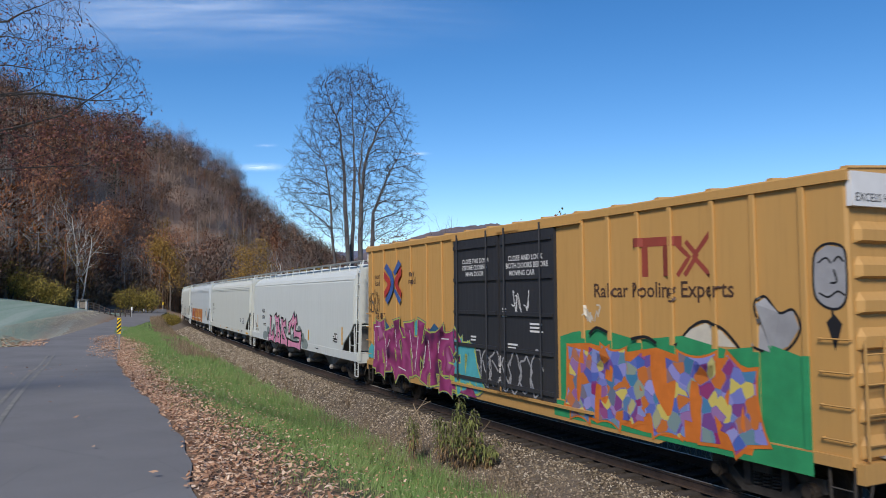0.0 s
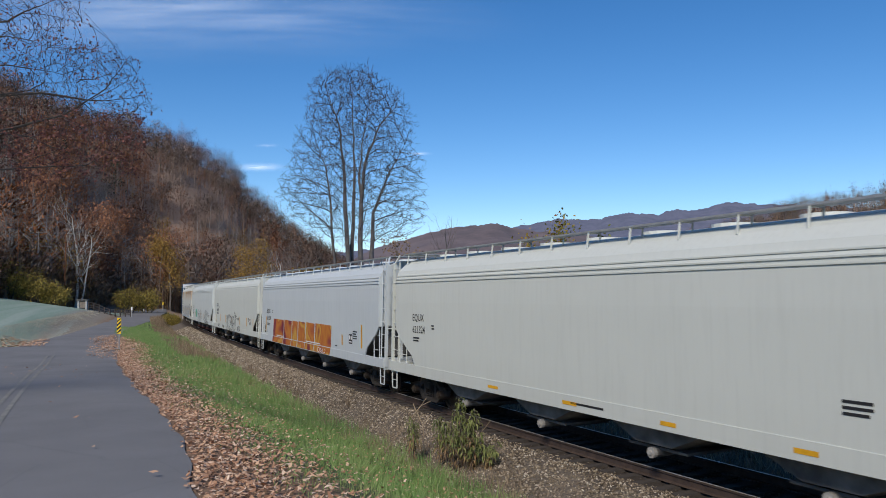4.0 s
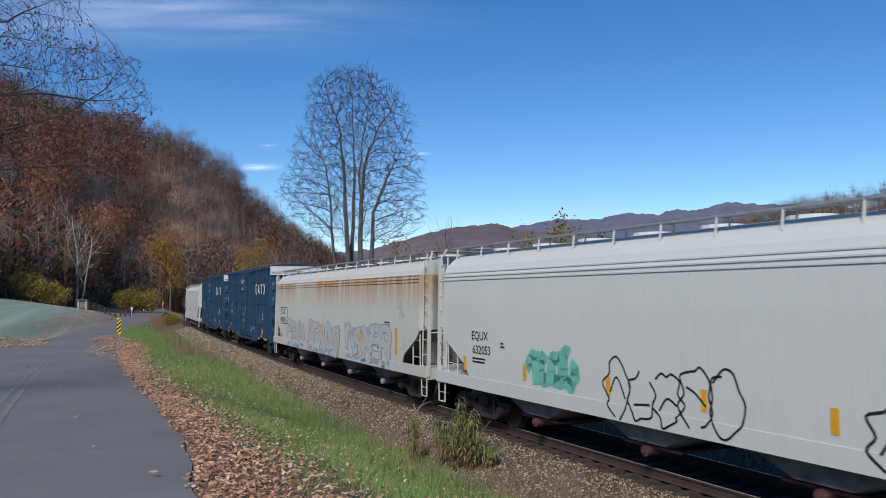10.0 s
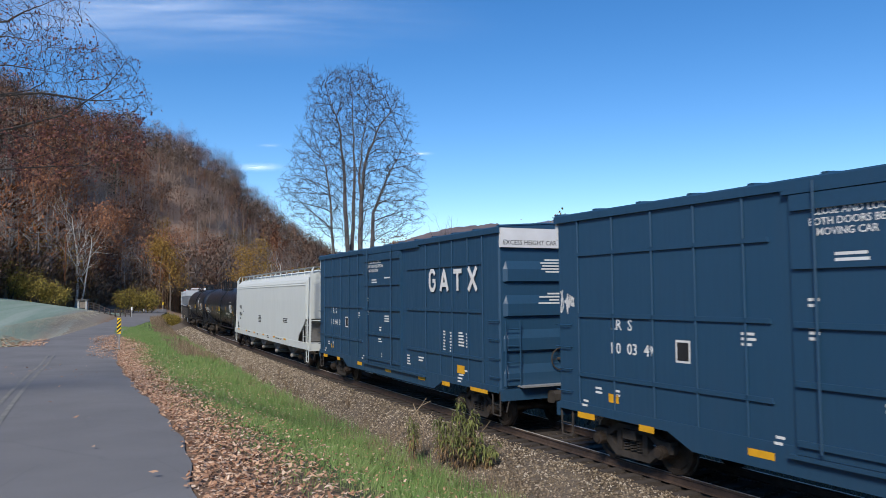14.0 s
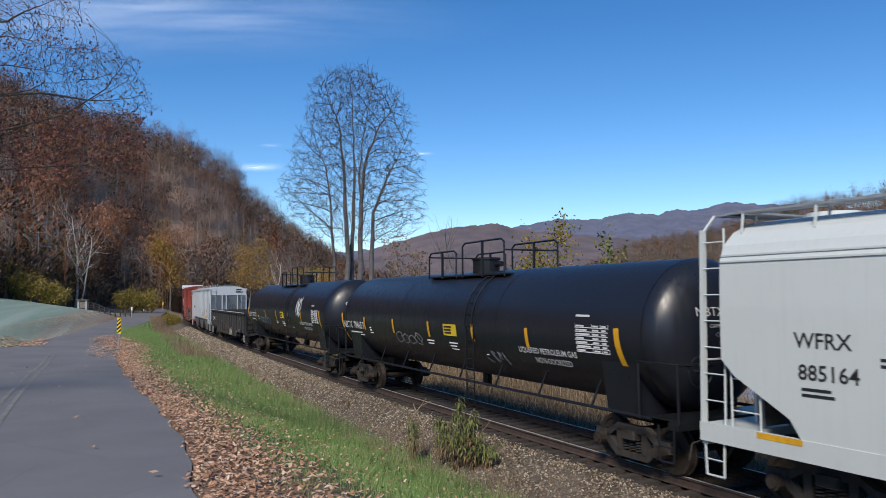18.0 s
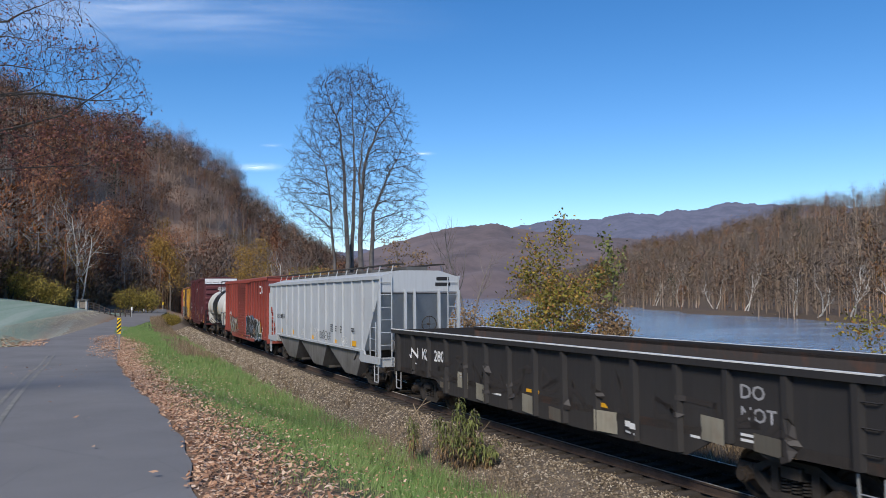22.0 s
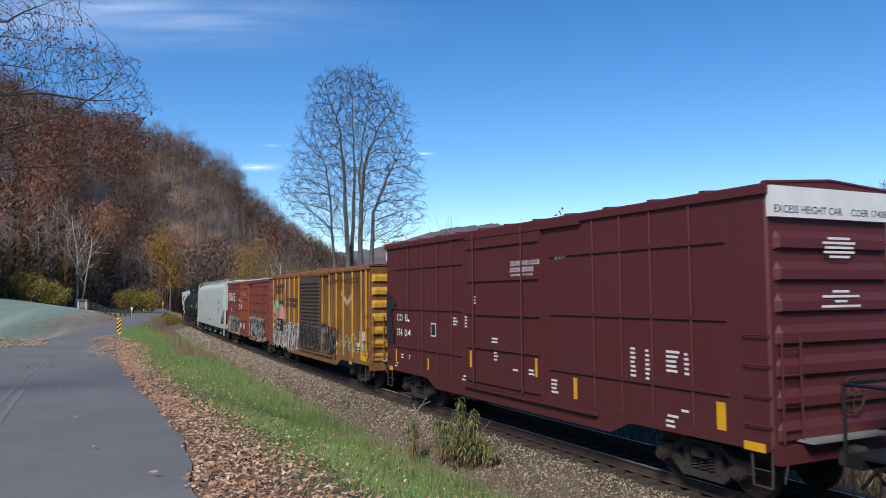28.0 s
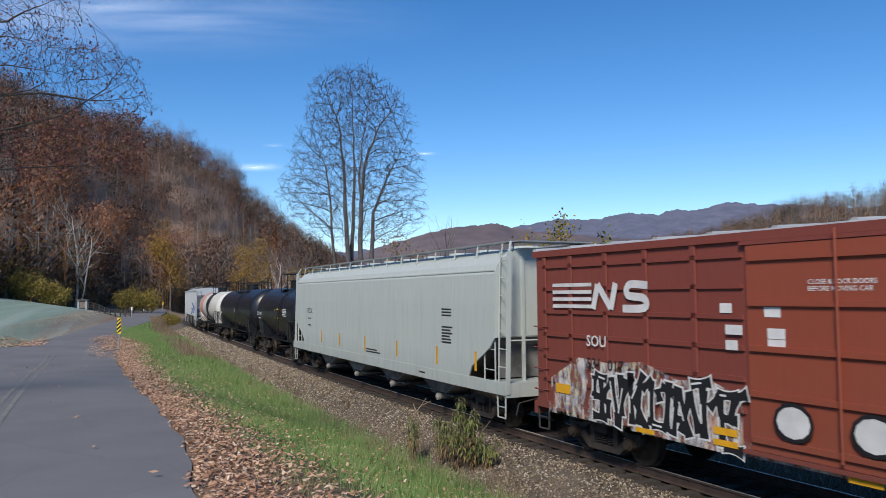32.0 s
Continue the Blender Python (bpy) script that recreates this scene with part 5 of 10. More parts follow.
def ribbed_hopper(label, front, L, mat, gear):
    """An older three-bay covered hopper: flat sides with upright posts, dark inside the open ends."""
    car = begin_car(label, "ribbed hopper", front, L, L - 3.9)
    a = L / 2
    b = a - 0.10
    top, lo = 4.08, 1.42
    H = 1.52
    part("body", Shape().loft([[(x, -H, z0), (x, H, z0), (x, H, top), (x, 0.75, top + 0.22), (x, -0.75, top + 0.22), (x, -H, top)] for x, z0 in ((-b, 3.55), (-b + 1.6, lo), (b - 1.6, lo), (b, 3.55))]), mat, car)
    k = 15
    for sgn in (-1, 1):
        for i in range(k):
            x = -b + 0.55 + (2 * b - 1.1) * i / (k - 1)
            edge = max(lo, 3.55 - (b - abs(x)) / 1.6 * (3.55 - lo))
            y = sgn * H
            part("side_post", Shape().box(x - 0.045, x + 0.045, min(y, y + sgn * 0.07), max(y, y + sgn * 0.07), edge + 0.02, top - 0.05, 0.01), mat, car)
        y = sgn * H
        part("side_plate", Shape().box(-b, b, min(y, y + sgn * 0.08), max(y, y + sgn * 0.08), top - 0.10, top + 0.03), mat, car)
        part("bottom_angle", Shape().box(-b + 1.62, b - 1.62, min(y, y + sgn * 0.05), max(y, y + sgn * 0.05), lo - 0.05, lo + 0.03), mat, car)
        for e in (-1, 1):
            part("side_sill", Shape().prism([(e * a, 1.28), (e * a, 1.05), (e * (a - 1.9), 1.02), (e * (a - 2.1), 1.10), (e * (a - 1.95), 1.44), (e * (a - 1.6), 1.44), (e * (a - 1.5), 1.30)][::-e], min(y, y + sgn * 0.06), max(y, y + sgn * 0.06)), mat, car)
        part("running_board", Shape().box(-b - 0.1, b + 0.1, min(sgn * 0.62, sgn * 0.95), max(sgn * 0.62, sgn * 0.95), top + 0.42, top + 0.46), M["grime"], car)
        for i in range(14):
            x = -b + 0.2 + (2 * b - 0.4) * i / 13
            part("walk_bracket", Shape().bar([(x, sgn * 0.92, top + 0.42), (x, sgn * 1.0, top + 0.12)], 0.02, 4), mat, car)
    for i in range(5):
        x = -b + 1.4 + (2 * b - 2.8) * i / 4
        part("roof_hatch", Shape().box(x - 1.2, x + 1.2, -0.42, 0.42, top + 0.2, top + 0.36, 0.05), M["hatch"], car)
    for sgn in (-1, 1):
        x = sgn * b
        part("slope_sheet", Shape().loft([[(x - sgn * 0.02, y, 3.5), (x - sgn * 0.02, y, 3.56), (x - sgn * 2.9, y, 1.05), (x - sgn * 2.9, y, 0.99)] for y in (-H + 0.02, H - 0.02)]), gear, car)
        part("end_sill", Shape().box(min(x, x - sgn * 0.3), max(x, x - sgn * 0.3), -H, H, 0.95, 1.25), mat, car)
        for y in (-0.55, -0.2, 0.75):
            part("end_post", Shape().box(x - 0.05, x + 0.05, y - 0.04, y + 0.04, 1.2, 3.6), mat, car)
        for sy in (-1, 1):
            part("corner_post", Shape().box(x - 0.05, x + 0.05, sy * H - 0.05, sy * H + 0.05, 1.2, 3.6), mat, car)
            ladder(car, (x + sgn * 0.06, sy * (H - 0.02), 1.05), (x + sgn * 0.06, sy * (H - 0.02), 4.1), (0, -sy * 0.42, 0), 7, mat)
            ladder(car, (x - sgn * 0.95, sy * H, 1.28), (x - sgn * 0.95, sy * H, 2.5), (sgn * 0.6, 0, 0), 3, mat)
            stirrup(car, x - sgn * 0.3, sy * H, mat, 1.05)
        part("air_reservoir", Shape().tube((x - sgn * 0.9, -0.7, 1.6), (x - sgn * 0.9, 0.4, 1.6), 0.22, 10), gear, car)
    brake_wheel(car, a + 0.05, 0.3, 2.4, M["grime"])
    n, span = 3, 2 * b - 3.6
    for i in range(n):
        x, q = -span / 2 + span * (i + 0.5) / n, span / n / 2
        side = [(x - q * 0.98, 1.40), (x - q * 0.98, 1.32), (x + q * 0.02, 0.42), (x + q * 0.62, 0.42), (x + q * 0.90, 1.32), (x + q * 0.98, 1.40)]
        bay = part("discharge_bay", Shape().loft([[(px, y, pz) for px, pz in side] for y in (-1.44, -1.2, 1.2, 1.44)]), gear, car, "grimy sloped discharge bay")
        part("outlet_gate", Shape().box(x, x + q * 0.64, -1.15, 1.15, 0.32, 0.42).tube((x - 0.05, -1.3, 0.37), (x - 0.05, 1.3, 0.37), 0.05, 6), gear, bay)
    part("center_sill", Shape().box(-a + 0.2, a - 0.2, -0.28, 0.28, 0.74, 1.1), M["grime"], car)
    return car, box_surf([-b + 0.55 + (2 * b - 1.1) * i / (k - 1) for i in range(k)], H, 0.09, 0.07)


def tank_car(label, front, L, mat, r=1.5, zc=2.62, dome="rail", frame_mat=None, bands=(), tank_len=None):
    """A tank car: one long drum with dished heads on saddles, fittings under a housing with a railed platform."""
    car = begin_car(label, "tank car", front, L, L - 3.6)
    frame_mat = frame_mat or M["black"]
    a = (tank_len or L - 0.5) / 2
    n = 40
    prof = [(-a, 0.0), (-a + 0.03, 0.30), (-a + 0.10, 0.55), (-a + 0.22, 0.76), (-a + 0.40, 0.92), (-a + 0.56, 0.985), (-a + 0.72, 1.0)]
    prof = prof + [(-x, q) for x, q in prof[::-1]]
    rings = [[(x, r * max(q, 0.001) * math.cos(6.28319 * i / n), zc + r * max(q, 0.001) * math.sin(6.28319 * i / n)) for i in range(n)] for x, q in prof]
    part("tank", Shape().loft(rings), mat, car, smooth=True)
    for x0, x1, bm in bands:
        part("painted_band", Shape().loft([[(x, (r + 0.006) * math.cos(6.28319 * i / n), zc + (r + 0.006) * math.sin(6.28319 * i / n)) for i in range(n)] for x in (x0, x1)], caps=False), bm, car, smooth=True)
    for x in (-a + 0.72, -a / 3, a / 3, a - 0.72):
        part("weld_seam", Shape().loft([[(xx, (r + 0.008) * math.cos(6.28319 * i / n), zc + (r + 0.008) * math.sin(6.28319 * i / n)) for i in range(n)] for xx in (x - 0.02, x + 0.02)], caps=False), mat, car, smooth=True)
    # stub sills, saddles, side walkway rail
    for sgn in (-1, 1):
        x = sgn * (L / 2 - 1.8)
        part("saddle", Shape().loft([[(x + dx, -1.25, 1.05), (x + dx, 1.25, 1.05), (x + dx, 1.4, zc - 0.5), (x + dx, 0.6, zc - r + 0.02), (x + dx, -0.6, zc - r + 0.02), (x + dx, -1.4, zc - 0.5)] for dx in (-0.5, 0.5)]), mat, car)
        xe = sgn * (L / 2 - 0.05)
        part("stub_sill", Shape().box(min(xe, xe - sgn * 2.9), max(xe, xe - sgn * 2.9), -0.3, 0.3, 0.76, 1.15), frame_mat, car)
        part("end_sill", Shape().box(min(xe, xe - sgn * 0.25), max(xe, xe - sgn * 0.25), -1.5, 1.5, 1.0, 1.14), frame_mat, car)
        part("end_walk", Shape().box(min(xe, xe - sgn * 0.75), max(xe, xe - sgn * 0.75), -1.45, 1.45, 1.14, 1.18), frame_mat, car)
        part("end_railing", Shape().bar([(xe, -1.48, 1.1), (xe, -1.48, 2.15), (xe, 1.48, 2.15), (xe, 1.48, 1.1)], 0.03), frame_mat, car)
        part("corner_railing", Shape().bar([(xe, -1.48, 2.15), (xe - sgn * 1.0, -1.52, 2.15), (xe - sgn * 1.0, -1.52, 1.1)], 0.028), frame_mat, car)
        for sy in (-1, 1):
            stirrup(car, xe - sgn * 0.3, sy * 1.5, frame_mat, 1.05)
    for sy in (-1, 1):
        part("side_rail", Shape().bar([(-L / 2 + 0.8, sy * 1.45, 1.12), (L / 2 - 0.8, sy * 1.45, 1.12)], 0.035), frame_mat, car)
        k = 8
        for i in range(k):
            x = -L / 2 + 2.6 + (L - 5.2) * i / (k - 1)
            part("rail_hanger", Shape().bar([(x, sy * 1.45, 1.12), (x + 0.15, sy * (r - 0.2), zc - 0.95)], 0.025), frame_mat, car)
    ladder(car, (1.5, -1.47, 0.55), (1.5, -1.50, zc), (0.42, 0, 0), 8, frame_mat)
    pts = [(1.5, -(r + 0.05) * math.cos(t), zc + (r + 0.05) * math.sin(t)) for t in np.linspace(0, 1.2, 7)]
    up = Shape().bar(pts, 0.02).bar([(x + 0.42, y, z) for x, y, z in pts], 0.02)
    for p in pts:
        up.tube(p, (p[0] + 0.42, p[1], p[2]), 0.014, 4)
    part("upper_ladder", up, frame_mat, car)
    zt = zc + r
    part("fitting_dome", Shape().tube((0, 0, zt - 0.12), (0, 0, zt + 0.34), 0.40, 18).tube((0, 0, zt + 0.34), (0, 0, zt + 0.40), 0.44, 18).tube((0.45, 0.1, zt + 0.2), (0.75, 0.1, zt + 0.2), 0.08, 8), frame_mat, car, "round protective housing over the valves")
    if dome == "rail":
        part("top_platform", Shape().box(-2.3, 2.6, -0.85, -0.50, zt - 0.16, zt - 0.12).box(-2.3, 2.6, 0.50, 0.85, zt - 0.16, zt - 0.12), frame_mat, car)
        for sy in (-1, 1):
            for x0, x1, zz in ((-2.2, -0.3, 0.62), (0.1, 2.5, 0.80)):
                y = sy * 0.85
                part("platform_railing", Shape().bar([(x0, y, zt - 0.2), (x0, y, zt + zz - 0.1), (x0 + 0.15, y, zt + zz), (x1 - 0.15, y, zt + zz), (x1, y, zt + zz - 0.1), (x1, y, zt - 0.2)], 0.028).bar([((x0 + x1) / 2, y, zt - 0.2), ((x0 + x1) / 2, y, zt + zz)], 0.04), frame_mat, car)
        for x in (-2.2, 2.5):
            part("platform_end_railing", Shape().bar([(x, -0.85, zt + 0.5), (x, 0.85, zt + 0.5)], 0.025), frame_mat, car)
    elif dome == "cage":
        for x in (-0.75, 0.75):
            for y in (-0.75, 0.75):
                part("cage_post", Shape().bar([(x, y, zt - 0.25), (x, y, zt + 0.75)], 0.025), frame_mat, car)
        part("cage_rail", Shape().bar([(-0.75, -0.75, zt + 0.75), (0.75, -0.75, zt + 0.75), (0.75, 0.75, zt + 0.75), (-0.75, 0.75, zt + 0.75), (-0.75, -0.75, zt + 0.75)], 0.025), frame_mat, car)
        part("top_platform", Shape().box(-0.8, 0.8, -0.9, -0.45, zt - 0.14, zt - 0.10), frame_mat, car)
    part("bottom_outlet", Shape().tube((0, 0, zc - r - 0.35), (0, 0, zc - r + 0.05), 0.14, 10), frame_mat, car)
    brake_wheel(car, L / 2 - 0.1, -0.9, 2.0, frame_mat)

    def surf(x, z):
        return -math.sqrt(max(0.01, (r + 0.006) ** 2 - (z - zc) ** 2))
    return car, surf


def gondola(label, front, L, mat, inner):
    """A gondola: low ribbed steel sides, open top with a thick rim."""
    car = begin_car(label, "gondola", front, L, L - 3.7)
    a, H, top, lo = L / 2, 1.50, 2.30, 0.98
    part("floor_pan", Shape().box(-a + 0.1, a - 0.1, -H, H, lo, lo + 0.16), inner, car)
    k = 15
    for sgn in (-1, 1):
        y = sgn * H
        part("side_wall", Shape().prism([(-a + 0.08, top), (-a + 0.08, lo), (-a + 3.1, lo - 0.02), (-a + 3.7, 0.62), (a - 3.7, 0.62), (a - 3.1, lo - 0.02), (a - 0.08, lo), (a - 0.08, top)], min(y, y - sgn * 0.05), max(y, y - sgn * 0.05)), mat, car)
        part("inner_wall", Shape().box(-a + 0.15, a - 0.15, min(y - sgn * 0.055, y - sgn * 0.07), max(y - sgn * 0.055, y - sgn * 0.07), lo + 0.17, top - 0.02), inner, car)
        for i in range(k):
            x = -a + 0.45 + (L - 0.9) * i / (k - 1)
            zb = 0.66 if abs(x) < a - 3.6 else lo + 0.02
            part("side_post", Shape().loft([[(x - 0.09, y, z), (x + 0.09, y, z), (x + 0.05, y + sgn * 0.10, z), (x - 0.05, y + sgn * 0.10, z)] for z in (zb, top - 0.1)]), mat, car)
        part("top_chord", Shape().box(-a, a, min(y - sgn * 0.07, y + sgn * 0.12), max(y - sgn * 0.07, y + sgn * 0.12), top - 0.10, top + 0.03, 0.02), mat, car)
        part("worn_rim", Shape().box(-a + 0.02, a - 0.02, min(y + sgn * 0.05, y + sgn * 0.124), max(y + sgn * 0.05, y + sgn * 0.124), top + 0.015, top + 0.038), M["white"], car, "bare scraped steel along the rim")
    for sgn in (-1, 1):
        x = sgn * (a - 0.08)
        part("end_wall", Shape().box(min(x, x - sgn * 0.08), max(x, x - sgn * 0.08), -H + 0.06, H - 0.06, lo, top), mat, car)
        for z in (1.25, 1.6, 1.95):
            part("end_rib", Shape().box(min(x, x + sgn * 0.09), max(x, x + sgn * 0.09), -H + 0.15, H - 0.15, z, z + 0.12), mat, car)
        part("end_sill", Shape().box(min(x, x + sgn * 0.1), max(x, x + sgn * 0.1), -H, H, 0.86, lo + 0.08), mat, car)
        for sy in (-1, 1):
            ladder(car, (x + sgn * 0.10, sy * 1.45, 1.0), (x + sgn * 0.10, sy * 1.45, 2.25), (0, -sy * 0.4, 0), 4, mat)
            for z in (1.25, 1.6, 1.95):
                gx, y = sgn * (a - 0.32), sy * 1.5
                part("grab_iron", Shape().bar([(gx - 0.2, y, z), (gx - 0.2, y + sy * 0.06, z), (gx + 0.2, y + sy * 0.06, z), (gx + 0.2, y, z)], 0.013), mat, car)
            stirrup(car, sgn * (a - 0.32), sy * 1.48, M["galv"], 0.95)
    brake_wheel(car, a + 0.1, 0.4, 1.6, M["grime"])
    part("center_sill", Shape().box(-a + 0.2, a - 0.2, -0.3, 0.3, 0.7, lo), M["grime"], car)

    def surf(x, z):
        for i in range(k):
            if abs(x - (-a + 0.45 + (L - 0.9) * i / (k - 1))) < 0.10:
                return -H - 0.105
        return -H
    return car, surf


# ---- the train ----
M["roofmetal"] = dull("weathered_galvanised_roof", (0.50, 0.50, 0.49), 0.55, 0.25, 1.5, 0.3)
M["endwhite"] = dull("white_end_panel", (0.72, 0.72, 0.71), 0.5, 0.08, 2)
M["outlet"] = dull("worn_outlet_cap", (0.36, 0.34, 0.31), 0.7, 0.3, 4)
# dark grey for the slope sheets and bolster webs
M["slope"] = dull("dark_grey_slope_sheet", (0.17, 0.165, 0.155), 0.75, 0.5, 1.5)
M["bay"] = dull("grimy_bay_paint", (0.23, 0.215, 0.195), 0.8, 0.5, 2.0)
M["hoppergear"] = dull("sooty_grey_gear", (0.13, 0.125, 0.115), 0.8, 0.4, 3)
M["hatch"] = dull("dark_hatch", (0.10, 0.10, 0.10), 0.7, 0.3, 2)
P_YELLOW = car_paint("mustard_boxcar_paint", (0.51, 0.285, 0.085), amount=0.25)
P_DARKDOOR = car_paint("black_door_paint", (0.022, 0.024, 0.03), amount=0.2)
P_WHITE = car_paint("white_hopper_paint", (0.58, 0.615, 0.59), amount=0.13, low=0.9, span=1.0)
P_SAGE = car_paint("pale_sage_hopper_paint", (0.47, 0.515, 0.48), amount=0.35, low=0.9, span=1.0)
P_CREAM = car_paint("cream_hopper_paint", (0.58, 0.60, 0.545), amount=0.13, low=0.9, span=1.0)
P_COOL = car_paint("cool_white_hopper_paint", (0.53, 0.57, 0.575), amount=0.12, low=0.9, span=1.0)
P_STAIN = car_paint("stained_hopper_paint", (0.57, 0.58, 0.53), amount=0.18, runs=(4.05, 1.15, (0.44, 0.225, 0.07)))
P_BLUE = car_paint("dark_blue_boxcar_paint", (0.011, 0.055, 0.112), amount=0.15, dirt=(0.05, 0.05, 0.05))
P_TANK = car_paint("black_tank_paint", (0.010, 0.012, 0.018), amount=0.10, rough=0.26, dirt=(0.03, 0.028, 0.026))
P_TANKW = car_paint("cream_white_tank_paint", (0.62, 0.60, 0.54), amount=0.3)
P_GON = car_paint("sooty_gondola_paint", (0.018, 0.017, 0.018), amount=0.5, rough=0.6, dirt=(0.06, 0.05, 0.04))
P_GREY = car_paint("light_grey_hopper_paint", (0.45, 0.48, 0.50), amount=0.3, rust=0.15)
P_RED = car_paint("faded_red_boxcar_paint", (0.31, 0.056, 0.038), amount=0.3, rust=0.15, runs=(4.3, 1.9, (0.13, 0.025, 0.02)))
P_MAROON = car_paint("maroon_boxcar_paint", (0.088, 0.015, 0.018), amount=0.25, dirt=(0.05, 0.035, 0.03))
P_OCHRE = car_paint("rusty_ochre_boxcar_paint", (0.30, 0.135, 0.025), amount=0.7, rust=0.95, runs=(4.4, 3.6, (0.13, 0.05, 0.02)))
P_BROWN = car_paint("brown_red_boxcar_paint", (0.20, 0.046, 0.032), amount=0.25, rust=0.15)
P_BROWNDOOR = car_paint("orange_red_door_paint", (0.27, 0.06, 0.03), amount=0.3, rust=0.2)
M["redgear"] = dull("dark_red_gear", (0.12, 0.05, 0.045), 0.8, 0.4, 3)
M["greengear"] = dull("grey_green_gear", (0.15, 0.17, 0.16), 0.8, 0.4, 3)
P_GONIN = car_paint("rusty_gondola_inside", (0.05, 0.042, 0.038), amount=0.4, rust=0.4, rough=0.8)
P_PATCH = car_paint("flaking_cream_patch", (0.40, 0.37, 0.28), amount=0.8, rust=0.3)
P_PATCHDARK = car_paint("faded_olive_patch", (0.13, 0.12, 0.095), amount=0.8, rust=0.4)
P_BAY = car_paint("grimy_grey_bay_paint", (0.21, 0.205, 0.20), amount=0.9, dirt=(0.05, 0.045, 0.04))
P_ROOFRED = car_paint("rusty_roof_edge_paint", (0.22, 0.07, 0.055), amount=0.4, rust=0.5)
P_GOLDPOST = car_paint("worn_gold_post_paint", (0.52, 0.28, 0.03), amount=0.5, rust=0.4)
P_RUSTDOOR = car_paint("rusty_brown_door_paint", (0.075, 0.05, 0.042), amount=0.4, rust=0.3)


SPRAY = {n: dull("spray_" + n, c, 0.6, 0.15, 3) for n, c in dict(pink=(0.66, 0.26, 0.40), smokegreen=(0.22, 0.27, 0.26), fadedcream=(0.46, 0.36, 0.20), fadedorange=(0.36, 0.125, 0.045), soot=(0.018, 0.02, 0.028), darkgreen=(0.045, 0.075, 0.065), ink=(0.012, 0.012, 0.014), chalk=(0.66, 0.66, 0.64), green=(0.03, 0.28, 0.11), orange=(0.62, 0.17, 0.025),
                                                                plum=(0.16, 0.025, 0.085), teal=(0.08, 0.38, 0.42), lime=(0.40, 0.46, 0.10), skyblue=(0.30, 0.42, 0.55), mint=(0.16, 0.52, 0.40), cream=(0.60, 0.55, 0.45), grey=(0.33, 0.33, 0.34), steelblue=(0.22, 0.30, 0.42),
                                                                navy=(0.03, 0.10, 0.20), brick=(0.30, 0.055, 0.035), salmon=(0.60, 0.30, 0.24), red=(0.42, 0.04, 0.035), blue=(0.05, 0.11, 0.32), deep=(0.07, 0.035, 0.022), sooty=(0.035, 0.03, 0.028), smoke=(0.16, 0.15, 0.145), mist=(0.42, 0.50, 0.34)).items()}
FILL_CAMO = patchcells("patchwork_spray", [(0.62, 0.50, 0.12), (0.04, 0.20, 0.34), (0.30, 0.28, 0.60), (0.06, 0.12, 0.42), (0.28, 0.02, 0.12), (0.34, 0.32, 0.64), (0.03, 0.17, 0.30), (0.55, 0.16, 0.03)], 4.6, 0.10)
FILL_PLUM = patchwork("plum_spray", [(0.07, 0.014, 0.06), (0.16, 0.02, 0.085), (0.27, 0.03, 0.13), (0.34, 0.06, 0.19), (0.20, 0.025, 0.10), (0.40, 0.12, 0.27)], 1.7)
FILL_FIRE = patchwork("maroon_and_orange_spray", [(0.17, 0.025, 0.045), (0.22, 0.03, 0.045), (0.45, 0.13, 0.03), (0.52, 0.19, 0.03), (0.42, 0.11, 0.03), (0.58, 0.33, 0.06), (0.50, 0.20, 0.03), (0.20, 0.03, 0.045)], 0.9)
FILL_CHALK = patchwork("chalky_spray", [(0.62, 0.60, 0.54), (0.50, 0.30, 0.22), (0.66, 0.64, 0.60), (0.40, 0.38, 0.40), (0.62, 0.58, 0.40), (0.30, 0.30, 0.36)], 2.5, 0.86)
FILL_FADED = patchwork("faded_blue_and_tan_spray", [(0.40, 0.49, 0.56), (0.52, 0.50, 0.43), (0.46, 0.53, 0.57), (0.54, 0.42, 0.26), (0.48, 0.53, 0.55)], 1.2)
FILL_SMOKE = patchwork("worn_grey_spray", [(0.10, 0.095, 0.09), (0.26, 0.25, 0.24), (0.16, 0.12, 0.09), (0.34, 0.33, 0.31), (0.12, 0.11, 0.10)], 1.6, 0.88)
FILL_SOOT = patchwork("worn_black_spray", [(0.02, 0.02, 0.02), (0.05, 0.045, 0.04), (0.03, 0.028, 0.026)], 1.6, 0.84)
FILL_RIVAL = patchwork("pale_rusty_spray", [(0.08, 0.05, 0.045), (0.30, 0.14, 0.09), (0.05, 0.045, 0.045), (0.16, 0.10, 0.06), (0.48, 0.32, 0.28), (0.06, 0.05, 0.05)], 2.2, 0.84)


def small_prints(car, surf, mat, spots, seed=3):
    """Blocks of unreadable stencilling: x, z, width, rows."""
    rnd = random.Random(seed)
    for x, z, wd, n in spots:
        bars(car, x, z, [wd * rnd.uniform(0.65, 1.0) for _ in range(n)], 0.045, 0.085, surf, mat)


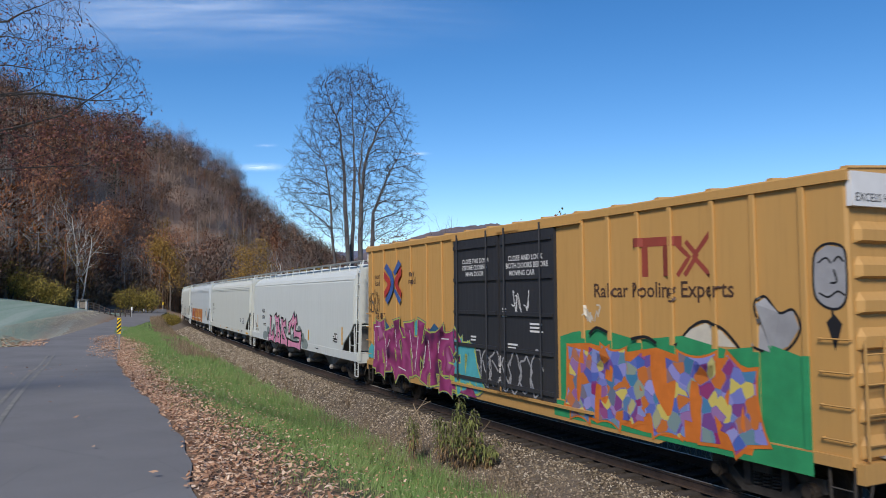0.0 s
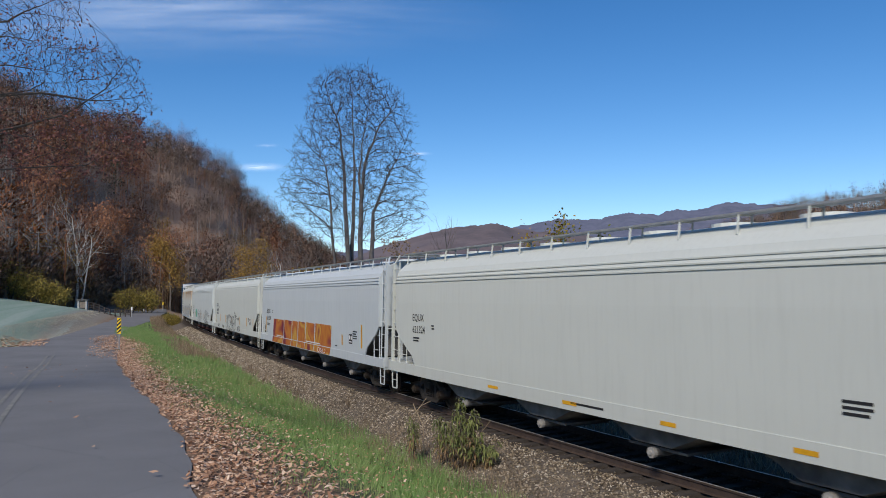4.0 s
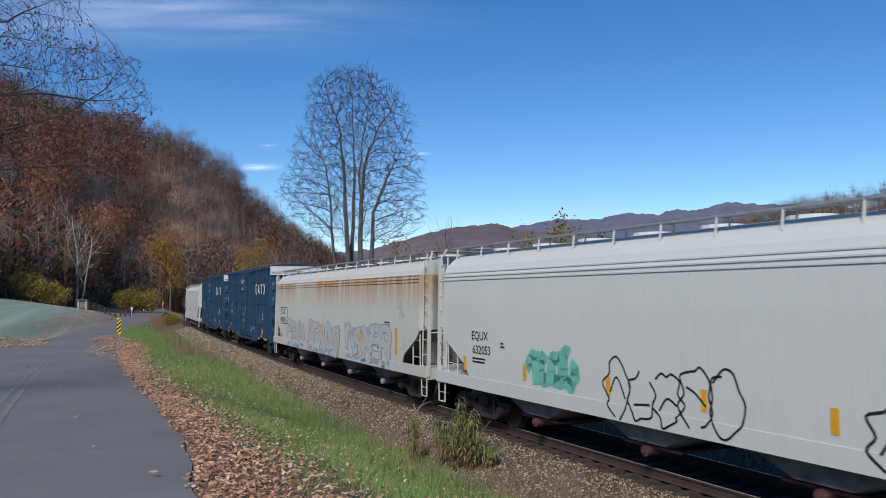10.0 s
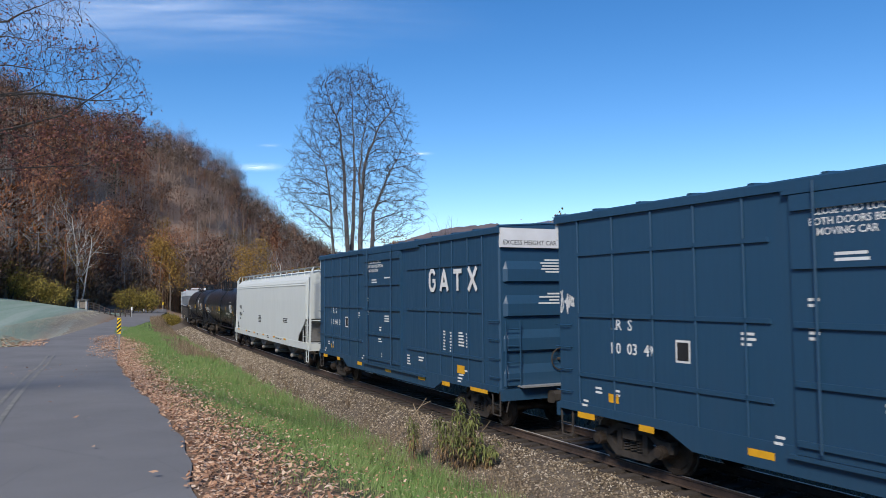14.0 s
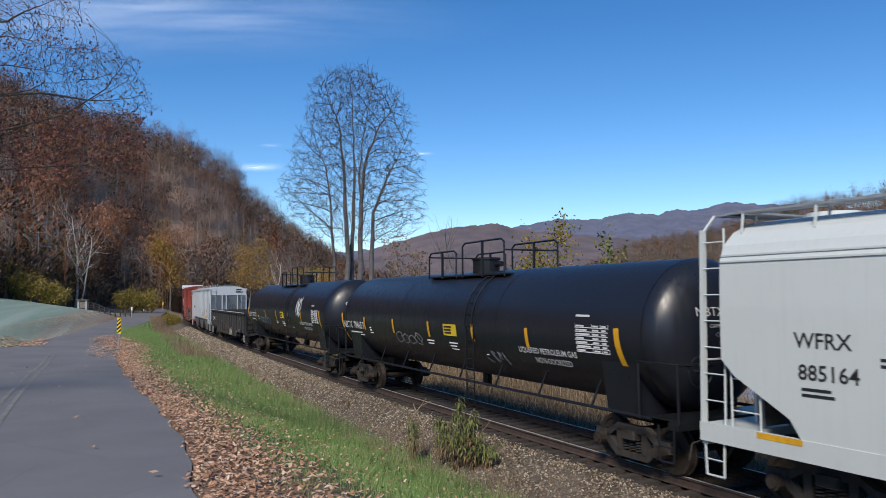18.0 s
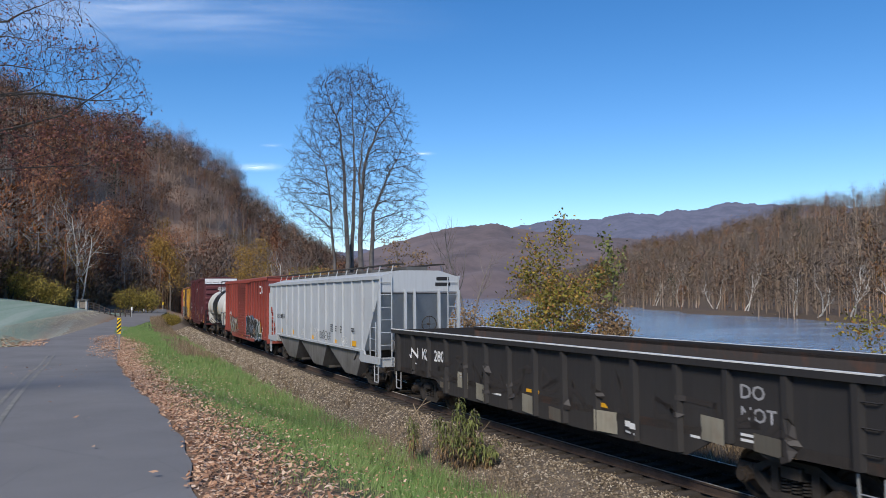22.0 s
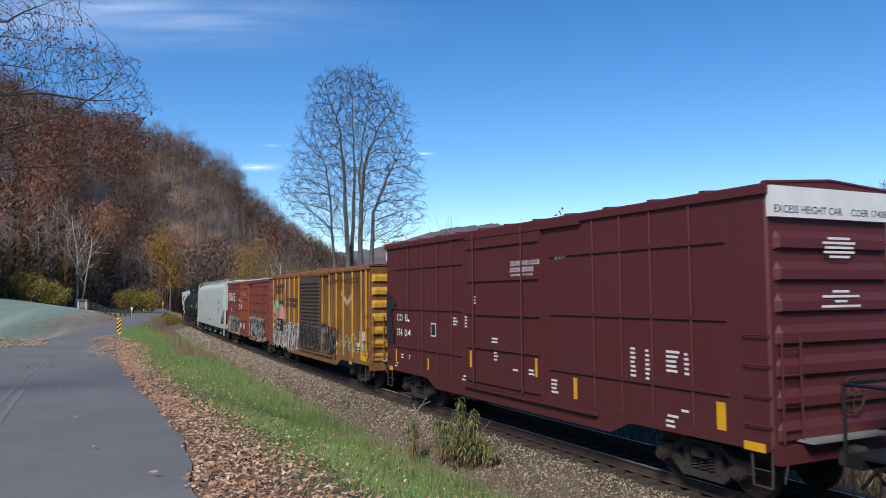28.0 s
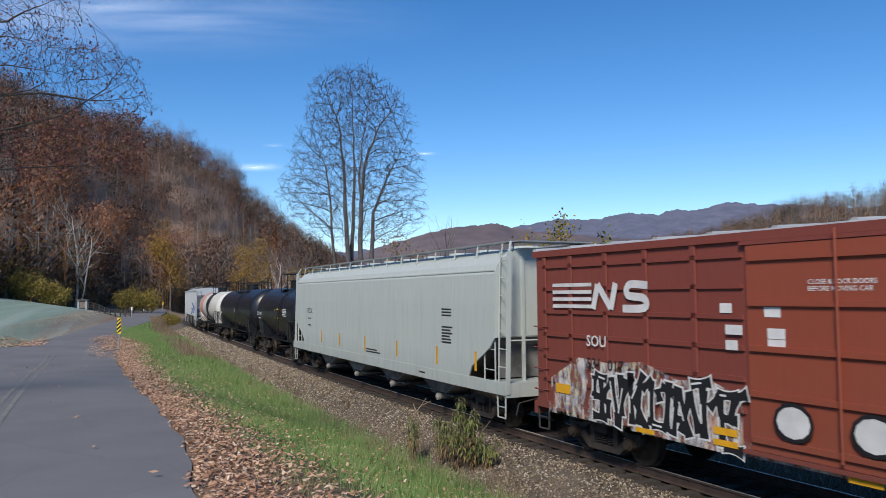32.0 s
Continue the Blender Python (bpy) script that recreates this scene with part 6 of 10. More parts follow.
def high_cube_marks(car, surf, L, mark, number, seed):
    """Data panels, strips and end lettering shared by the high-cube cars."""
    small_prints(car, surf, M["white"], [(4.58, 2.36, 0.16, 7), (5.0, 2.34, 0.12, 7), (5.55, 2.36, 0.34, 5), (6.0, 2.34, 0.12, 5), (-6.6, 1.5, 0.22, 2), (-6.05, 1.5, 0.22, 2), (-2.9, 2.75, 0.3, 3), (-2.3, 1.2, 0.2, 2),
                                         (5.55, 1.22, 0.3, 3), (1.9, 1.5, 0.3, 4), (-7.0, 1.2, 0.2, 2), (5.9, 1.35, 0.25, 1)], seed)
    end_bars(car, 0.1, 4.28, [0.55, 0.8, 0.7, 0.75, 0.5], 0.04, 0.075, L / 2 + 0.036, M["white"])
    end_bars(car, 0.1, 3.42, [0.4, 0.9, 0.3, 0.95], 0.04, 0.08, L / 2 + 0.036, M["white"])
    end_letters(car, "EXCESS HEIGHT CAR", -1.40, 4.68, 0.17, L / 2 + 0.042, M["dark"])
    end_letters(car, mark + " " + number, 0.42, 4.68, 0.17, L / 2 + 0.042, M["dark"])
    patch(car, rect(-4.35, -4.0, 2.2, 2.6), surf, M["white"], "stencil_box")
    patch(car, rect(-4.31, -4.04, 2.24, 2.56), surf, M["dark"], "stencil_box", lift=0.008)


def stencil_square(car, x, z, surf, wd=0.42, h=0.36):
    """The black and white inspection panel."""
    patch(car, rect(x, x + wd, z, z + h), surf, M["dark"], "inspection_panel", "black inspection panel with white stencil")
    for i in range(2):
        patch(car, rect(x + 0.04 + i * wd * 0.5, x + wd * 0.44 + i * wd * 0.5, z + 0.16, z + h - 0.05), surf, M["white"], "stencil_mark", lift=0.008)
    patch(car, rect(x + 0.05, x + wd - 0.05, z + 0.05, z + 0.09), surf, M["white"], "stencil_mark", lift=0.008)


def build_train():
    # mustard boxcar
    d = [(-2.5, -0.03, "plug"), (0.03, 2.42, "plug")]
    car, sf = boxcar("mustard yellow boxcar with black plug doors and colourful graffiti", 9.90, 18.95, 5.13, P_YELLOW, [-8.95, -7.85, -6.75, -5.57, -4.4, -3.35, 3.36, 4.22, 5.1, 5.97, 6.97, 7.82, 8.72], d,
                     white_end=True, door_mat=P_DARKDOOR, rib_w=0.11, roof_mat=P_YELLOW)
    letters(car, "Railcar Pooling Experts", 3.70, 3.36, 0.40, sf, SPRAY["deep"], gap=0.99)
    strokes(car, [[(4.95, 4.40), (6.25, 4.36)], [(5.28, 4.30), (5.28, 3.74)], [(5.85, 4.30), (5.85, 3.74)]], 0.17, sf, SPRAY["brick"], "painted_emblem", "dark red painted emblem")
    strokes(car, [[(6.12, 4.30), (6.42, 4.06), (6.12, 3.74)], [(6.92, 4.46), (6.52, 4.06), (6.90, 3.72)], [(6.34, 4.34), (6.60, 4.08), (6.30, 3.74)]], 0.09, sf, SPRAY["brick"], "painted_emblem", lift=0.005)
    arrows = [("blue", [(0.02, 0.16), (0.16, 0.05), (0.46, 0.24), (0.58, 0.42), (0.58, 0.62), (0.46, 0.78), (0.22, 1.0), (0.08, 0.9), (0.36, 0.68), (0.43, 0.54), (0.36, 0.38)]), ("red", [(0.0, 0.22), (0.34, 0.41), (0.41, 0.54), (0.32, 0.68), (0.02, 0.88), (0.02, 0.70), (0.20, 0.58), (0.22, 0.52), (0.0, 0.40)]),
              ("blue", [(0.55, 0.27), (0.86, 0.0), (1.0, 0.10), (0.66, 0.35)]), ("red", [(1.0, 0.14), (0.67, 0.40), (0.63, 0.52), (0.70, 0.64), (1.0, 0.86), (1.0, 0.70), (0.82, 0.56), (0.82, 0.49), (1.0, 0.34)]), ("blue", [(0.58, 0.70), (0.90, 1.0), (1.0, 0.90), (0.67, 0.65)])]
    for col, pts in arrows:
        patch(car, [(-7.75 + 1.5 * u, 4.58 - 1.45 * v) for u, v in pts], lambda x, z: -1.527, SPRAY[col], "painted_arrow", "red and blue painted arrow")
    letters(car, "next", -8.75, 4.0, 0.27, sf, SPRAY["deep"])
    letters(car, "load", -8.72, 3.76, 0.27, sf, SPRAY["deep"])
    tag_lines(car, (-9.3, -8.3, 2.85, 3.6), 6, sf, SPRAY["ink"], 91, 0.03)
    letters(car, "any", -5.75, 4.02, 0.30, sf, SPRAY["deep"])
    letters(car, "road", -5.80, 3.78, 0.30, sf, SPRAY["deep"])
    letters(car, "CLOSE THIS DOOR\nBEFORE CLOSING\n    MAIN DOOR", -1.95, 4.26, 0.17, sf, M["white"])
    letters(car, "  CLOSE AND LOCK\nBOTH DOORS BEFORE\n   MOVING CAR", 0.35, 4.24, 0.18, sf, M["white"])
    tag_lines(car, (0.55, 1.35, 2.9, 3.6), 3, sf, SPRAY["chalk"], 5, 0.03, False)
    small_prints(car, sf, M["white"], [(0.15, 3.05, 0.25, 3), (1.4, 2.72, 0.7, 3), (-1.5, 2.3, 0.3, 2), (0.4, 2.2, 0.5, 2)], 4)
    tag_lines(car, (-1.9, 1.9, 1.1, 2.1), 8, sf, SPRAY["grey"], 6, 0.05)
    patch(car, [(2.5, 0.80), (8.75, 0.86), (8.75, 2.45), (8.1, 2.62), (7.2, 2.5), (6.2, 2.68), (5.0, 2.55), (3.9, 2.72), (3.0, 2.62), (2.5, 2.5)], lambda x, z: -1.476, SPRAY["green"], "graffiti_background", "green sprayed background")
    sh = Shape()
    for x0 in (3.36, 4.22, 5.1, 5.97, 6.97, 7.82, 8.72):
        sh.box(x0 - 0.057, x0 + 0.057, -1.524, -1.50, 1.15, 2.5)
    part("graffiti_overspray", sh, SPRAY["green"], car)["kind"] = "stuff"
    patch(car, rect(2.3, 8.8, 0.78, 1.12), lambda x, z: -1.522, SPRAY["green"], "graffiti_overspray")
    patch(car, [(2.75, 1.0), (5.2, 0.86), (7.7, 0.88), (7.9, 1.35), (7.6, 1.7), (7.85, 2.2), (7.2, 2.36), (6.3, 2.3), (5.6, 2.44), (4.6, 2.28), (3.6, 2.42), (2.8, 2.36)], lambda x, z: -1.5265, SPRAY["orange"], "graffiti_background", "orange sprayed ground")
    block_piece(car, (2.85, 7.6, 0.98, 2.22), 5, lambda x, z: -1.528, FILL_CAMO, SPRAY["orange"], 0.34, 0.05, 17, None, None, 0.3)
    tag_lines(car, (7.95, 8.45, 1.25, 1.95), 3, sf, SPRAY["orange"], 9, 0.06, False)
    strokes(car, [curl([(3.6, 2.60), (3.85, 2.74), (4.2, 2.66)]), curl([(4.9, 2.56), (5.3, 2.62), (5.6, 2.52)])], 0.06, lambda x, z: min(sf(x, z), -1.526), SPRAY["ink"], "graffiti_line", lift=0.006)
    patch(car, [(6.1, 2.52), (6.4, 2.8), (6.75, 2.92), (7.1, 2.8), (7.4, 2.55)], lambda x, z: sf(x, z) - 0.002, SPRAY["cream"], "graffiti_shape", "pale sprayed mound shape")
    strokes(car, [curl([(6.05, 2.5), (6.4, 2.82), (6.75, 2.95), (7.15, 2.82), (7.5, 2.5)])], 0.05, sf, SPRAY["ink"], "graffiti_line", lift=0.008)
    patch(car, [(7.75, 2.6), (8.1, 2.5), (8.4, 2.62), (8.6, 2.9), (8.5, 3.15), (8.25, 3.12), (8.0, 3.35), (7.85, 3.25), (7.9, 2.95)], lambda x, z: sf(x, z) - 0.002, SPRAY["grey"], "graffiti_shape", "grey sprayed rounded shape")
    strokes(car, [curl([(7.75, 2.6), (8.1, 2.48), (8.42, 2.6), (8.62, 2.9), (8.5, 3.17), (8.25, 3.12), (8.0, 3.37), (7.83, 3.25), (7.9, 2.95)])], 0.04, sf, SPRAY["ink"], "graffiti_line", lift=0.008)
    patch(car, [(8.86, 3.55), (8.9, 3.35), (9.05, 3.22), (9.25, 3.2), (9.38, 3.35), (9.4, 3.75), (9.36, 4.05), (9.1, 4.1), (8.9, 3.98)], lambda x, z: sf(x, z) - 0.002, SPRAY["grey"], "graffiti_shape", "grey sprayed oval")
    strokes(car, [curl([(8.86, 3.55), (8.9, 3.35), (9.05, 3.22), (9.25, 3.2), (9.38, 3.35), (9.4, 3.75), (9.36, 4.05), (9.1, 4.12), (8.9, 3.98), (8.86, 3.55)]), [(9.15, 3.18), (9.18, 2.95)]], 0.035, sf, SPRAY["ink"], "graffiti_line", lift=0.008)
    tag_lines(car, (3.35, 3.9, 2.8, 3.25), 5, sf, SPRAY["cream"], 20, 0.03, False)
    strokes(car, [curl([(8.95, 3.85), (9.08, 3.92), (9.16, 3.84)]), curl([(9.2, 3.86), (9.28, 3.93), (9.36, 3.85)]), curl([(8.95, 3.42), (9.1, 3.36), (9.25, 3.44), (9.36, 3.38)]), curl([(9.2, 3.75), (9.24, 3.58), (9.14, 3.56)])], 0.028, sf, SPRAY["ink"], "graffiti_line", lift=0.008)
    patch(car, [(9.05, 3.0), (9.18, 3.12), (9.30, 2.98), (9.18, 2.6)], sf, SPRAY["ink"], "graffiti_shape")
    patch(car, [(-8.8, 0.95), (-5.0, 0.85), (-1.2, 0.72), (-2.0, 1.6), (-2.3, 2.35), (-3.4, 2.25), (-4.6, 2.5), (-5.8, 2.3), (-6.8, 2.5), (-7.8, 2.2), (-8.6, 2.3)], lambda x, z: -1.477 if x < -2.5 else -1.55, FILL_PLUM, "graffiti_background", "plum sprayed background")
    block_piece(car, (-8.7, -2.55, 0.9, 2.35), 6, lambda x, z: min(sf(x, z), -1.526), FILL_PLUM, SPRAY["lime"], 0.40, 0.04, 3, SPRAY["navy"], SPRAY["chalk"])
    block_piece(car, (-2.5, -1.2, 0.85, 2.1), 2, sf, SPRAY["teal"], SPRAY["lime"], 0.28, 0.05, 4, SPRAY["navy"])
    for px, pz in ((-8.9, 1.5), (-5.0, 2.45), (-3.8, 2.35), (-7.6, 2.3)):
        patch(car, [(px - 0.35, pz - 0.25), (px + 0.35, pz - 0.3), (px + 0.3, pz + 0.1), (px, pz + 0.25), (px - 0.3, pz + 0.05)], lambda x, z: -1.5235, SPRAY["teal" if px < -8 or pz > 2.4 else "navy"], "graffiti_background")
    reflectors(car, [(8.50, 8.62, 1.25, 2.25), (8.0, 8.5, 0.94, 1.04)], sf)
    stencil_square(car, 7.15, 1.62, sf)
    bars(car, -8.2, 2.62, [0.2], 0.2, 0.1, sf, SPRAY["deep"])
    letters(car, "TB OX", -8.7, 2.60, 0.32, sf, SPRAY["deep"])
    end_letters(car, "EXCESS HEIGHT CAR", -1.40, 4.70, 0.17, 9.517, M["dark"])

    # hoppers
    car = hopper("white covered hopper with pink and dark green graffiti", -9.75, 20.5, P_WHITE)
    letters(car, "MLLX", -7.25, 2.50, 0.30, hopper_surf, M["dark"])
    letters(car, "10324", -7.25, 2.13, 0.30, hopper_surf, M["dark"])
    for px, pz, wd, ht in ((-6.3, 1.2, 1.3, 0.5), (-5.5, 1.45, 0.9, 0.55), (-4.1, 1.7, 0.6, 0.45), (-2.5, 1.75, 0.5, 0.45), (-1.2, 1.75, 0.6, 0.4), (0.4, 1.3, 1.6, 0.5), (1.5, 1.75, 0.8, 0.5), (2.5, 1.2, 1.3, 0.5), (2.2, 1.5, 0.5, 0.4)):
        patch(car, [(px + wd / 2 * math.cos(q * 0.5236) * (1 + 0.12 * math.sin(5 * q)), max(1.0, pz + ht * 0.55 * math.sin(q * 0.5236))) for q in range(12)], lambda x, z: min(hopper_surf(x, z), -1.603), SPRAY["smokegreen"], "graffiti_background", "grey-green sprayed cloud")
    word = [[[(-4.85, 2.30), (-4.98, 1.25)], [(-5.35, 1.16), (-4.05, 1.16)], [(-4.3, 1.55), (-4.1, 1.16)]], [[(-3.62, 2.40), (-3.15, 1.12)], [(-3.6, 2.16), (-2.85, 2.18)], [(-2.85, 2.2), (-3.0, 1.72)], [(-3.15, 1.68), (-2.68, 1.66)], [(-2.66, 1.68), (-2.6, 1.12)], [(-3.65, 1.12), (-2.5, 1.12)]],
            [[(-2.08, 2.25), (-2.12, 1.12)], [(-2.0, 1.66), (-1.72, 1.98), (-1.28, 2.02)], [(-1.9, 1.66), (-1.0, 1.08)], [(-2.3, 1.12), (-0.9, 1.08)]], [[(0.55, 2.42), (-0.5, 1.92)], [(1.0, 2.30), (0.1, 2.05)], [(-0.5, 1.95), (-0.48, 1.62)], [(0.75, 2.2), (0.6, 1.62)], [(0.5, 1.62), (1.85, 1.58)], [(1.78, 1.6), (1.6, 1.08)], [(-0.7, 1.08), (1.7, 1.06)]]]
    block_piece(car, (-5.5, 1.9, 1.05, 2.4), 4, lambda x, z: min(hopper_surf(x, z), -1.604), SPRAY["pink"], SPRAY["ink"], 0.27, 0.085, 12, None, SPRAY["chalk"], own=word)
    reflectors(car, [(3.07, 3.22, 1.42, 1.88), (8.2, 8.34, 1.5, 2.2), (-8.6, -8.48, 1.6, 2.3)], hopper_surf)
    small_prints(car, hopper_surf, M["dark"], [(-6.9, 1.85, 0.7, 2), (4.4, 1.12, 0.5, 1), (7.0, 1.75, 0.5, 3)], 5)
    stencil_square(car, 7.2, 1.55, hopper_surf)

    car = hopper("cream white covered hopper with black bay triangles", -30.85, 20.5, P_CREAM, lines=3)
    letters(car, "EQUX", -8.35, 2.64, 0.30, hopper_surf, M["dark"])
    letters(car, "621324", -8.35, 2.28, 0.30, hopper_surf, M["dark"])
    stencil_square(car, 7.15, 1.62, hopper_surf)
    small_prints(car, hopper_surf, M["dark"], [(6.1, 1.9, 0.5, 3), (-8.3, 2.1, 0.6, 2), (6.75, 1.15, 0.5, 2), (-0.2, 1.1, 1.2, 1), (-7.0, 2.5, 0.2, 2)], 6)
    reflectors(car, [(5.3, 5.72, 1.07, 1.15), (2.5, 2.9, 1.06, 1.14), (-0.5, 0.0, 1.07, 1.15), (-3.7, -3.2, 1.08, 1.15), (8.5, 9.4, 1.02, 1.12)], hopper_surf)

    car = hopper("white covered hopper with an orange and maroon graffiti band", -51.75, 20.6, P_COOL, lines=3)
    letters(car, "EQUX", -8.5, 2.50, 0.32, hopper_surf, M["dark"])
    letters(car, "621296", -8.45, 2.12, 0.32, hopper_surf, M["dark"])
    cuts = [-6.8, -4.3, -2.6, -1.4, 0.0, 1.6, 4.2]
    for i in range(6):
        a, b = cuts[i], cuts[i + 1] - 0.10
        patch(car, [(a - 0.1, 1.30), (b - 0.1, 1.30), (b, 2.2), (a + 0.05, 2.22)], hopper_surf, FILL_FIRE, "graffiti_panel", "maroon, orange and yellow sprayed panel")
        patch(car, [(a - 0.25, 0.985), (b - 0.25, 0.985), (b - 0.1, 1.27), (a - 0.1, 1.27)], hopper_surf, FILL_FIRE, "graffiti_panel")
    tag_lines(car, (2.0, 3.2, 1.02, 1.25), 3, hopper_surf, SPRAY["chalk"], 13, 0.03)
    strokes(car, [[(0.0, 1.36), (2.4, 1.36)], [(-6.0, 1.36), (-4.6, 1.36)]], 0.05, hopper_surf, SPRAY["chalk"], "graffiti_line", lift=0.007)
    reflectors(car, [(7.85, 8.0, 1.5, 2.35), (5.5, 5.63, 1.5, 1.9), (-8.75, -8.63, 1.5, 2.3)], hopper_surf)
    small_prints(car, hopper_surf, M["dark"], [(-8.4, 1.9, 0.9, 2), (6.9, 2.05, 0.6, 4), (4.6, 1.4, 0.4, 1), (-7.2, 2.6, 0.25, 2)], 7)
    stencil_square(car, 6.42, 1.60, hopper_surf)

    car = hopper("cream covered hopper with outlined black graffiti tags", -72.9, 20.6, P_CREAM)
    letters(car, "EQUX", -8.2, 2.66, 0.33, hopper_surf, M["dark"])
    letters(car, "641045", -8.15, 2.25, 0.33, hopper_surf, M["dark"])
    tag_lines(car, (-2.9, 1.5, 1.0, 2.35), 7, hopper_surf, SPRAY["ink"], 14, 0.045)
    tag_lines(car, (1.5, 2.9, 1.75, 2.1), 2, hopper_surf, SPRAY["ink"], 15, 0.04, False)
    letters(car, "MOVES", -7.45, 1.06, 0.30, hopper_surf, SPRAY["ink"], bold=0.004)
    letters(car, "MOVES", -4.85, 1.06, 0.30, hopper_surf, SPRAY["ink"], bold=0.004)
    tag_lines(car, (2.2, 3.4, 1.05, 1.4), 4, hopper_surf, SPRAY["ink"], 16, 0.03)
    reflectors(car, [(x, x + 0.14, 1.5, 2.05) for x in (-8.75, -6.1, -3.35, -0.22, 3.1, 6.0, 8.3)], hopper_surf)
    small_prints(car, hopper_surf, M["dark"], [(-8.1, 2.1, 1.1, 2), (6.6, 2.0, 0.4, 3), (-7.0, 2.6, 0.25, 2), (-5.0, 1.12, 0.1, 1)], 8)
    stencil_square(car, 7.1, 1.62, hopper_surf)

    car = hopper("white covered hopper with thin black outlined tags", -94.0, 20.5, P_WHITE, lines=3, gear=M["redgear"])
    letters(car, "EQUX", -8.05, 2.26, 0.31, hopper_surf, M["dark"])
    letters(car, "632053", -8.0, 1.90, 0.31, hopper_surf, M["dark"])
    tag_lines(car, (-5.3, -3.6, 1.5, 2.2), 4, hopper_surf, SPRAY["mint"], 18, 0.30)
    tag_lines(car, (-2.6, 0.8, 1.05, 2.25), 5, hopper_surf, SPRAY["ink"], 19, 0.04)
    tag_lines(car, (2.9, 6.6, 1.0, 2.3), 5, hopper_surf, SPRAY["ink"], 21, 0.045)
    tag_lines(car, (4.2, 6.4, 1.0, 1.25), 5, hopper_surf, SPRAY["ink"], 22, 0.04, False)
    reflectors(car, [(x, x + 0.14, 1.42, 1.8) for x in (-8.5, -5.6, -2.6, -0.1, 2.32, 8.1)], hopper_surf)
    small_prints(car, hopper_surf, M["dark"], [(-8.0, 1.75, 0.8, 2), (-6.6, 2.2, 0.2, 2)], 9)
    stencil_square(car, 6.9, 1.6, hopper_surf)

    car = hopper("cream covered hopper with rust runs and faded blue graffiti", -115.0, 20.5, P_STAIN, lines=3)
    patch(car, rect(-8.5, -7.05, 2.02, 2.85), hopper_surf, M["dark"], "stencil_frame")
    patch(car, rect(-8.46, -7.09, 2.06, 2.81), hopper_surf, P_STAIN, "stencil_frame", lift=0.007)
    letters(car, "ECUX", -8.4, 2.52, 0.34, lambda x, z: hopper_surf(x, z) - 0.006, M["dark"])
    letters(car, "882581", -8.4, 2.12, 0.34, lambda x, z: hopper_surf(x, z) - 0.006, M["dark"])
    for gx0, gx1, gz0, gz1, gn, gs in ((-7.0, -3.9, 1.35, 2.1, 4, 23), (-3.2, 1.6, 1.2, 2.2, 5, 24), (2.4, 7.2, 1.3, 2.25, 5, 25)):
        piece(car, (gx0, gx1, gz0, gz1), gn, hopper_surf, FILL_FADED, SPRAY["steelblue"], 0.24, gs)
        tag_lines(car, (gx0, gx1, 0.99, 1.24), gn, hopper_surf, SPRAY["skyblue"], gs + 70, 0.09, False)
    reflectors(car, [(7.7, 7.86, 1.5, 2.35)], hopper_surf)
    small_prints(car, hopper_surf, M["dark"], [(6.7, 2.5, 0.6, 5)], 10)
    stencil_square(car, 5.97, 1.62, hopper_surf)
    tag_lines(car, (8.0, 8.5, 2.7, 3.2), 3, hopper_surf, SPRAY["grey"], 26, 0.02, False)

    # two dark blue high-cube boxcars
    posts = [-7.1, -6.0, -4.9, -3.85, -2.8, 3.4, 4.4, 5.2, 6.15, 6.98]
    for front, num in ((-137.0, "100349"), (-155.15, "100429")):
        hr = [(x0, x1, z) for z in (4.22, 2.95, 1.72) for x0, x1 in ((-7.1, -2.3), (1.95, 7.0))]
        car, sf = boxcar("dark blue high-cube boxcar with white end panel", front, 15.75, 5.11, P_BLUE, posts, [(-1.9, 1.55, "plug")], white_end=True, hribs=hr, rib_deep=0.04, rib_w=0.05, end_ribs=4, roof_mat=P_BLUE)
        arc = [(4.12, 4.02), (4.02, 4.13), (3.86, 4.13), (3.76, 4.02), (3.76, 3.7), (3.86, 3.58), (4.02, 3.58), (4.12, 3.7), (4.12, 3.84), (3.96, 3.84)]
        strokes(car, [arc, [(4.5, 3.54), (4.74, 4.14), (4.98, 3.54)], [(4.6, 3.72), (4.88, 3.72)], [(5.35, 4.08), (5.85, 4.08)], [(5.6, 4.04), (5.6, 3.54)], [(6.25, 3.54), (6.72, 4.16)], [(6.72, 3.54), (6.25, 4.16)]], 0.13, lambda x, z: sf(0, z) if False else -1.515, M["white"], "painted_emblem", "four large white painted block shapes")
        letters(car, "LR  S", -6.1, 2.72, 0.30, sf, M["white"])
        letters(car, num[:2] + "  " + num[2:4] + "  " + num[4:], -6.1, 2.26, 0.30, sf, M["white"])
        high_cube_marks(car, sf, 15.75, "LRS", num, 30)
        letters(car, " CLOSE AND LOCK\nBOTH DOORS BEFORE\n   MOVING CAR", -1.55, 4.55, 0.15, sf, M["white"])
        small_prints(car, sf, M["white"], [(-1.15, 3.95, 0.75, 3), (0.1, 4.0, 0.6, 1), (0.1, 2.7, 0.6, 3), (-1.6, 3.3, 0.2, 2), (-1.6, 2.9, 0.2, 3), (-0.4, 2.3, 0.25, 2), (-0.5, 1.9, 0.35, 2), (-0.2, 1.4, 0.1, 2), (2.8, 1.5, 0.4, 2)], 31)
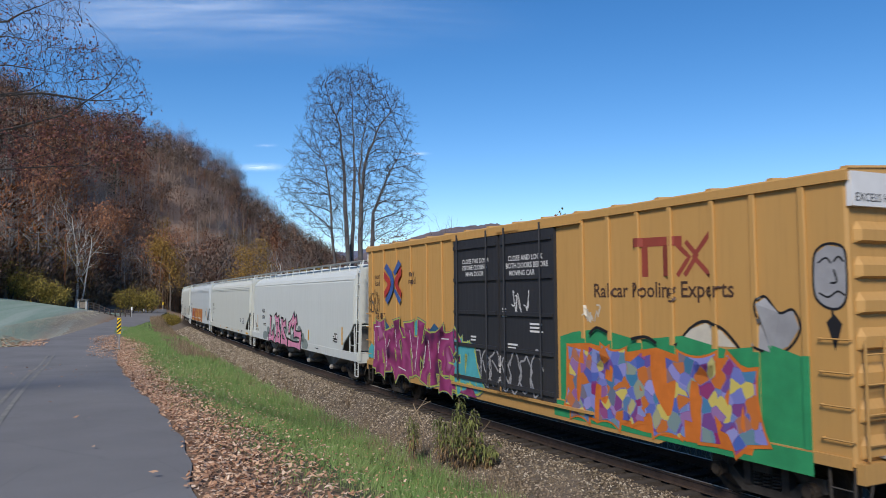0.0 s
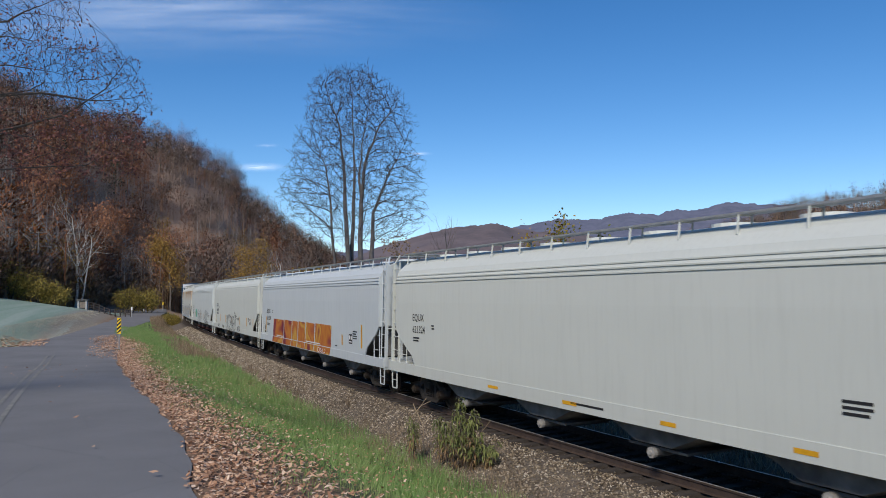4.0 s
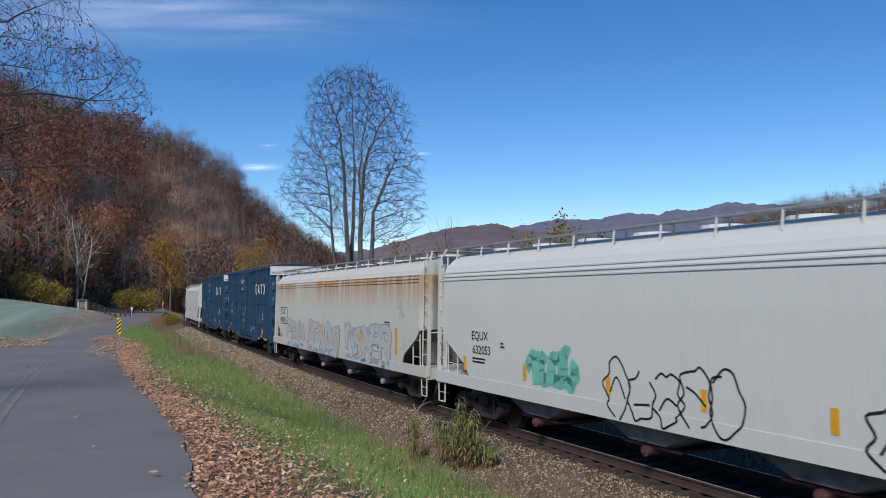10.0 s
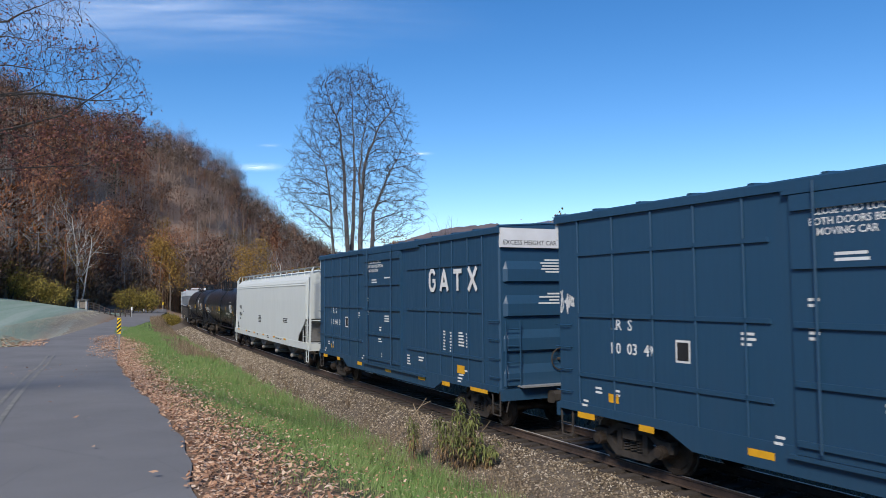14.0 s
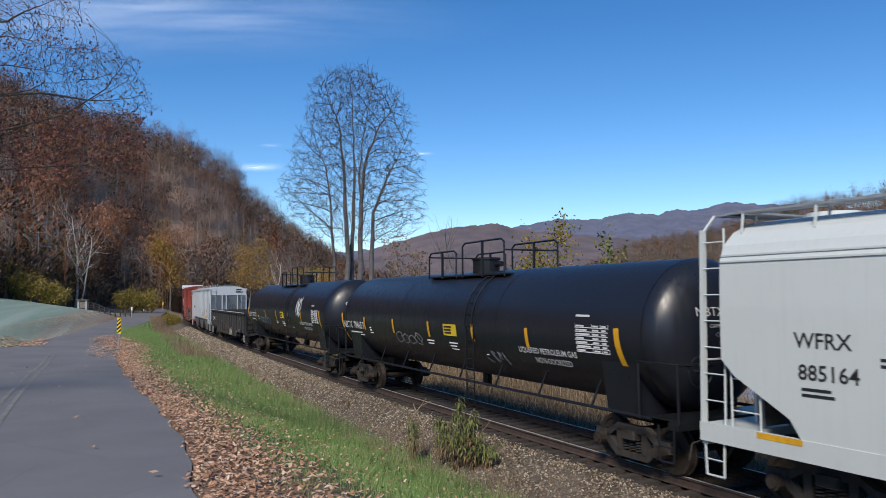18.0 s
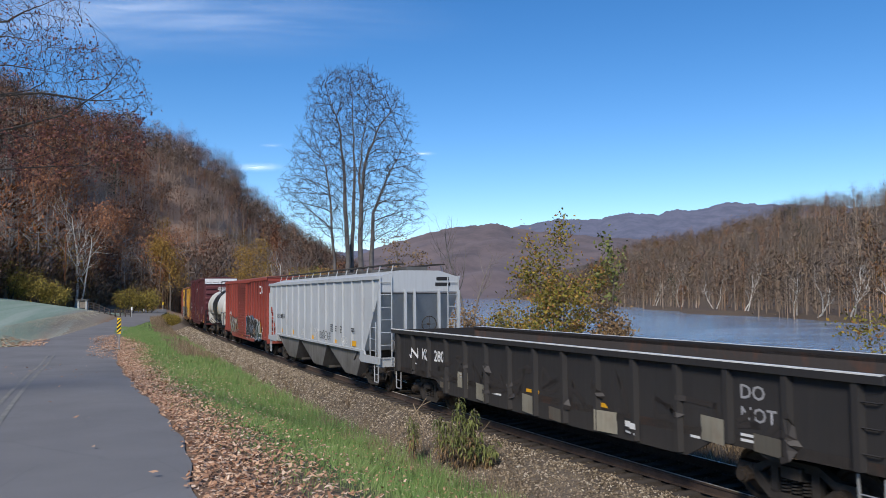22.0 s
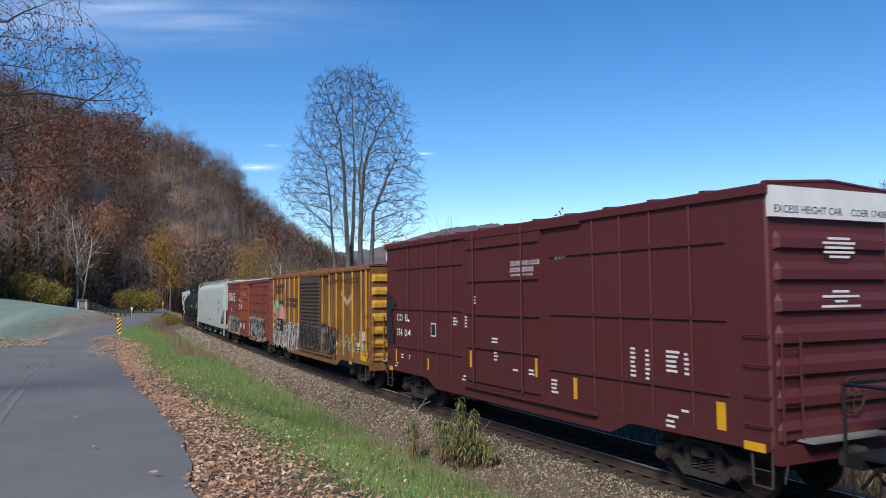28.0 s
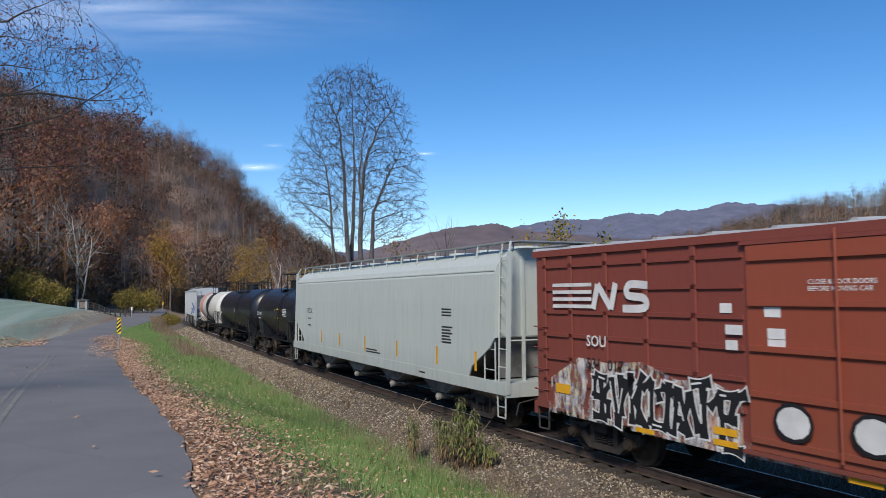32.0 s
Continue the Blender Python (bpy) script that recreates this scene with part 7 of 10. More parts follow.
        reflectors(car, [(-7.15, -6.6, 0.86, 0.98), (-5.3, -4.9, 0.86, 0.98), (-2.8, -2.3, 0.86, 0.98), (0.05, 0.6, 0.86, 0.98), (2.85, 3.35, 0.86, 0.98), (4.55, 5.05, 0.86, 0.98), (6.3, 7.25, 0.90, 1.0), (5.45, 5.9, 1.28, 1.5), (-6.2, -5.9, 1.28, 1.45)], sf)
        if num == "100349":
            tag_lines(car, (-7.75, -7.25, 3.0, 3.6), 4, sf, SPRAY["chalk"], 27, 0.035, False)

    car = hopper("clean white covered hopper with orange sill strips", -172.4, 20.3, P_WHITE, lines=2, gear=M["greengear"])
    letters(car, "WFRX", -8.2, 2.62, 0.32, hopper_surf, M["dark"])
    letters(car, "885164", -8.15, 2.16, 0.32, hopper_surf, M["dark"])
    letters(car, "DO NOT HAMMER ON CAR", 3.3, 1.16, 0.115, hopper_surf, M["dark"])
    reflectors(car, [(5.2, 5.72, 1.19, 1.28), (2.6, 3.07, 1.19, 1.28), (-0.3, 0.2, 1.19, 1.28), (-3.1, -2.63, 1.19, 1.28), (-5.76, -5.25, 1.19, 1.28), (-8.9, -8.1, 1.19, 1.28)], hopper_surf)
    small_prints(car, hopper_surf, M["dark"], [(-1.6, 2.25, 0.9, 5), (5.0, 2.25, 1.2, 3), (-6.9, 2.5, 0.2, 2), (-8.1, 2.0, 0.7, 2), (1.0, 1.2, 0.6, 2), (-2.0, 1.2, 0.4, 2), (-5.0, 1.2, 0.8, 1)], 11)

    # pressure tank cars
    for front, mark, num, seed in ((-193.1, "NBTX", "784657", 40), (-213.35, "CBTX", "787237", 41)):
        car, sf = tank_car("glossy black pressure tank car with yellow marks and white stencils", front, 19.1, P_TANK, tank_len=18.55)
        letters(car, mark + "  " + num, -8.85, 2.20, 0.36, sf, M["white"])
        small_prints(car, sf, M["white"], [(-8.2, 2.04, 1.5, 2), (-6.05, 2.25, 0.28, 3), (0.3, 2.05, 0.6, 3), (-1.2, 2.05, 0.5, 2), (2.3, 1.85, 0.2, 1), (6.5, 2.95, 0.5, 1)], seed)
        letters(car, "LIQUEFIED PETROLEUM GAS", 4.1, 2.06, 0.185, sf, M["white"], bold=0.004)
        letters(car, "NON-ODORIZED", 4.7, 1.84, 0.185, sf, M["white"], bold=0.004)
        patch(car, [(0.08, 2.27), (0.90, 2.27), (0.90, 2.6), (0.08, 2.6)], sf, M["signyellow"], "warning_plate", "yellow warning plate with black print", 0.006)
        small_prints(car, lambda x, z: sf(x, z) - 0.006, M["dark"], [(0.15, 2.5, 0.6, 3)], seed + 1)
        for i in range(7):
            bars(car, 6.5, 2.72 - i * 0.085, [1.1], 0.018, 0.1, sf, M["white"])
            bars(car, 6.53, 2.745 - i * 0.085, [0.28 + 0.1 * ((i * 7) % 3)], 0.035, 0.1, sf, M["white"])
            bars(car, 7.1, 2.745 - i * 0.085, [0.2], 0.035, 0.1, sf, M["white"])
            bars(car, 7.4, 2.745 - i * 0.085, [0.14], 0.035, 0.1, sf, M["white"])
        for x0 in (6.49, 7.05, 7.35, 7.59):
            patch(car, rect(x0, x0 + 0.015, 2.21, 2.80), sf, M["white"], "table_rule")
        for x in (-6.5, -3.75, -0.95, 1.85, 4.55):
            part("reflector_strip", ribbon(Shape(), [(x, 2.64), (x + 0.02, 2.18)], 0.13, sf, 0.008), M["yellow"], car)
        head_letters(car, mark + " " + num, 3.0, 0.24, 9.275, 1.5, 2.62, M["white"])
        head_letters(car, "CAPY 33640 US GAL", 2.78, 0.10, 9.275, 1.5, 2.62, M["white"])
        head_letters(car, "CAPY 127390L", 2.62, 0.10, 9.275, 1.5, 2.62, M["white"])
        for x0 in (-9.0, 7.85):
            sh = Shape()
            ribbon(sh, [(x0, 2.75), (x0 + 0.04, 2.4), (x0 + 0.12, 2.05), (x0 + 0.24, 1.7)], 0.16, sf, 0.006)
            part("reflector_strip", sh, M["yellow"], car)
        for x0 in (7.22,):
            z0 = 1.55
            y = sf(x0, z0) - 0.10
            part("placard_holder", Shape().add([(x0 - 0.2, y, z0), (x0, y, z0 - 0.2), (x0 + 0.2, y, z0), (x0, y, z0 + 0.2)], [(0, 1, 2, 3)]), SPRAY["red"], car, "red diamond hazard placard")
            part("placard_number", Shape().add([(x0 - 0.13, y - 0.004, z0 - 0.05), (x0 + 0.13, y - 0.004, z0 - 0.05), (x0 + 0.13, y - 0.004, z0 + 0.05), (x0 - 0.13, y - 0.004, z0 + 0.05)], [(0, 1, 2, 3)]), M["white"], car)
        if mark == "CBTX":
            tag_lines(car, (3.6, 4.6, 2.35, 3.55), 3, sf, SPRAY["chalk"], 42, 0.05, False)
            tag_lines(car, (3.7, 4.5, 2.5, 3.4), 3, sf, SPRAY["chalk"], 43, 0.05)
            tag_lines(car, (-5.3, -2.8, 1.9, 2.3), 4, sf, SPRAY["steelblue"], 44, 0.05)
        else:
            tag_lines(car, (2.3, 3.4, 1.65, 2.15), 4, sf, SPRAY["grey"], 45, 0.04, False)
            tag_lines(car, (-3.6, -1.6, 1.9, 2.25), 4, sf, SPRAY["grey"], 46, 0.03)

    car, sf = gondola("sooty black gondola with scraped rim and faded patches", -233.2, 16.8, P_GON, P_GONIN)
    letters(car, "AN  KX  280", -7.1, 1.50, 0.44, lambda x, z: sf(x, z) - 0.006, M["white"], bold=0.008)
    letters(car, "DO", 5.9, 1.75, 0.32, sf, SPRAY["grey"])
    letters(car, "NOT", 5.9, 1.40, 0.32, sf, SPRAY["grey"])
    tag_lines(car, (-6.8, 7.2, 0.95, 1.9), 16, sf, SPRAY["sooty"], 93, 0.10, False)
    reflectors(car, [(-8.25, -8.0, 1.2, 1.37), (-0.42, 0.12, 1.15, 1.23), (2.16, 2.64, 1.15, 1.24)], sf)
    for i, (x0, z0) in enumerate(((-5.05, 0.78), (-3.95, 0.9), (-0.65, 0.68), (0.45, 0.66), (2.2, 0.68), (5.0, 0.95), (6.1, 0.95), (-2.9, 0.7))):
        patch(car, rect(x0 + 0.05, x0 + 0.65, z0, z0 + (0.42 if i % 3 else 0.28)), sf, P_PATCH if i % 3 else P_PATCHDARK, "paint_patch", "flaking paint patch")
    stencil_square(car, 3.05, 0.72, sf, 0.48, 0.32)
    small_prints(car, sf, M["white"], [(-2.05, 0.92, 0.6, 1), (4.8, 0.95, 0.25, 1), (-3.8, 1.25, 0.4, 2), (5.9, 1.15, 0.6, 2), (-7.0, 1.3, 0.5, 1)], 12)

    car, sf = ribbed_hopper("light grey ribbed covered hopper with grimy bays", -251.2, 17.8, P_GREY, P_BAY)
    letters(car, "AE  X   18539", -7.0, 2.28, 0.30, sf, M["dark"])
    tag_lines(car, (-1.9, -1.2, 1.6, 1.95), 3, sf, SPRAY["chalk"], 49, 0.03)
    tag_lines(car, (0.3, 1.2, 1.6, 2.1), 3, sf, SPRAY["chalk"], 47, 0.03)
    tag_lines(car, (4.5, 5.2, 1.55, 1.85), 3, sf, SPRAY["chalk"], 66, 0.03)
    small_prints(car, sf, M["dark"], [(-5.0, 2.2, 0.3, 2), (2.9, 2.2, 0.6, 4), (-6.2, 2.05, 0.4, 2), (5.87, 2.15, 0.45, 2), (3.4, 2.15, 0.5, 3)], 13)
    reflectors(car, [(3.3, 3.8, 1.5, 1.64), (5.83, 6.3, 1.52, 1.72), (-0.2, 0.37, 1.5, 1.66), (-3.85, -3.3, 1.55, 1.75), (-6.24, -5.7, 1.55, 1.74)], sf)
    stencil_square(car, 4.27, 1.95, sf, 0.32, 0.26)
    tag_lines(car, (1.3, 3.0, 1.6, 1.95), 7, sf, SPRAY["ink"], 48, 0.02)
    end_bars(car, 0.9, 3.95, [0.5, 0.6], 0.12, 0.2, 8.81, M["dark"])

    # faded red boxcar
    car, sf = boxcar("faded red boxcar with rust runs and graffiti", -270.0, 16.2, 4.48, P_RED, [-7.3, -6.5, -5.5, -4.5, -3.5, -2.5, 2.5, 3.35, 4.2, 5.1, 6.1, 7.1], [(-1.6, 1.5, "ribbed")], sill=0.95, rib_w=0.08, roof_mat=P_ROOFRED)
    strokes(car, [[(6.25, 3.98), (5.95, 3.98), (5.9, 3.6), (6.25, 3.6)], [(6.35, 3.6), (6.55, 4.0), (6.72, 3.6)], [(6.92, 4.0), (6.92, 3.6)]], 0.09, sf, M["white"], "painted_emblem", "white painted emblem")
    letters(car, "CA  IX", -5.75, 2.10, 0.30, sf, M["white"])
    block_piece(car, (-5.2, -1.6, 0.95, 1.95), 5, lambda x, z: min(sf(x, z), -1.522), FILL_CHALK, SPRAY["deep"], 0.20, 0.035, 50, None, SPRAY["lime"], 0.6)
    block_piece(car, (1.7, 5.4, 0.95, 2.0), 7, lambda x, z: min(sf(x, z), -1.523), SPRAY["ink"], SPRAY["chalk"], 0.26, 0.03, 51, None, SPRAY["chalk"], 0.6)
    small_prints(car, sf, M["white"], [(-2.1, 2.9, 0.2, 4), (-1.2, 2.95, 0.4, 2), (0.0, 1.75, 0.6, 4), (6.6, 1.6, 0.6, 4), (-0.5, 2.2, 0.3, 2)], 14)
    patch(car, rect(-1.95, -1.65, 2.3, 2.5), sf, M["white"], "paper_notice")
    patch(car, [(1.45, 0.85), (6.6, 0.82), (6.6, 1.6), (5.6, 1.9), (4.6, 2.05), (3.8, 2.25), (2.8, 2.2), (1.45, 2.15)], lambda x, z: -1.5215, SPRAY["navy"], "graffiti_background", "navy sprayed background")
    patch(car, [(5.8, 0.9), (6.5, 0.9), (6.5, 1.6), (6.25, 2.0), (5.95, 1.9), (5.75, 1.5)], lambda x, z: -1.545, SPRAY["grey"], "graffiti_shape")
    block_piece(car, (5.2, 6.4, 1.0, 1.9), 1, lambda x, z: -1.55, SPRAY["darkgreen"], SPRAY["chalk"], 0.22, 0.05, 52)
    reflectors(car, [(4.47, 4.6, 1.1, 1.5), (-0.05, 0.5, 0.82, 0.92), (6.62, 6.75, 1.0, 1.9)], lambda x, z: min(sf(x, z), -1.552))

    # small tank car, cream with a black band
    car, sf = tank_car("small cream tank car with a black middle band and belly", -287.25, 12.2, P_TANKW, r=1.4, zc=2.55, dome="cage", bands=[(-1.35, 1.35, P_TANK)], tank_len=11.3)
    n = 28
    belly = Shape().loft([[(x, 1.412 * math.cos(q), 2.55 + 1.412 * math.sin(q)) for q in np.linspace(math.pi + 0.42, 2 * math.pi - 0.42, n)] for x in (-4.95, 4.95)], caps=False, closed=False)
    part("belly_paint", belly, P_TANK, car, "black painted underside", True)
    letters(car, "TCIX 175036", -3.95, 2.02, 0.26, sf, M["dark"])
    reflectors(car, [(-5.02, -4.92, 1.9, 2.75), (-3.3, -3.2, 2.1, 2.55), (-1.37, -1.25, 2.1, 2.53), (1.9, 2.02, 2.1, 2.55), (4.2, 4.32, 2.1, 2.55)], lambda x, z: sf(x, z) - 0.012)
    small_prints(car, lambda x, z: sf(x, z) - 0.014, M["white"], [(-3.7, 1.72, 1.0, 2), (-2.0, 1.75, 0.9, 4), (2.6, 1.8, 0.8, 4)], 15)
    patch(car, rect(1.5, 2.0, 2.1, 2.5), sf, M["signyellow"], "warning_plate")

    # maroon high-cube boxcar
    hr = [(x0, x1, z) for z in (4.26, 2.97, 1.75) for x0, x1 in ((-7.1, -2.35), (1.9, 7.0))]
    car, sf = boxcar("maroon high-cube boxcar with white end panel", -300.5, 15.75, 5.11, P_MAROON, [-6.0, -4.9, -3.9, -2.95, 3.48, 4.34, 5.2, 6.2], [(-1.95, 1.65, "plug")], white_end=True, hribs=hr, rib_deep=0.04, rib_w=0.05, end_ribs=7, roof_mat=P_MAROON)
    letters(car, "CO  ER", -6.95, 2.60, 0.32, sf, M["white"])
    letters(car, "174  084", -6.98, 2.12, 0.32, sf, M["white"])
    letters(car, "CLOSE AND LOCK\nDOOR BEFORE\n MOVING CAR", 0.32, 4.12, 0.155, sf, M["white"])
    high_cube_marks(car, sf, 15.75, "COER", "174084", 33)
    reflectors(car, [(6.71, 6.91, 1.17, 1.63), (2.73, 2.86, 1.2, 1.65), (-1.78, -1.66, 1.51, 1.95), (1.37, 1.47, 1.54, 1.97), (-7.05, -6.95, 1.2, 1.66), (7.3, 7.72, 0.96, 1.1), (-7.5, -7.2, 0.95, 1.1), (-4.6, -4.5, 1.2, 1.55)], sf)
    small_prints(car, sf, M["white"], [(-1.6, 3.35, 0.2, 3), (-0.6, 2.3, 0.3, 2), (-0.5, 1.95, 0.2, 3), (0.4, 1.6, 0.3, 1), (-2.2, 2.8, 0.25, 4), (1.1, 1.65, 0.25, 2)], 34)
    patch(car, [(-7.72, 1.9), (-7.1, 1.86), (-7.08, 2.3), (-7.25, 2.45), (-7.3, 2.95), (-7.0, 3.0), (-6.95, 3.22), (-7.25, 3.25), (-7.45, 3.5), (-7.72, 3.55)], lambda x, z: -1.5165, SPRAY["soot"], "paint_patch", "dark grey painted-over patch")
    tag_lines(car, (1.95, 2.5, 4.2, 4.35), 3, sf, SPRAY["chalk"], 35, 0.04, False)

    # rusty ochre boxcar
    car, sf = boxcar("rusty ochre boxcar with dark ribbed doors and faded graffiti", -317.9, 16.1, 4.5, P_OCHRE, [-7.7, -6.75, -5.8, -4.9, -4.0, -3.0, -2.1, 2.0, 3.05, 4.05, 5.0, 6.15, 7.2, 7.75], [(-1.65, 1.72, "ribbed")], door_mat=P_RUSTDOOR, sill=0.95, rib_w=0.10, roof_mat=P_ROOFRED,
                     rib_mat=P_GOLDPOST, end_mat=P_GOLDPOST)
    letters(car, "The nationwide boxcar pool", 2.15, 3.92, 0.40, sf, SPRAY["deep"], gap=1.02)
    strokes(car, [[(4.65, 3.55), (5.45, 3.1)], [(6.2, 3.55), (5.5, 3.1)]], 0.22, sf, SPRAY["fadedcream"], "painted_emblem", "peeling cream and red arrow emblem")
    patch(car, [(4.6, 3.3), (5.35, 2.85), (4.6, 2.35)], lambda x, z: -1.478, SPRAY["fadedorange"], "painted_emblem")
    patch(car, [(6.3, 3.3), (5.65, 2.95), (6.3, 2.5)], lambda x, z: -1.478, SPRAY["fadedorange"], "painted_emblem")
    strokes(car, [[(-6.9, 3.9), (-5.2, 3.95)], [(-6.8, 3.65), (-5.6, 3.68)], [(-4.6, 4.15), (-4.75, 3.4)], [(-6.5, 3.1), (-5.2, 3.1)], [(-5.0, 3.25), (-2.4, 3.2)], [(-5.0, 2.98), (-2.6, 2.95)]], 0.20, sf, SPRAY["deep"], "faded_emblem", "faded dark painted blocks")
    patch(car, rect(-6.65, -5.15, 1.62, 2.25), lambda x, z: -1.545, SPRAY["ink"], "number_panel", "black number panel")
    letters(car, "RB  OX", -6.55, 1.98, 0.27, lambda x, z: -1.550, M["white"])
    letters(car, "395  21", -6.55, 1.68, 0.27, lambda x, z: -1.550, M["white"])
    patch(car, [(-7.7, 0.85), (-1.8, 0.80), (-1.8, 1.9), (-2.6, 2.0), (-3.8, 1.85), (-5.0, 2.2), (-6.5, 2.2), (-7.7, 2.1)], lambda x, z: -1.522, FILL_RIVAL, "graffiti_background", "dark rusty sprayed background")
    block_piece(car, (-7.5, -2.0, 0.9, 1.95), 9, lambda x, z: min(sf(x, z), -1.524), FILL_RIVAL, SPRAY["chalk"], 0.20, 0.025, 55, None, SPRAY["chalk"])
    tag_lines(car, (-7.5, -5.0, 2.1, 2.9), 4, sf, SPRAY["salmon"], 56, 0.30)
    tag_lines(car, (-7.5, -6.6, 2.7, 3.2), 2, sf, SPRAY["mint"], 57, 0.25)
    block_piece(car, (-1.4, 1.5, 1.1, 2.0), 4, lambda x, z: sf(x, z) - 0.052, FILL_SOOT, FILL_SMOKE, 0.30, 0.04, 58)
    patch(car, [(1.85, 0.85), (4.1, 0.82), (4.1, 2.1), (3.2, 2.15), (2.5, 2.3), (1.85, 2.2)], lambda x, z: -1.524, FILL_SOOT, "graffiti_background", "worn black sprayed background")
    block_piece(car, (1.95, 4.05, 1.05, 2.0), 2, lambda x, z: min(sf(x, z), -1.528), FILL_SMOKE, FILL_SOOT, 0.28, 0.05, 59)
    tag_lines(car, (4.0, 7.7, 1.2, 2.1), 7, sf, SPRAY["mist"], 60, 0.035, False)
    patch(car, rect(6.95, 7.6, 1.75, 2.1), sf, SPRAY["cream"], "paint_patch")
    stencil_square(car, 6.57, 1.36, sf)
    reflectors(car, [(5.81, 6.17, 0.80, 0.93), (-3.1, -2.5, 0.82, 0.95), (-7.5, -6.95, 0.88, 1.1), (-4.8, -4.3, 0.82, 0.95), (0.2, 0.7, 0.80, 0.92), (7.2, 7.9, 1.05, 1.35)], sf)

    # brown-red boxcar
    hr = [(x0, x1, z) for z in (1.5, 2.0, 2.5, 3.0, 3.5, 4.0) for x0, x1 in ((-7.5, -1.95), (1.55, 7.5))]
    car, sf = boxcar("brown-red boxcar with black and white graffiti along its base", -334.7, 15.75, 4.40, P_BROWN, [-7.45, -6.5, -5.35, -4.2, -3.0, 2.6, 3.7, 4.85, 6.0, 7.1], [(-1.85, 1.42, "slide")], door_mat=P_BROWNDOOR, sill=0.95, hribs=hr, rib_deep=0.045, rib_w=0.13, roof_mat=M["roofmetal"], fish=False)
    strokes(car, [[(-7.1, 3.62 - 0.15 * i), (-5.75, 3.62 - 0.15 * i)] for i in range(4)], 0.075, lambda x, z: -1.52, SPRAY["chalk"], "painted_emblem", "white striped emblem")
    strokes(car, [[(-5.7, 3.12), (-5.55, 3.62)], [(-5.55, 3.62), (-5.15, 3.14)], [(-5.15, 3.12), (-5.0, 3.64)], curl([(-4.1, 3.58), (-4.6, 3.6), (-4.65, 3.4), (-4.2, 3.34), (-4.2, 3.16), (-4.8, 3.14)])], 0.15, lambda x, z: -1.52, SPRAY["chalk"], "painted_emblem", lift=0.006)
    letters(car, "SOU", -5.95, 2.36, 0.32, lambda x, z: -1.52, M["white"])
    letters(car, "531  017", -5.95, 1.90, 0.32, lambda x, z: -1.523, M["dark"])
    letters(car, "CLOSE & LOCK DOORS\nBEFORE MOVING CAR", -0.72, 3.55, 0.10, sf, M["white"])
    patch(car, [(-7.2, 0.85), (-2.0, 0.80), (-2.0, 1.75), (-2.6, 1.95), (-3.4, 1.9), (-4.3, 2.15), (-5.2, 2.05), (-6.2, 2.1), (-7.2, 1.6)], lambda x, z: -1.518, FILL_CHALK, "graffiti_background", "chalky sprayed background")
    patch(car, [(1.6, 0.72), (6.4, 0.78), (6.3, 1.9), (5.4, 2.2), (4.4, 2.1), (3.4, 2.25), (2.4, 2.2), (1.6, 2.05)], lambda x, z: -1.518, FILL_CHALK, "graffiti_background")
    patch(car, rect(-7.3, 7.0, 0.84, 1.06), lambda x, z: -1.5165, FILL_CHALK, "graffiti_background", "chalky sprayed band along the sill")
    block_piece(car, (-5.8, -2.0, 0.95, 1.85), 7, lambda x, z: min(sf(x, z), -1.52), SPRAY["ink"], SPRAY["chalk"], 0.15, 0.03, 61, None, SPRAY["chalk"])
    block_piece(car, (1.7, 6.3, 0.95, 2.0), 8, lambda x, z: min(sf(x, z), -1.52), SPRAY["ink"], SPRAY["chalk"], 0.20, 0.03, 62, None, SPRAY["chalk"])
    tag_lines(car, (1.8, 6.2, 0.85, 2.1), 9, lambda x, z: min(sf(x, z), -1.538), SPRAY["cream"], 63, 0.05, False)
    for x0 in (-1.0, 0.25):
        o = [(x0 + 0.32 * math.cos(q * 0.5236), 1.5 + 0.27 * math.sin(q * 0.5236)) for q in range(12)]
        patch(car, o, lambda x, z: -1.604, SPRAY["chalk"], "graffiti_shape", "white sprayed oval with black rim")
        strokes(car, [o + o[:1]], 0.06, lambda x, z: -1.606, SPRAY["ink"], "graffiti_line", lift=0.006)
    for x0, z0, wd in ((-1.5, 3.05, 0.3), (-2.3, 2.75, 0.35), (-2.3, 2.5, 0.25), (-1.45, 2.72, 0.32), (-1.45, 2.55, 0.32), (-2.4, 3.1, 0.25)):
        patch(car, rect(x0, x0 + wd, z0, z0 + 0.16), lambda x, z: min(sf(x, z), -1.52), M["white"], "paper_notice")
    reflectors(car, [(6.32, 6.8, 1.32, 1.45), (4.74, 5.21, 0.74, 0.85), (2.77, 3.23, 0.74, 0.85), (1.88, 2.25, 0.74, 0.85), (-7.0, -6.5, 1.3, 1.5), (-2.6, -2.1, 1.1, 1.22), (-2.6, -2.1, 0.92, 1.02), (-4.5, -4.0, 0.84, 0.93), (-0.2, 0.3, 0.80, 0.92)], lambda x, z: min(sf(x, z), -1.535))

    car = hopper("clean pale green-grey covered hopper with short yellow marks", -351.5, 20.5, P_SAGE, gear=M["hoppergear"])
    letters(car, "ECUX", -7.7, 2.66, 0.31, hopper_surf, M["dark"])
    small_prints(car, hopper_surf, M["dark"], [(-7.6, 2.4, 0.7, 1), (-7.6, 2.1, 0.6, 1), (6.6, 3.0, 0.8, 3), (6.6, 2.5, 0.8, 6), (0.2, 1.5, 1.6, 2), (5.0, 1.1, 0.6, 1)], 16)
    reflectors(car, [(x, x + 0.13, 1.45, 1.95) for x in (-5.5, -3.0, 0.0, 3.1, 6.2, 8.6)], hopper_surf)

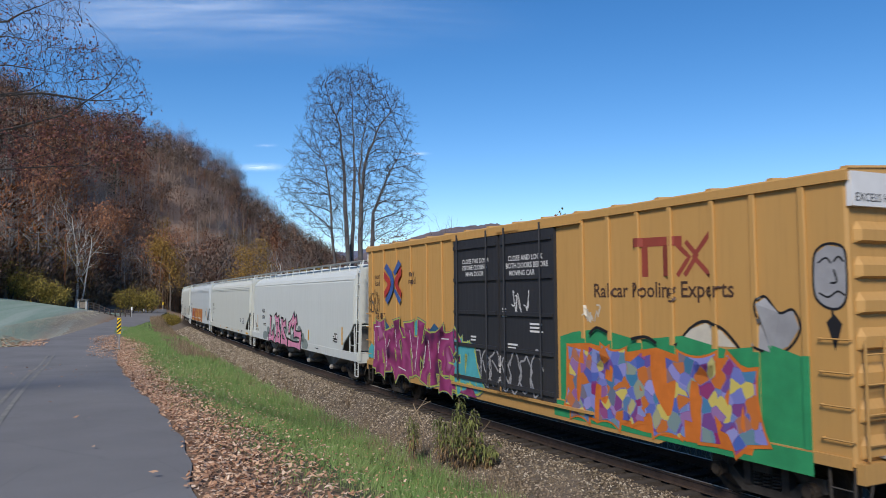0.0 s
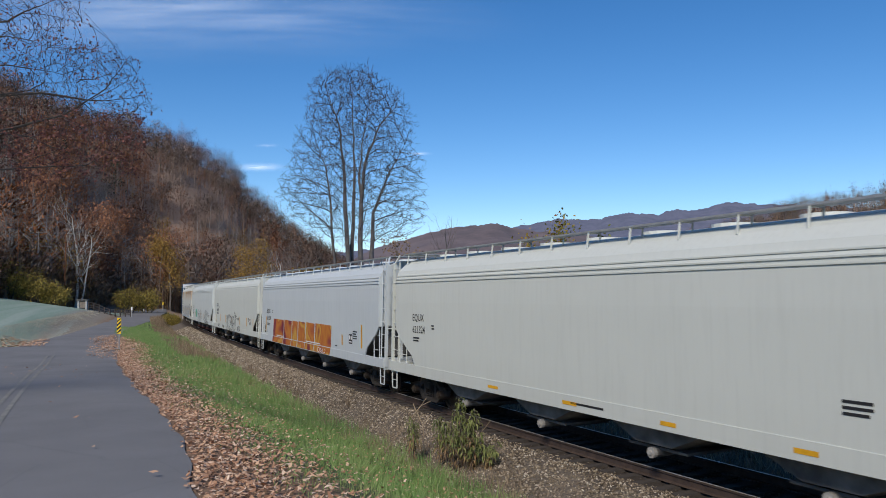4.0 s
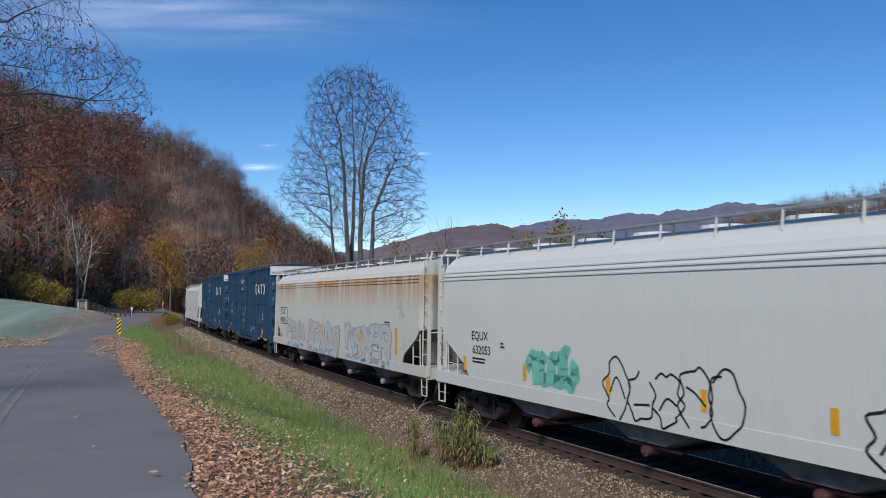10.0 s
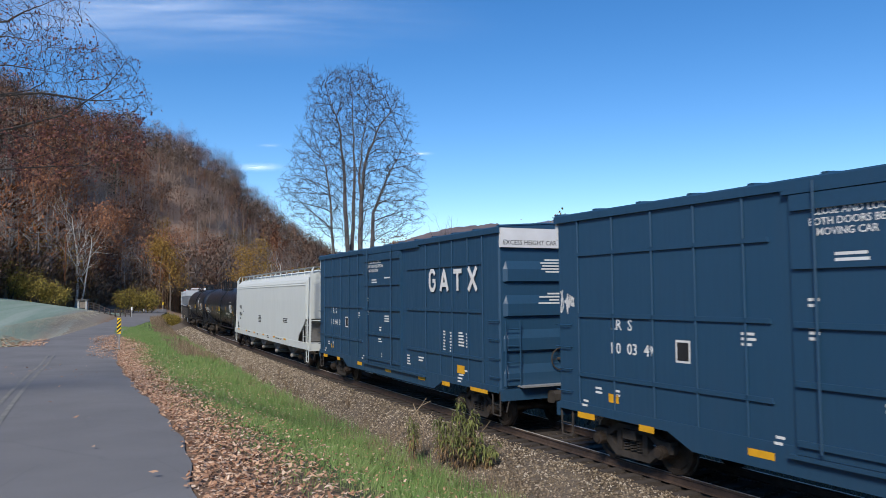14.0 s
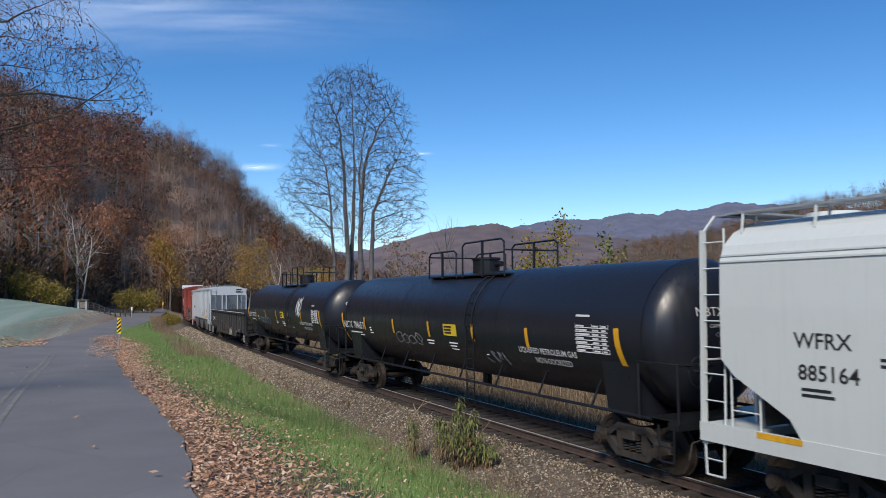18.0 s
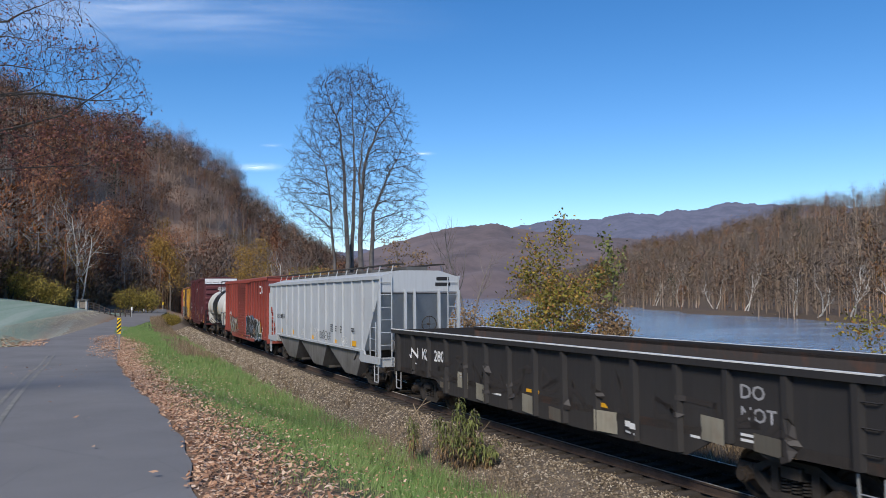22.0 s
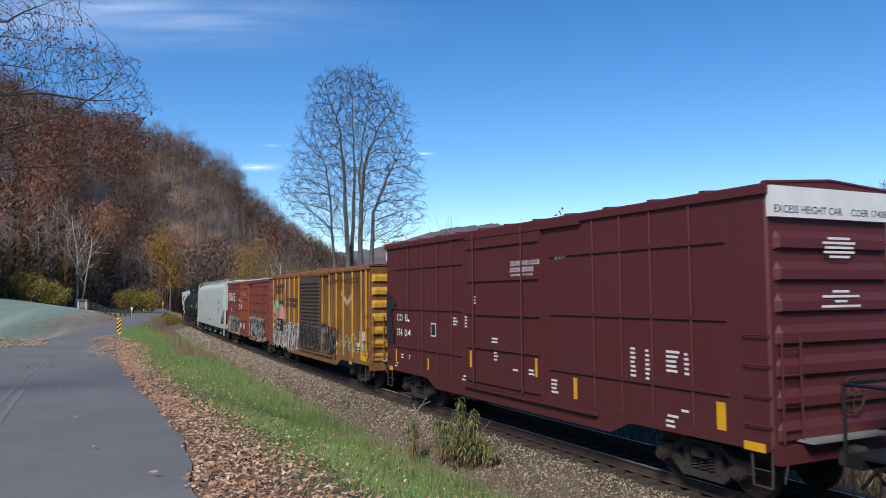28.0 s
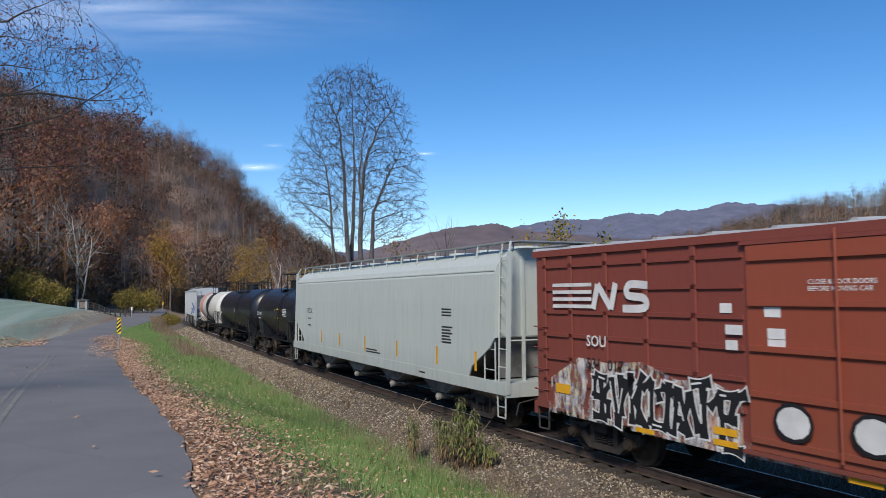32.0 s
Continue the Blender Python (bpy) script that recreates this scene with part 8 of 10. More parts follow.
    # the far end of what is seen
    car, sf = tank_car("small black tank car with yellow placards", -372.4, 10.6, P_TANK, r=1.4, zc=2.5, dome="cage")
    letters(car, "CELX 70151", -4.6, 2.3, 0.28, sf, M["white"])
    patch(car, rect(0.9, 1.5, 2.2, 2.75), sf, M["signyellow"], "warning_plate", "yellow warning plate")
    small_prints(car, sf, M["white"], [(2.4, 2.7, 0.9, 5), (-4.4, 2.1, 0.9, 1)], 17)
    reflectors(car, [(0.4, 0.52, 2.2, 2.7), (2.0, 2.12, 2.2, 2.7)], sf)
    car, sf = tank_car("long black tank car with railed platform", -384.0, 15.6, P_TANK, r=1.4, zc=2.5)
    letters(car, "CTCX", -7.0, 2.4, 0.3, sf, M["white"])
    small_prints(car, sf, M["white"], [(-6.8, 2.2, 0.9, 2), (0.5, 2.5, 0.4, 3)], 18)
    tank_car("white tank car with salmon and dark bands", -400.6, 15.4, P_TANKW, r=1.4, zc=2.45, dome="cage", bands=[(-6.4, -3.6, SPRAY["salmon"]), (-0.9, 0.9, P_TANK)])
    car, sf = ribbed_hopper("pale grey covered hopper with blue and pink graffiti", -417.0, 17.6, P_GREY, P_BAY)
    tag_lines(car, (2.0, 7.0, 1.7, 2.8), 5, sf, SPRAY["blue"], 70, 0.25)
    end_bars(car, -0.6, 2.4, [1.4, 1.2, 1.5, 1.0], 0.2, 0.3, 8.72, SPRAY["blue"])


build_train()


# ---- trees, plants and small things ----
def tubes(segs, n=5):
    """Corner points of quads round tapered segments (p, q, r1, r2)."""
    if not segs:
        return np.zeros((0, 3))
    P, Q = np.array([s[0] for s in segs]), np.array([s[1] for s in segs])
    R1, R2 = np.array([s[2] for s in segs])[:, None], np.array([s[3] for s in segs])[:, None]
    D = Q - P
    D /= np.maximum(np.linalg.norm(D, axis=1, keepdims=True), 1e-6)
    ref = np.where(np.abs(D[:, 2:3]) > 0.9, np.array([[1.0, 0, 0]]), np.array([[0, 0, 1.0]]))
    U = np.cross(D, ref)
    U /= np.linalg.norm(U, axis=1, keepdims=True)
    V = np.cross(D, U)
    out = []
    for i in range(n):
        a, b = 2 * math.pi * i / n, 2 * math.pi * (i + 1) / n
        da, db = U * math.cos(a) + V * math.sin(a), U * math.cos(b) + V * math.sin(b)
        out.append(np.stack([P + da * R1, P + db * R1, Q + db * R2, Q + da * R2], 1))
    return np.concatenate(out).reshape(-1, 3)


def grow(rnd, start, way, length, r, level, segs, tips, up=0.12, kids=(0, 6, 5, 4), ratio=0.55, angle=0.75, wob=0.16, first=0.3, last=3, fork=None):
    """One limb with its side branches; segs[level] collects the pieces, tips the twig ends."""
    steps = max(3, int(4 + 3 * (level < 2)))
    p, d = Vector(start), Vector(way).normalized()
    marks = []
    for i in range(steps):
        f = i / steps
        d = (d + Vector((rnd.uniform(-wob, wob), rnd.uniform(-wob, wob), rnd.uniform(-wob, wob) + up))).normalized()
        q = p + d * (length / steps)
        cut = 0.45 if (fork and level == 0) else 0.8
        segs[level].append((tuple(p), tuple(q), r * (1 - cut * f), r * (1 - cut * (f + 1 / steps))))
        marks.append((f, p.copy(), q.copy(), d.copy()))
        p = q
    if level >= last:
        tips.append(tuple(p))
        return
    if level == 0 and fork:
        turn0 = rnd.uniform(0, 6.28)
        for k in range(fork[0]):
            side = d.orthogonal().normalized()
            side.rotate(Matrix.Rotation(turn0 + 6.28 * k / fork[0], 3, d))
            g = fork[1] * rnd.uniform(0.35, 1.25)
            grow(rnd, p, d * math.cos(g) + side * math.sin(g), length * fork[2] * rnd.uniform(0.8, 1.1), r * 0.42, 1, segs, tips, up, kids, ratio, angle, wob, 0.12, last)
    n = kids[level + 1] if level + 1 < len(kids) else 4
    for k in range(n):
        f = first + (1 - first) * (k + rnd.uniform(0.1, 0.9)) / n
        _, a, b, dd = marks[min(steps - 1, int(f * steps))]
        at = a.lerp(b, rnd.random())
        side = dd.orthogonal()
        side.rotate(Matrix.Rotation(rnd.uniform(0, 6.28), 3, dd))
        w2 = (dd * math.cos(angle) + side.normalized() * math.sin(angle)).normalized()
        grow(rnd, at, w2, length * ratio * (1.15 - 0.6 * f) * rnd.uniform(0.75, 1.2), max(r * (1 - 0.8 * f) * 0.55, 0.004), level + 1, segs, tips, up, kids, ratio, angle, wob, 0.2, last)


def leaf_soup(rnd_seed, pts, per, size, scatter, droop=0.3):
    """Small folded leaves about the points."""
    r = np.random.RandomState(rnd_seed)
    P = np.repeat(np.array(pts), per, axis=0)
    P = P + r.normal(0, scatter, P.shape)
    a = r.normal(size=P.shape)
    a[:, 2] -= droop
    a /= np.linalg.norm(a, axis=1, keepdims=True)
    b = np.cross(a, r.normal(size=P.shape))
    b /= np.linalg.norm(b, axis=1, keepdims=True)
    s = (r.uniform(0.6, 1.3, len(P)) * size)[:, None]
    return np.stack([P, P + a * s * 0.5 + b * s * 0.32, P + a * s, P + a * s * 0.5 - b * s * 0.32], 1).reshape(-1, 3)


def plant_tree(label, at, stems, bark, twig_mat=None, leaves=None, leaf_mat=None, seed=1, kids=(0, 10, 6, 5), up=0.12, ratio=0.5, angle=0.7, wob=0.14, name="tree", last=3, first=0.3, group="", fork=None):
    """stems: (offset, direction, length, radius). leaves: (per tip, size, scatter)."""
    tree = thing(name, label, "tree", group)
    rnd = random.Random(seed)
    tips = []
    base = Vector(at)
    tree.location = base
    segs_all = {2: [], 3: [], 1: []}
    for off, way, length, r in stems:
        segs = {i: [] for i in range(5)}
        grow(rnd, Vector(off), way, length, r, 0, segs, tips, up, kids, ratio, angle, wob, first, last, fork)
        part("trunk", soup("trunk", tubes(segs[0], 8), 4, bark), None, tree)
        for k in (1, 2, 3):
            segs_all[k] += segs[k]
    part("branchwork", soup("branchwork", tubes(segs_all[1], 6), 4, bark), None, tree)["kind"] = "stuff"
    tw = part("twigwork", soup("twigwork", np.concatenate([tubes(segs_all[2], 4), tubes(segs_all[3], 3)]), 4, twig_mat or bark), None, tree)
    tw["kind"] = "stuff"
    if leaves:
        lv = part("foliage", soup("foliage", leaf_soup(seed, tips, *leaves), 4, leaf_mat), None, tree)
        lv["kind"] = "stuff"
    return tree


def ground_z(x, y):
    return float(land(np.array([float(x)]), np.array([float(y)]))[0])


M["l_oak"] = leafy("brown_oak_leaves", [(0.0, (0.07, 0.03, 0.03)), (0.5, (0.13, 0.05, 0.042)), (1.0, (0.24, 0.085, 0.06))])
M["l_green"] = leafy("yellow_green_bank_leaves", [(0.0, (0.10, 0.10, 0.02)), (0.45, (0.24, 0.21, 0.03)), (0.75, (0.36, 0.24, 0.04)), (1.0, (0.30, 0.12, 0.045))])
M["l_dark"] = leafy("olive_green_leaves", [(0.0, (0.08, 0.095, 0.025)), (0.6, (0.16, 0.18, 0.045)), (1.0, (0.27, 0.27, 0.09))])
M["l_brown"] = leafy("mixed_brown_leaves", [(0.0, (0.12, 0.075, 0.04)), (0.5, (0.23, 0.14, 0.065)), (1.0, (0.34, 0.23, 0.10))])
M["grass"] = leafy("green_grass_blades", [(0.0, (0.09, 0.16, 0.04)), (0.45, (0.165, 0.275, 0.07)), (0.82, (0.26, 0.385, 0.12)), (0.9, (0.34, 0.42, 0.18)), (1.0, (0.46, 0.38, 0.21))], 0.7, [(0.3, (0.10, 0.21, 0.05)), (0.5, (0.19, 0.31, 0.085)), (0.72, (0.29, 0.30, 0.13))], 0.7)
M["drygrass"] = leafy("dry_tan_grass", [(0.0, (0.14, 0.10, 0.06)), (0.5, (0.24, 0.175, 0.11)), (1.0, (0.38, 0.29, 0.185))])
M["litter"] = leafy("fallen_leaves", [(0.0, (0.22, 0.105, 0.055)), (0.35, (0.44, 0.235, 0.13)), (0.75, (0.62, 0.39, 0.24)), (1.0, (0.76, 0.58, 0.43))])
M["palegrass"] = leafy("pale_frosted_grass", [(0.0, (0.26, 0.24, 0.18)), (0.5, (0.38, 0.35, 0.27)), (1.0, (0.52, 0.49, 0.40))])
# darker copy of the ballast stones, with the shade under the cars painted in
M["cribstone"] = leafy("shaded_crib_stones", [(0.0, (0.03, 0.022, 0.015)), (0.5, (0.07, 0.052, 0.036)), (1.0, (0.15, 0.12, 0.085))])
M["stone"] = leafy("ballast_stones", [(0.0, (0.08, 0.058, 0.038)), (0.4, (0.19, 0.145, 0.095)), (0.8, (0.32, 0.255, 0.175)), (1.0, (0.55, 0.48, 0.38))])


def bow(rnd, a, ctrl, b, r0, r1, n, wob, out):
    """Pieces of a limb bent from a towards b by way of ctrl; gives back its points."""
    pts = []
    for i in range(n + 1):
        t = i / n
        p = a * (1 - t) ** 2 + ctrl * 2 * t * (1 - t) + b * t ** 2
        if 0 < i < n:
            p = p + Vector((rnd.uniform(-wob, wob), rnd.uniform(-wob, wob), rnd.uniform(-wob, wob)))
        pts.append(p)
    for i in range(n):
        out.append((tuple(pts[i]), tuple(pts[i + 1]), r0 + (r1 - r0) * i / n, r0 + (r1 - r0) * (i + 1) / n))
    return pts


def along(pts, f):
    k = min(len(pts) - 2, int(f * (len(pts) - 1)))
    return pts[k].lerp(pts[k + 1], f * (len(pts) - 1) - k), (pts[k + 1] - pts[k]).normalized()


def off_shoot(rnd, d, angle, lift):
    side = d.orthogonal().normalized()
    side.rotate(Matrix.Rotation(rnd.uniform(0, 6.283), 3, d))
    return (d * math.cos(angle) + side * math.sin(angle) + Vector((0, 0, lift))).normalized()


def colonize(start, parent, goals, stride, reach, kill, lift, rounds, seed, keep_on=0.45):
    """Limbs that grow from the start nodes towards the goals until each is reached. Gives nodes and their parents."""
    r = np.random.RandomState(seed)
    A, par = np.array(start, float), list(parent)
    G = np.array(goals, float)
    d = np.linalg.norm(G[:, None] - A[None], axis=2)
    near, nd = d.argmin(1), d.min(1)
    for _ in range(rounds):
        k = nd > kill
        G, near, nd = G[k], near[k], nd[k]
        live = nd < reach
        if not live.any():
            break
        S = np.zeros((len(A), 3))
        np.add.at(S, near[live], (G[live] - A[near[live]]) / nd[live][:, None])
        idx = np.unique(near[live])
        v = S[idx] / np.linalg.norm(S[idx], axis=1, keepdims=True)
        pa = np.array(par)[idx]
        was = np.where((pa >= 0)[:, None], A[idx] - A[np.maximum(pa, 0)], 0)
        v = v + keep_on * was / np.maximum(np.linalg.norm(was, axis=1, keepdims=True), 1e-6) + np.array([0, 0, lift]) + r.normal(0, 0.10, v.shape)
        v /= np.linalg.norm(v, axis=1, keepdims=True)
        fresh = A[idx] + v * stride
        gap = np.linalg.norm(fresh[:, None] - A[None], axis=2).min(1) > 0.35 * stride
        fresh, idx = fresh[gap], idx[gap]
        if not len(fresh):
            break
        d = np.linalg.norm(G[:, None] - fresh[None], axis=2)
        j, m = d.argmin(1), d.min(1)
        near, nd = np.where(m < nd, len(A) + j, near), np.minimum(m, nd)
        A, par = np.concatenate([A, fresh]), par + list(idx)
    return A, np.array(par)


def limb_pieces(A, par, first, tip, power=2.3):
    """Tapered pieces of the grown limbs, thick by how many twigs they carry; also each node's thickness and the end nodes."""
    load = np.zeros(len(A))
    kids = np.zeros(len(A), int)
    for i in range(len(A) - 1, first - 1, -1):
        load[i] = max(load[i], 1.0)
        load[par[i]] += load[i]
        kids[par[i]] += 1
    rad = tip * np.maximum(load, 1.0) ** (1 / power)
    segs = [(tuple(A[par[i]]), tuple(A[i]), min(rad[par[i]], rad[i] * 1.35), rad[i]) for i in range(first, len(A))]
    return segs, rad, kids


def trunk_line(pts, r, rnd, wob=0.07, taper=0.94, n=4):
    """A trunk through the points: its pieces and its nodes."""
    v = [Vector(p) for p in pts]
    fine = [v[i].lerp(v[i + 1], k / n) + Vector((rnd.uniform(-wob, wob), rnd.uniform(-wob, wob), 0)) for i in range(len(v) - 1) for k in range(n)] + [v[-1]]
    m = len(fine) - 1
    segs = [(tuple(fine[i]), tuple(fine[i + 1]), r * (1 - taper * (i / m) ** 0.85), r * (1 - taper * ((i + 1) / m) ** 0.85)) for i in range(m)]
    return segs, fine


def twig_sprays(rnd, A, par, picks, length, r0, twigs, subs=2):
    """Fine twigs at the picked nodes; gives back their ends."""
    tips = []
    for i in picks:
        d = Vector(A[i] - A[par[i]]).normalized()
        p = Vector(A[i])
        w2 = off_shoot(rnd, d, rnd.uniform(0.15, 0.75), 0.10)
        ln = length * rnd.uniform(0.6, 1.2)
        sub = bow(rnd, p, p + w2 * ln * 0.5, p + w2 * ln + Vector((0, 0, 0.08 * ln)), r0, r0 * 0.6, 3, 0.05 * ln, twigs)
        tips.append(tuple(sub[-1]))
        for m in range(subs):
            p3, d3 = along(sub, rnd.uniform(0.15, 0.9))
            w3 = off_shoot(rnd, d3, rnd.uniform(0.4, 0.8), 0.10)
            l3 = ln * rnd.uniform(0.35, 0.7)
            e = bow(rnd, p3, p3 + w3 * l3 * 0.5, p3 + w3 * l3 + Vector((0, 0, 0.05 * ln)), r0 * 0.7, r0 * 0.45, 2, 0.04 * ln, twigs)
            tips.append(tuple(e[-1]))
    return tips


def big_tree():
    """Straight trunks under one tall dome of arching limbs and fine twigs."""
    tree = thing("tree", "tall leafless tree with several grey trunks and fine twigs", "tree")
    tree.location = (-9.5, 80.0, -0.9)
    rnd, r = random.Random(5), np.random.RandomState(5)
    lines = [([(-0.7, 0, 0), (-0.56, 0, 7.8), (-0.8, 0.1, 13.6), (-1.05, 0.2, 18.5), (-1.55, 0.3, 22.7), (-3.0, 0.4, 26.6)], 0.36), ([(-0.3, 0.8, 0), (-0.2, 0.8, 8.7), (0.0, 0.9, 16.1), (0.0, 0.9, 21.0), (-0.2, 0.9, 27.2)], 0.31),
             ([(0.75, -0.2, 0), (0.8, -0.2, 7.8), (0.9, -0.3, 14.1), (1.4, -0.6, 18.5), (2.9, -0.9, 22.2), (4.6, -1.1, 24.0)], 0.38), ([(0.9, -0.3, 14.1), (0.66, 0.2, 17.0), (0.9, 0.4, 20.5), (2.0, 0.6, 26.4)], 0.2),
             ([(1.7, 0.5, 0), (1.9, 0.5, 8.7), (2.1, 0.6, 13.1), (3.6, 1.0, 17.0), (5.4, 1.5, 20.6)], 0.34), ([(-2.0, 0.6, 0), (-2.1, 0.6, 7.8), (-2.6, 0.8, 14.9), (-3.1, 1.0, 18.2), (-3.9, 1.2, 20.2)], 0.22)]
    nodes, parent = [], []
    for pts, rad in lines:
        segs, fine = trunk_line(pts, rad, rnd)
        part("trunk", soup("trunk", tubes(segs, 9), 4, M["greybark"]), None, tree)
        up = [p for p in fine if p.z > 8.6]
        for k, p in enumerate(up):
            parent.append(len(nodes) - 1 if k else -1)
            nodes.append(tuple(p))
    z = r.uniform(9.6, 28.4, 7000)
    z = z[r.uniform(0, 1, len(z)) < np.interp(z, [9.6, 11, 13, 15, 28.4], [0.25, 0.5, 0.8, 1, 1])]
    lo = np.interp(z, [9.6, 10.4, 11.7, 14.0, 15.2, 17.3, 21, 24.9, 27.0, 28.5], [-2.0, -3.2, -5.4, -7.8, -8.0, -7.2, -5.9, -4.8, -4.4, -2.6])
    hi = np.interp(z, [9.6, 10.4, 11.7, 14.0, 15.2, 17.3, 21, 24.9, 27.0, 28.5], [4.0, 6.2, 7.9, 7.8, 7.6, 7.5, 6.6, 5.9, 3.6, 1.6])
    th, q = r.uniform(0, 6.283, len(z)), r.uniform(0.03, 1, len(z)) ** 0.5
    goals = np.stack([(lo + hi) / 2 + (hi - lo) / 2 * q * np.cos(th), (hi - lo) * 0.45 * q * np.sin(th), z], -1)
    first = len(nodes)
    A, par = colonize(nodes, parent, goals, 0.36, 7.0, 0.46, 0.30, 110, 6, 0.7)
    limbs, rad, kids = limb_pieces(A, par, first, 0.012, 2.15)
    twigs = []
    thin = [i for i in range(first, len(A)) if rad[i] < 0.035]
    twig_sprays(rnd, A, par, thin[::2] + [i for i in thin if kids[i] == 0], 0.75, 0.013, twigs, 2)
    part("branchwork", soup("branchwork", tubes(limbs, 5), 4, M["limbbark"]), None, tree)["kind"] = "stuff"
    part("twigwork", soup("twigwork", tubes(twigs, 3), 4, M["limbbark"]), None, tree)["kind"] = "stuff"


def oak():
    """The oak beside the road, whose limbs reach out over it."""
    x, y = -14.85, 15.0
    z = ground_z(x, y)
    tree = thing("oak_tree", "roadside oak with small dark red leaves on fine twigs", "tree")
    tree.location = (x, y, z)
    rnd, r = random.Random(8), np.random.RandomState(8)
    trunk = [(0, 0, -0.3), (0.1, 0, 3), (0.0, 0.1, 6), (0.3, 0, 9.5), (0.2, 0, 12.5)]
    part("trunk", soup("trunk", tubes([(a, b, 0.42 - 0.08 * i, 0.34 - 0.08 * i) for i, (a, b) in enumerate(zip(trunk, trunk[1:]))], 10), 4, M["darkbark"]), None, tree)

    def out(u, v, deep=0.0):
        """u metres out from the trunk's side of the road, v metres over the road, deep metres further along it."""
        f = 1 + deep / 15.0
        return Vector(((u - 8.763) * f - x, deep, 3.44 + (v - 3.44) * f - z))
    # limbs: start height on the trunk, points (out, height), depth, thickness
    plan = [(6.0, [(0, 7.5), (0.71, 7.54), (1.31, 7.45), (1.63, 7.39), (1.98, 7.37), (2.42, 7.41)], 0.1, 0.040), (None, [(1.59, 7.31), (1.74, 7.19), (2.22, 7.05), (2.58, 7.14)], 0.0, 0.014), (5.6, [(0, 6.79), (0.6, 6.94), (1.15, 7.08), (1.59, 7.32), (2.02, 7.62), (2.22, 7.89), (2.46, 8.25)], -0.1, 0.036),
            (None, [(1.71, 7.38), (2.22, 7.64), (2.58, 7.82)], -0.1, 0.012), (5.0, [(0, 6.72), (0.52, 6.65), (0.95, 6.45), (1.31, 6.33), (1.6, 6.3)], 0.3, 0.022), (4.4, [(0, 6.0), (0.9, 6.05), (1.31, 6.05), (1.67, 6.07), (1.90, 6.23), (2.26, 6.41)], 0.5, 0.024), (None, [(1.67, 6.05), (2.38, 6.05), (2.94, 6.17)], 0.5, 0.010),
            (6.4, [(0, 8.12), (0.48, 8.04), (0.75, 7.80)], 0.4, 0.028), (None, [(0.48, 8.04), (0.99, 7.96), (1.43, 7.82)], 0.4, 0.012), (6.8, [(0, 8.71), (0.44, 8.63), (0.83, 8.47)], -0.3, 0.022), (7.2, [(0, 9.01), (0.32, 9.21), (0.67, 9.33), (1.3, 9.6)], 0.2, 0.034), (None, [(0.32, 9.17), (0.75, 9.15), (1.19, 9.05), (1.66, 8.95)], 0.2, 0.012), (6.2, [(0, 7.52), (0.48, 7.60), (0.79, 7.74), (1.43, 7.74)], -0.4, 0.026)]
    nodes, parent, segs = [], [], []
    for top, pts, deep, rad in plan:
        line = [out(u, v, deep) for u, v in pts]
        if top is not None:
            e = line[0]
            line = [Vector((0.1, 0, top)), Vector((e.x * 0.5, deep * 0.5, top + (e.z - top) * 0.75))] + line
        sg, fine = trunk_line([tuple(q) for q in line], rad * (1.15 if top is not None else 0.8), rnd, 0.015, 0.92, 3)
        segs += sg
        seen = [q for q in fine if q.x > 5.6]
        for k, q in enumerate(seen):
            parent.append(len(nodes) - 1 if k else -1)
            nodes.append(tuple(q))
    for a, c, e, rad in (((0, 0, 9.0), (3.0, 1.0, 10.5), (6, 1.5, 11.0), 0.07), ((0, 0, 6.0), (-2, 0.6, 8), (-5, 1.5, 8.5), 0.09), ((0, 0, 7.0), (0.3, 2, 9), (0.4, 5, 9.5), 0.09), ((0, 0, 8.0), (0.2, -2, 10), (0.4, -4, 11), 0.08)):
        sg, fine = trunk_line([a, c, e], rad, rnd, 0.05, 0.9, 6)
        segs += sg
        for k, q in enumerate(fine[3:]):
            parent.append(len(nodes) - 1 if k else -1)
            nodes.append(tuple(q))
    v = r.uniform(5.9, 9.5, 5200)
    u = r.uniform(-0.8, 3.0, 5200)
    edge = np.interp(v, [5.9, 6.6, 7.0, 7.15, 7.5, 7.9, 8.2, 8.5, 8.56, 8.75, 8.9, 9.1, 9.5], [2.6, 2.9, 2.7, 2.98, 2.85, 2.7, 2.6, 2.2, 1.3, 1.1, 1.5, 1.68, 1.5])
    share = np.interp(v, [5.9, 6.1, 7.0, 7.2, 8.7, 8.85, 9.5], [0.25, 0.35, 0.3, 0.9, 0.8, 0.35, 0.5])
    k = (u < edge) & (r.uniform(0, 1, 5200) < share)
    dp = r.uniform(-0.8, 1.0, 5200)
    goals = [tuple(out(a, b, c)) for a, b, c in zip(u[k], v[k], dp[k])]
    for ctr, size in (((5, 1.4, 10.6), 1.5), ((-4, 1.2, 8.6), 2.2), ((0.4, 4.2, 9.6), 2.0), ((0.3, -3.5, 10.8), 1.8)):
        goals += [tuple(np.array(ctr) + r.normal(0, size * 0.6, 3)) for _ in range(60)]
    first = len(nodes)
    A, par = colonize(nodes, parent, goals, 0.10, 2.2, 0.115, 0.10, 80, 9, 0.7)
    limbs, rad, kids = limb_pieces(A, par, first, 0.0030, 2.5)
    twigs = []
    ends = [i for i in range(first, len(A)) if kids[i] == 0]
    tips = twig_sprays(rnd, A, par, ends * 2 + [i for i in range(first, len(A)) if kids[i] == 1 and rnd.random() < 0.22], 0.16, 0.0026, twigs, 1)
    part("branchwork", soup("branchwork", tubes(segs + limbs, 5), 4, M["darkbark"]), None, tree)["kind"] = "stuff"
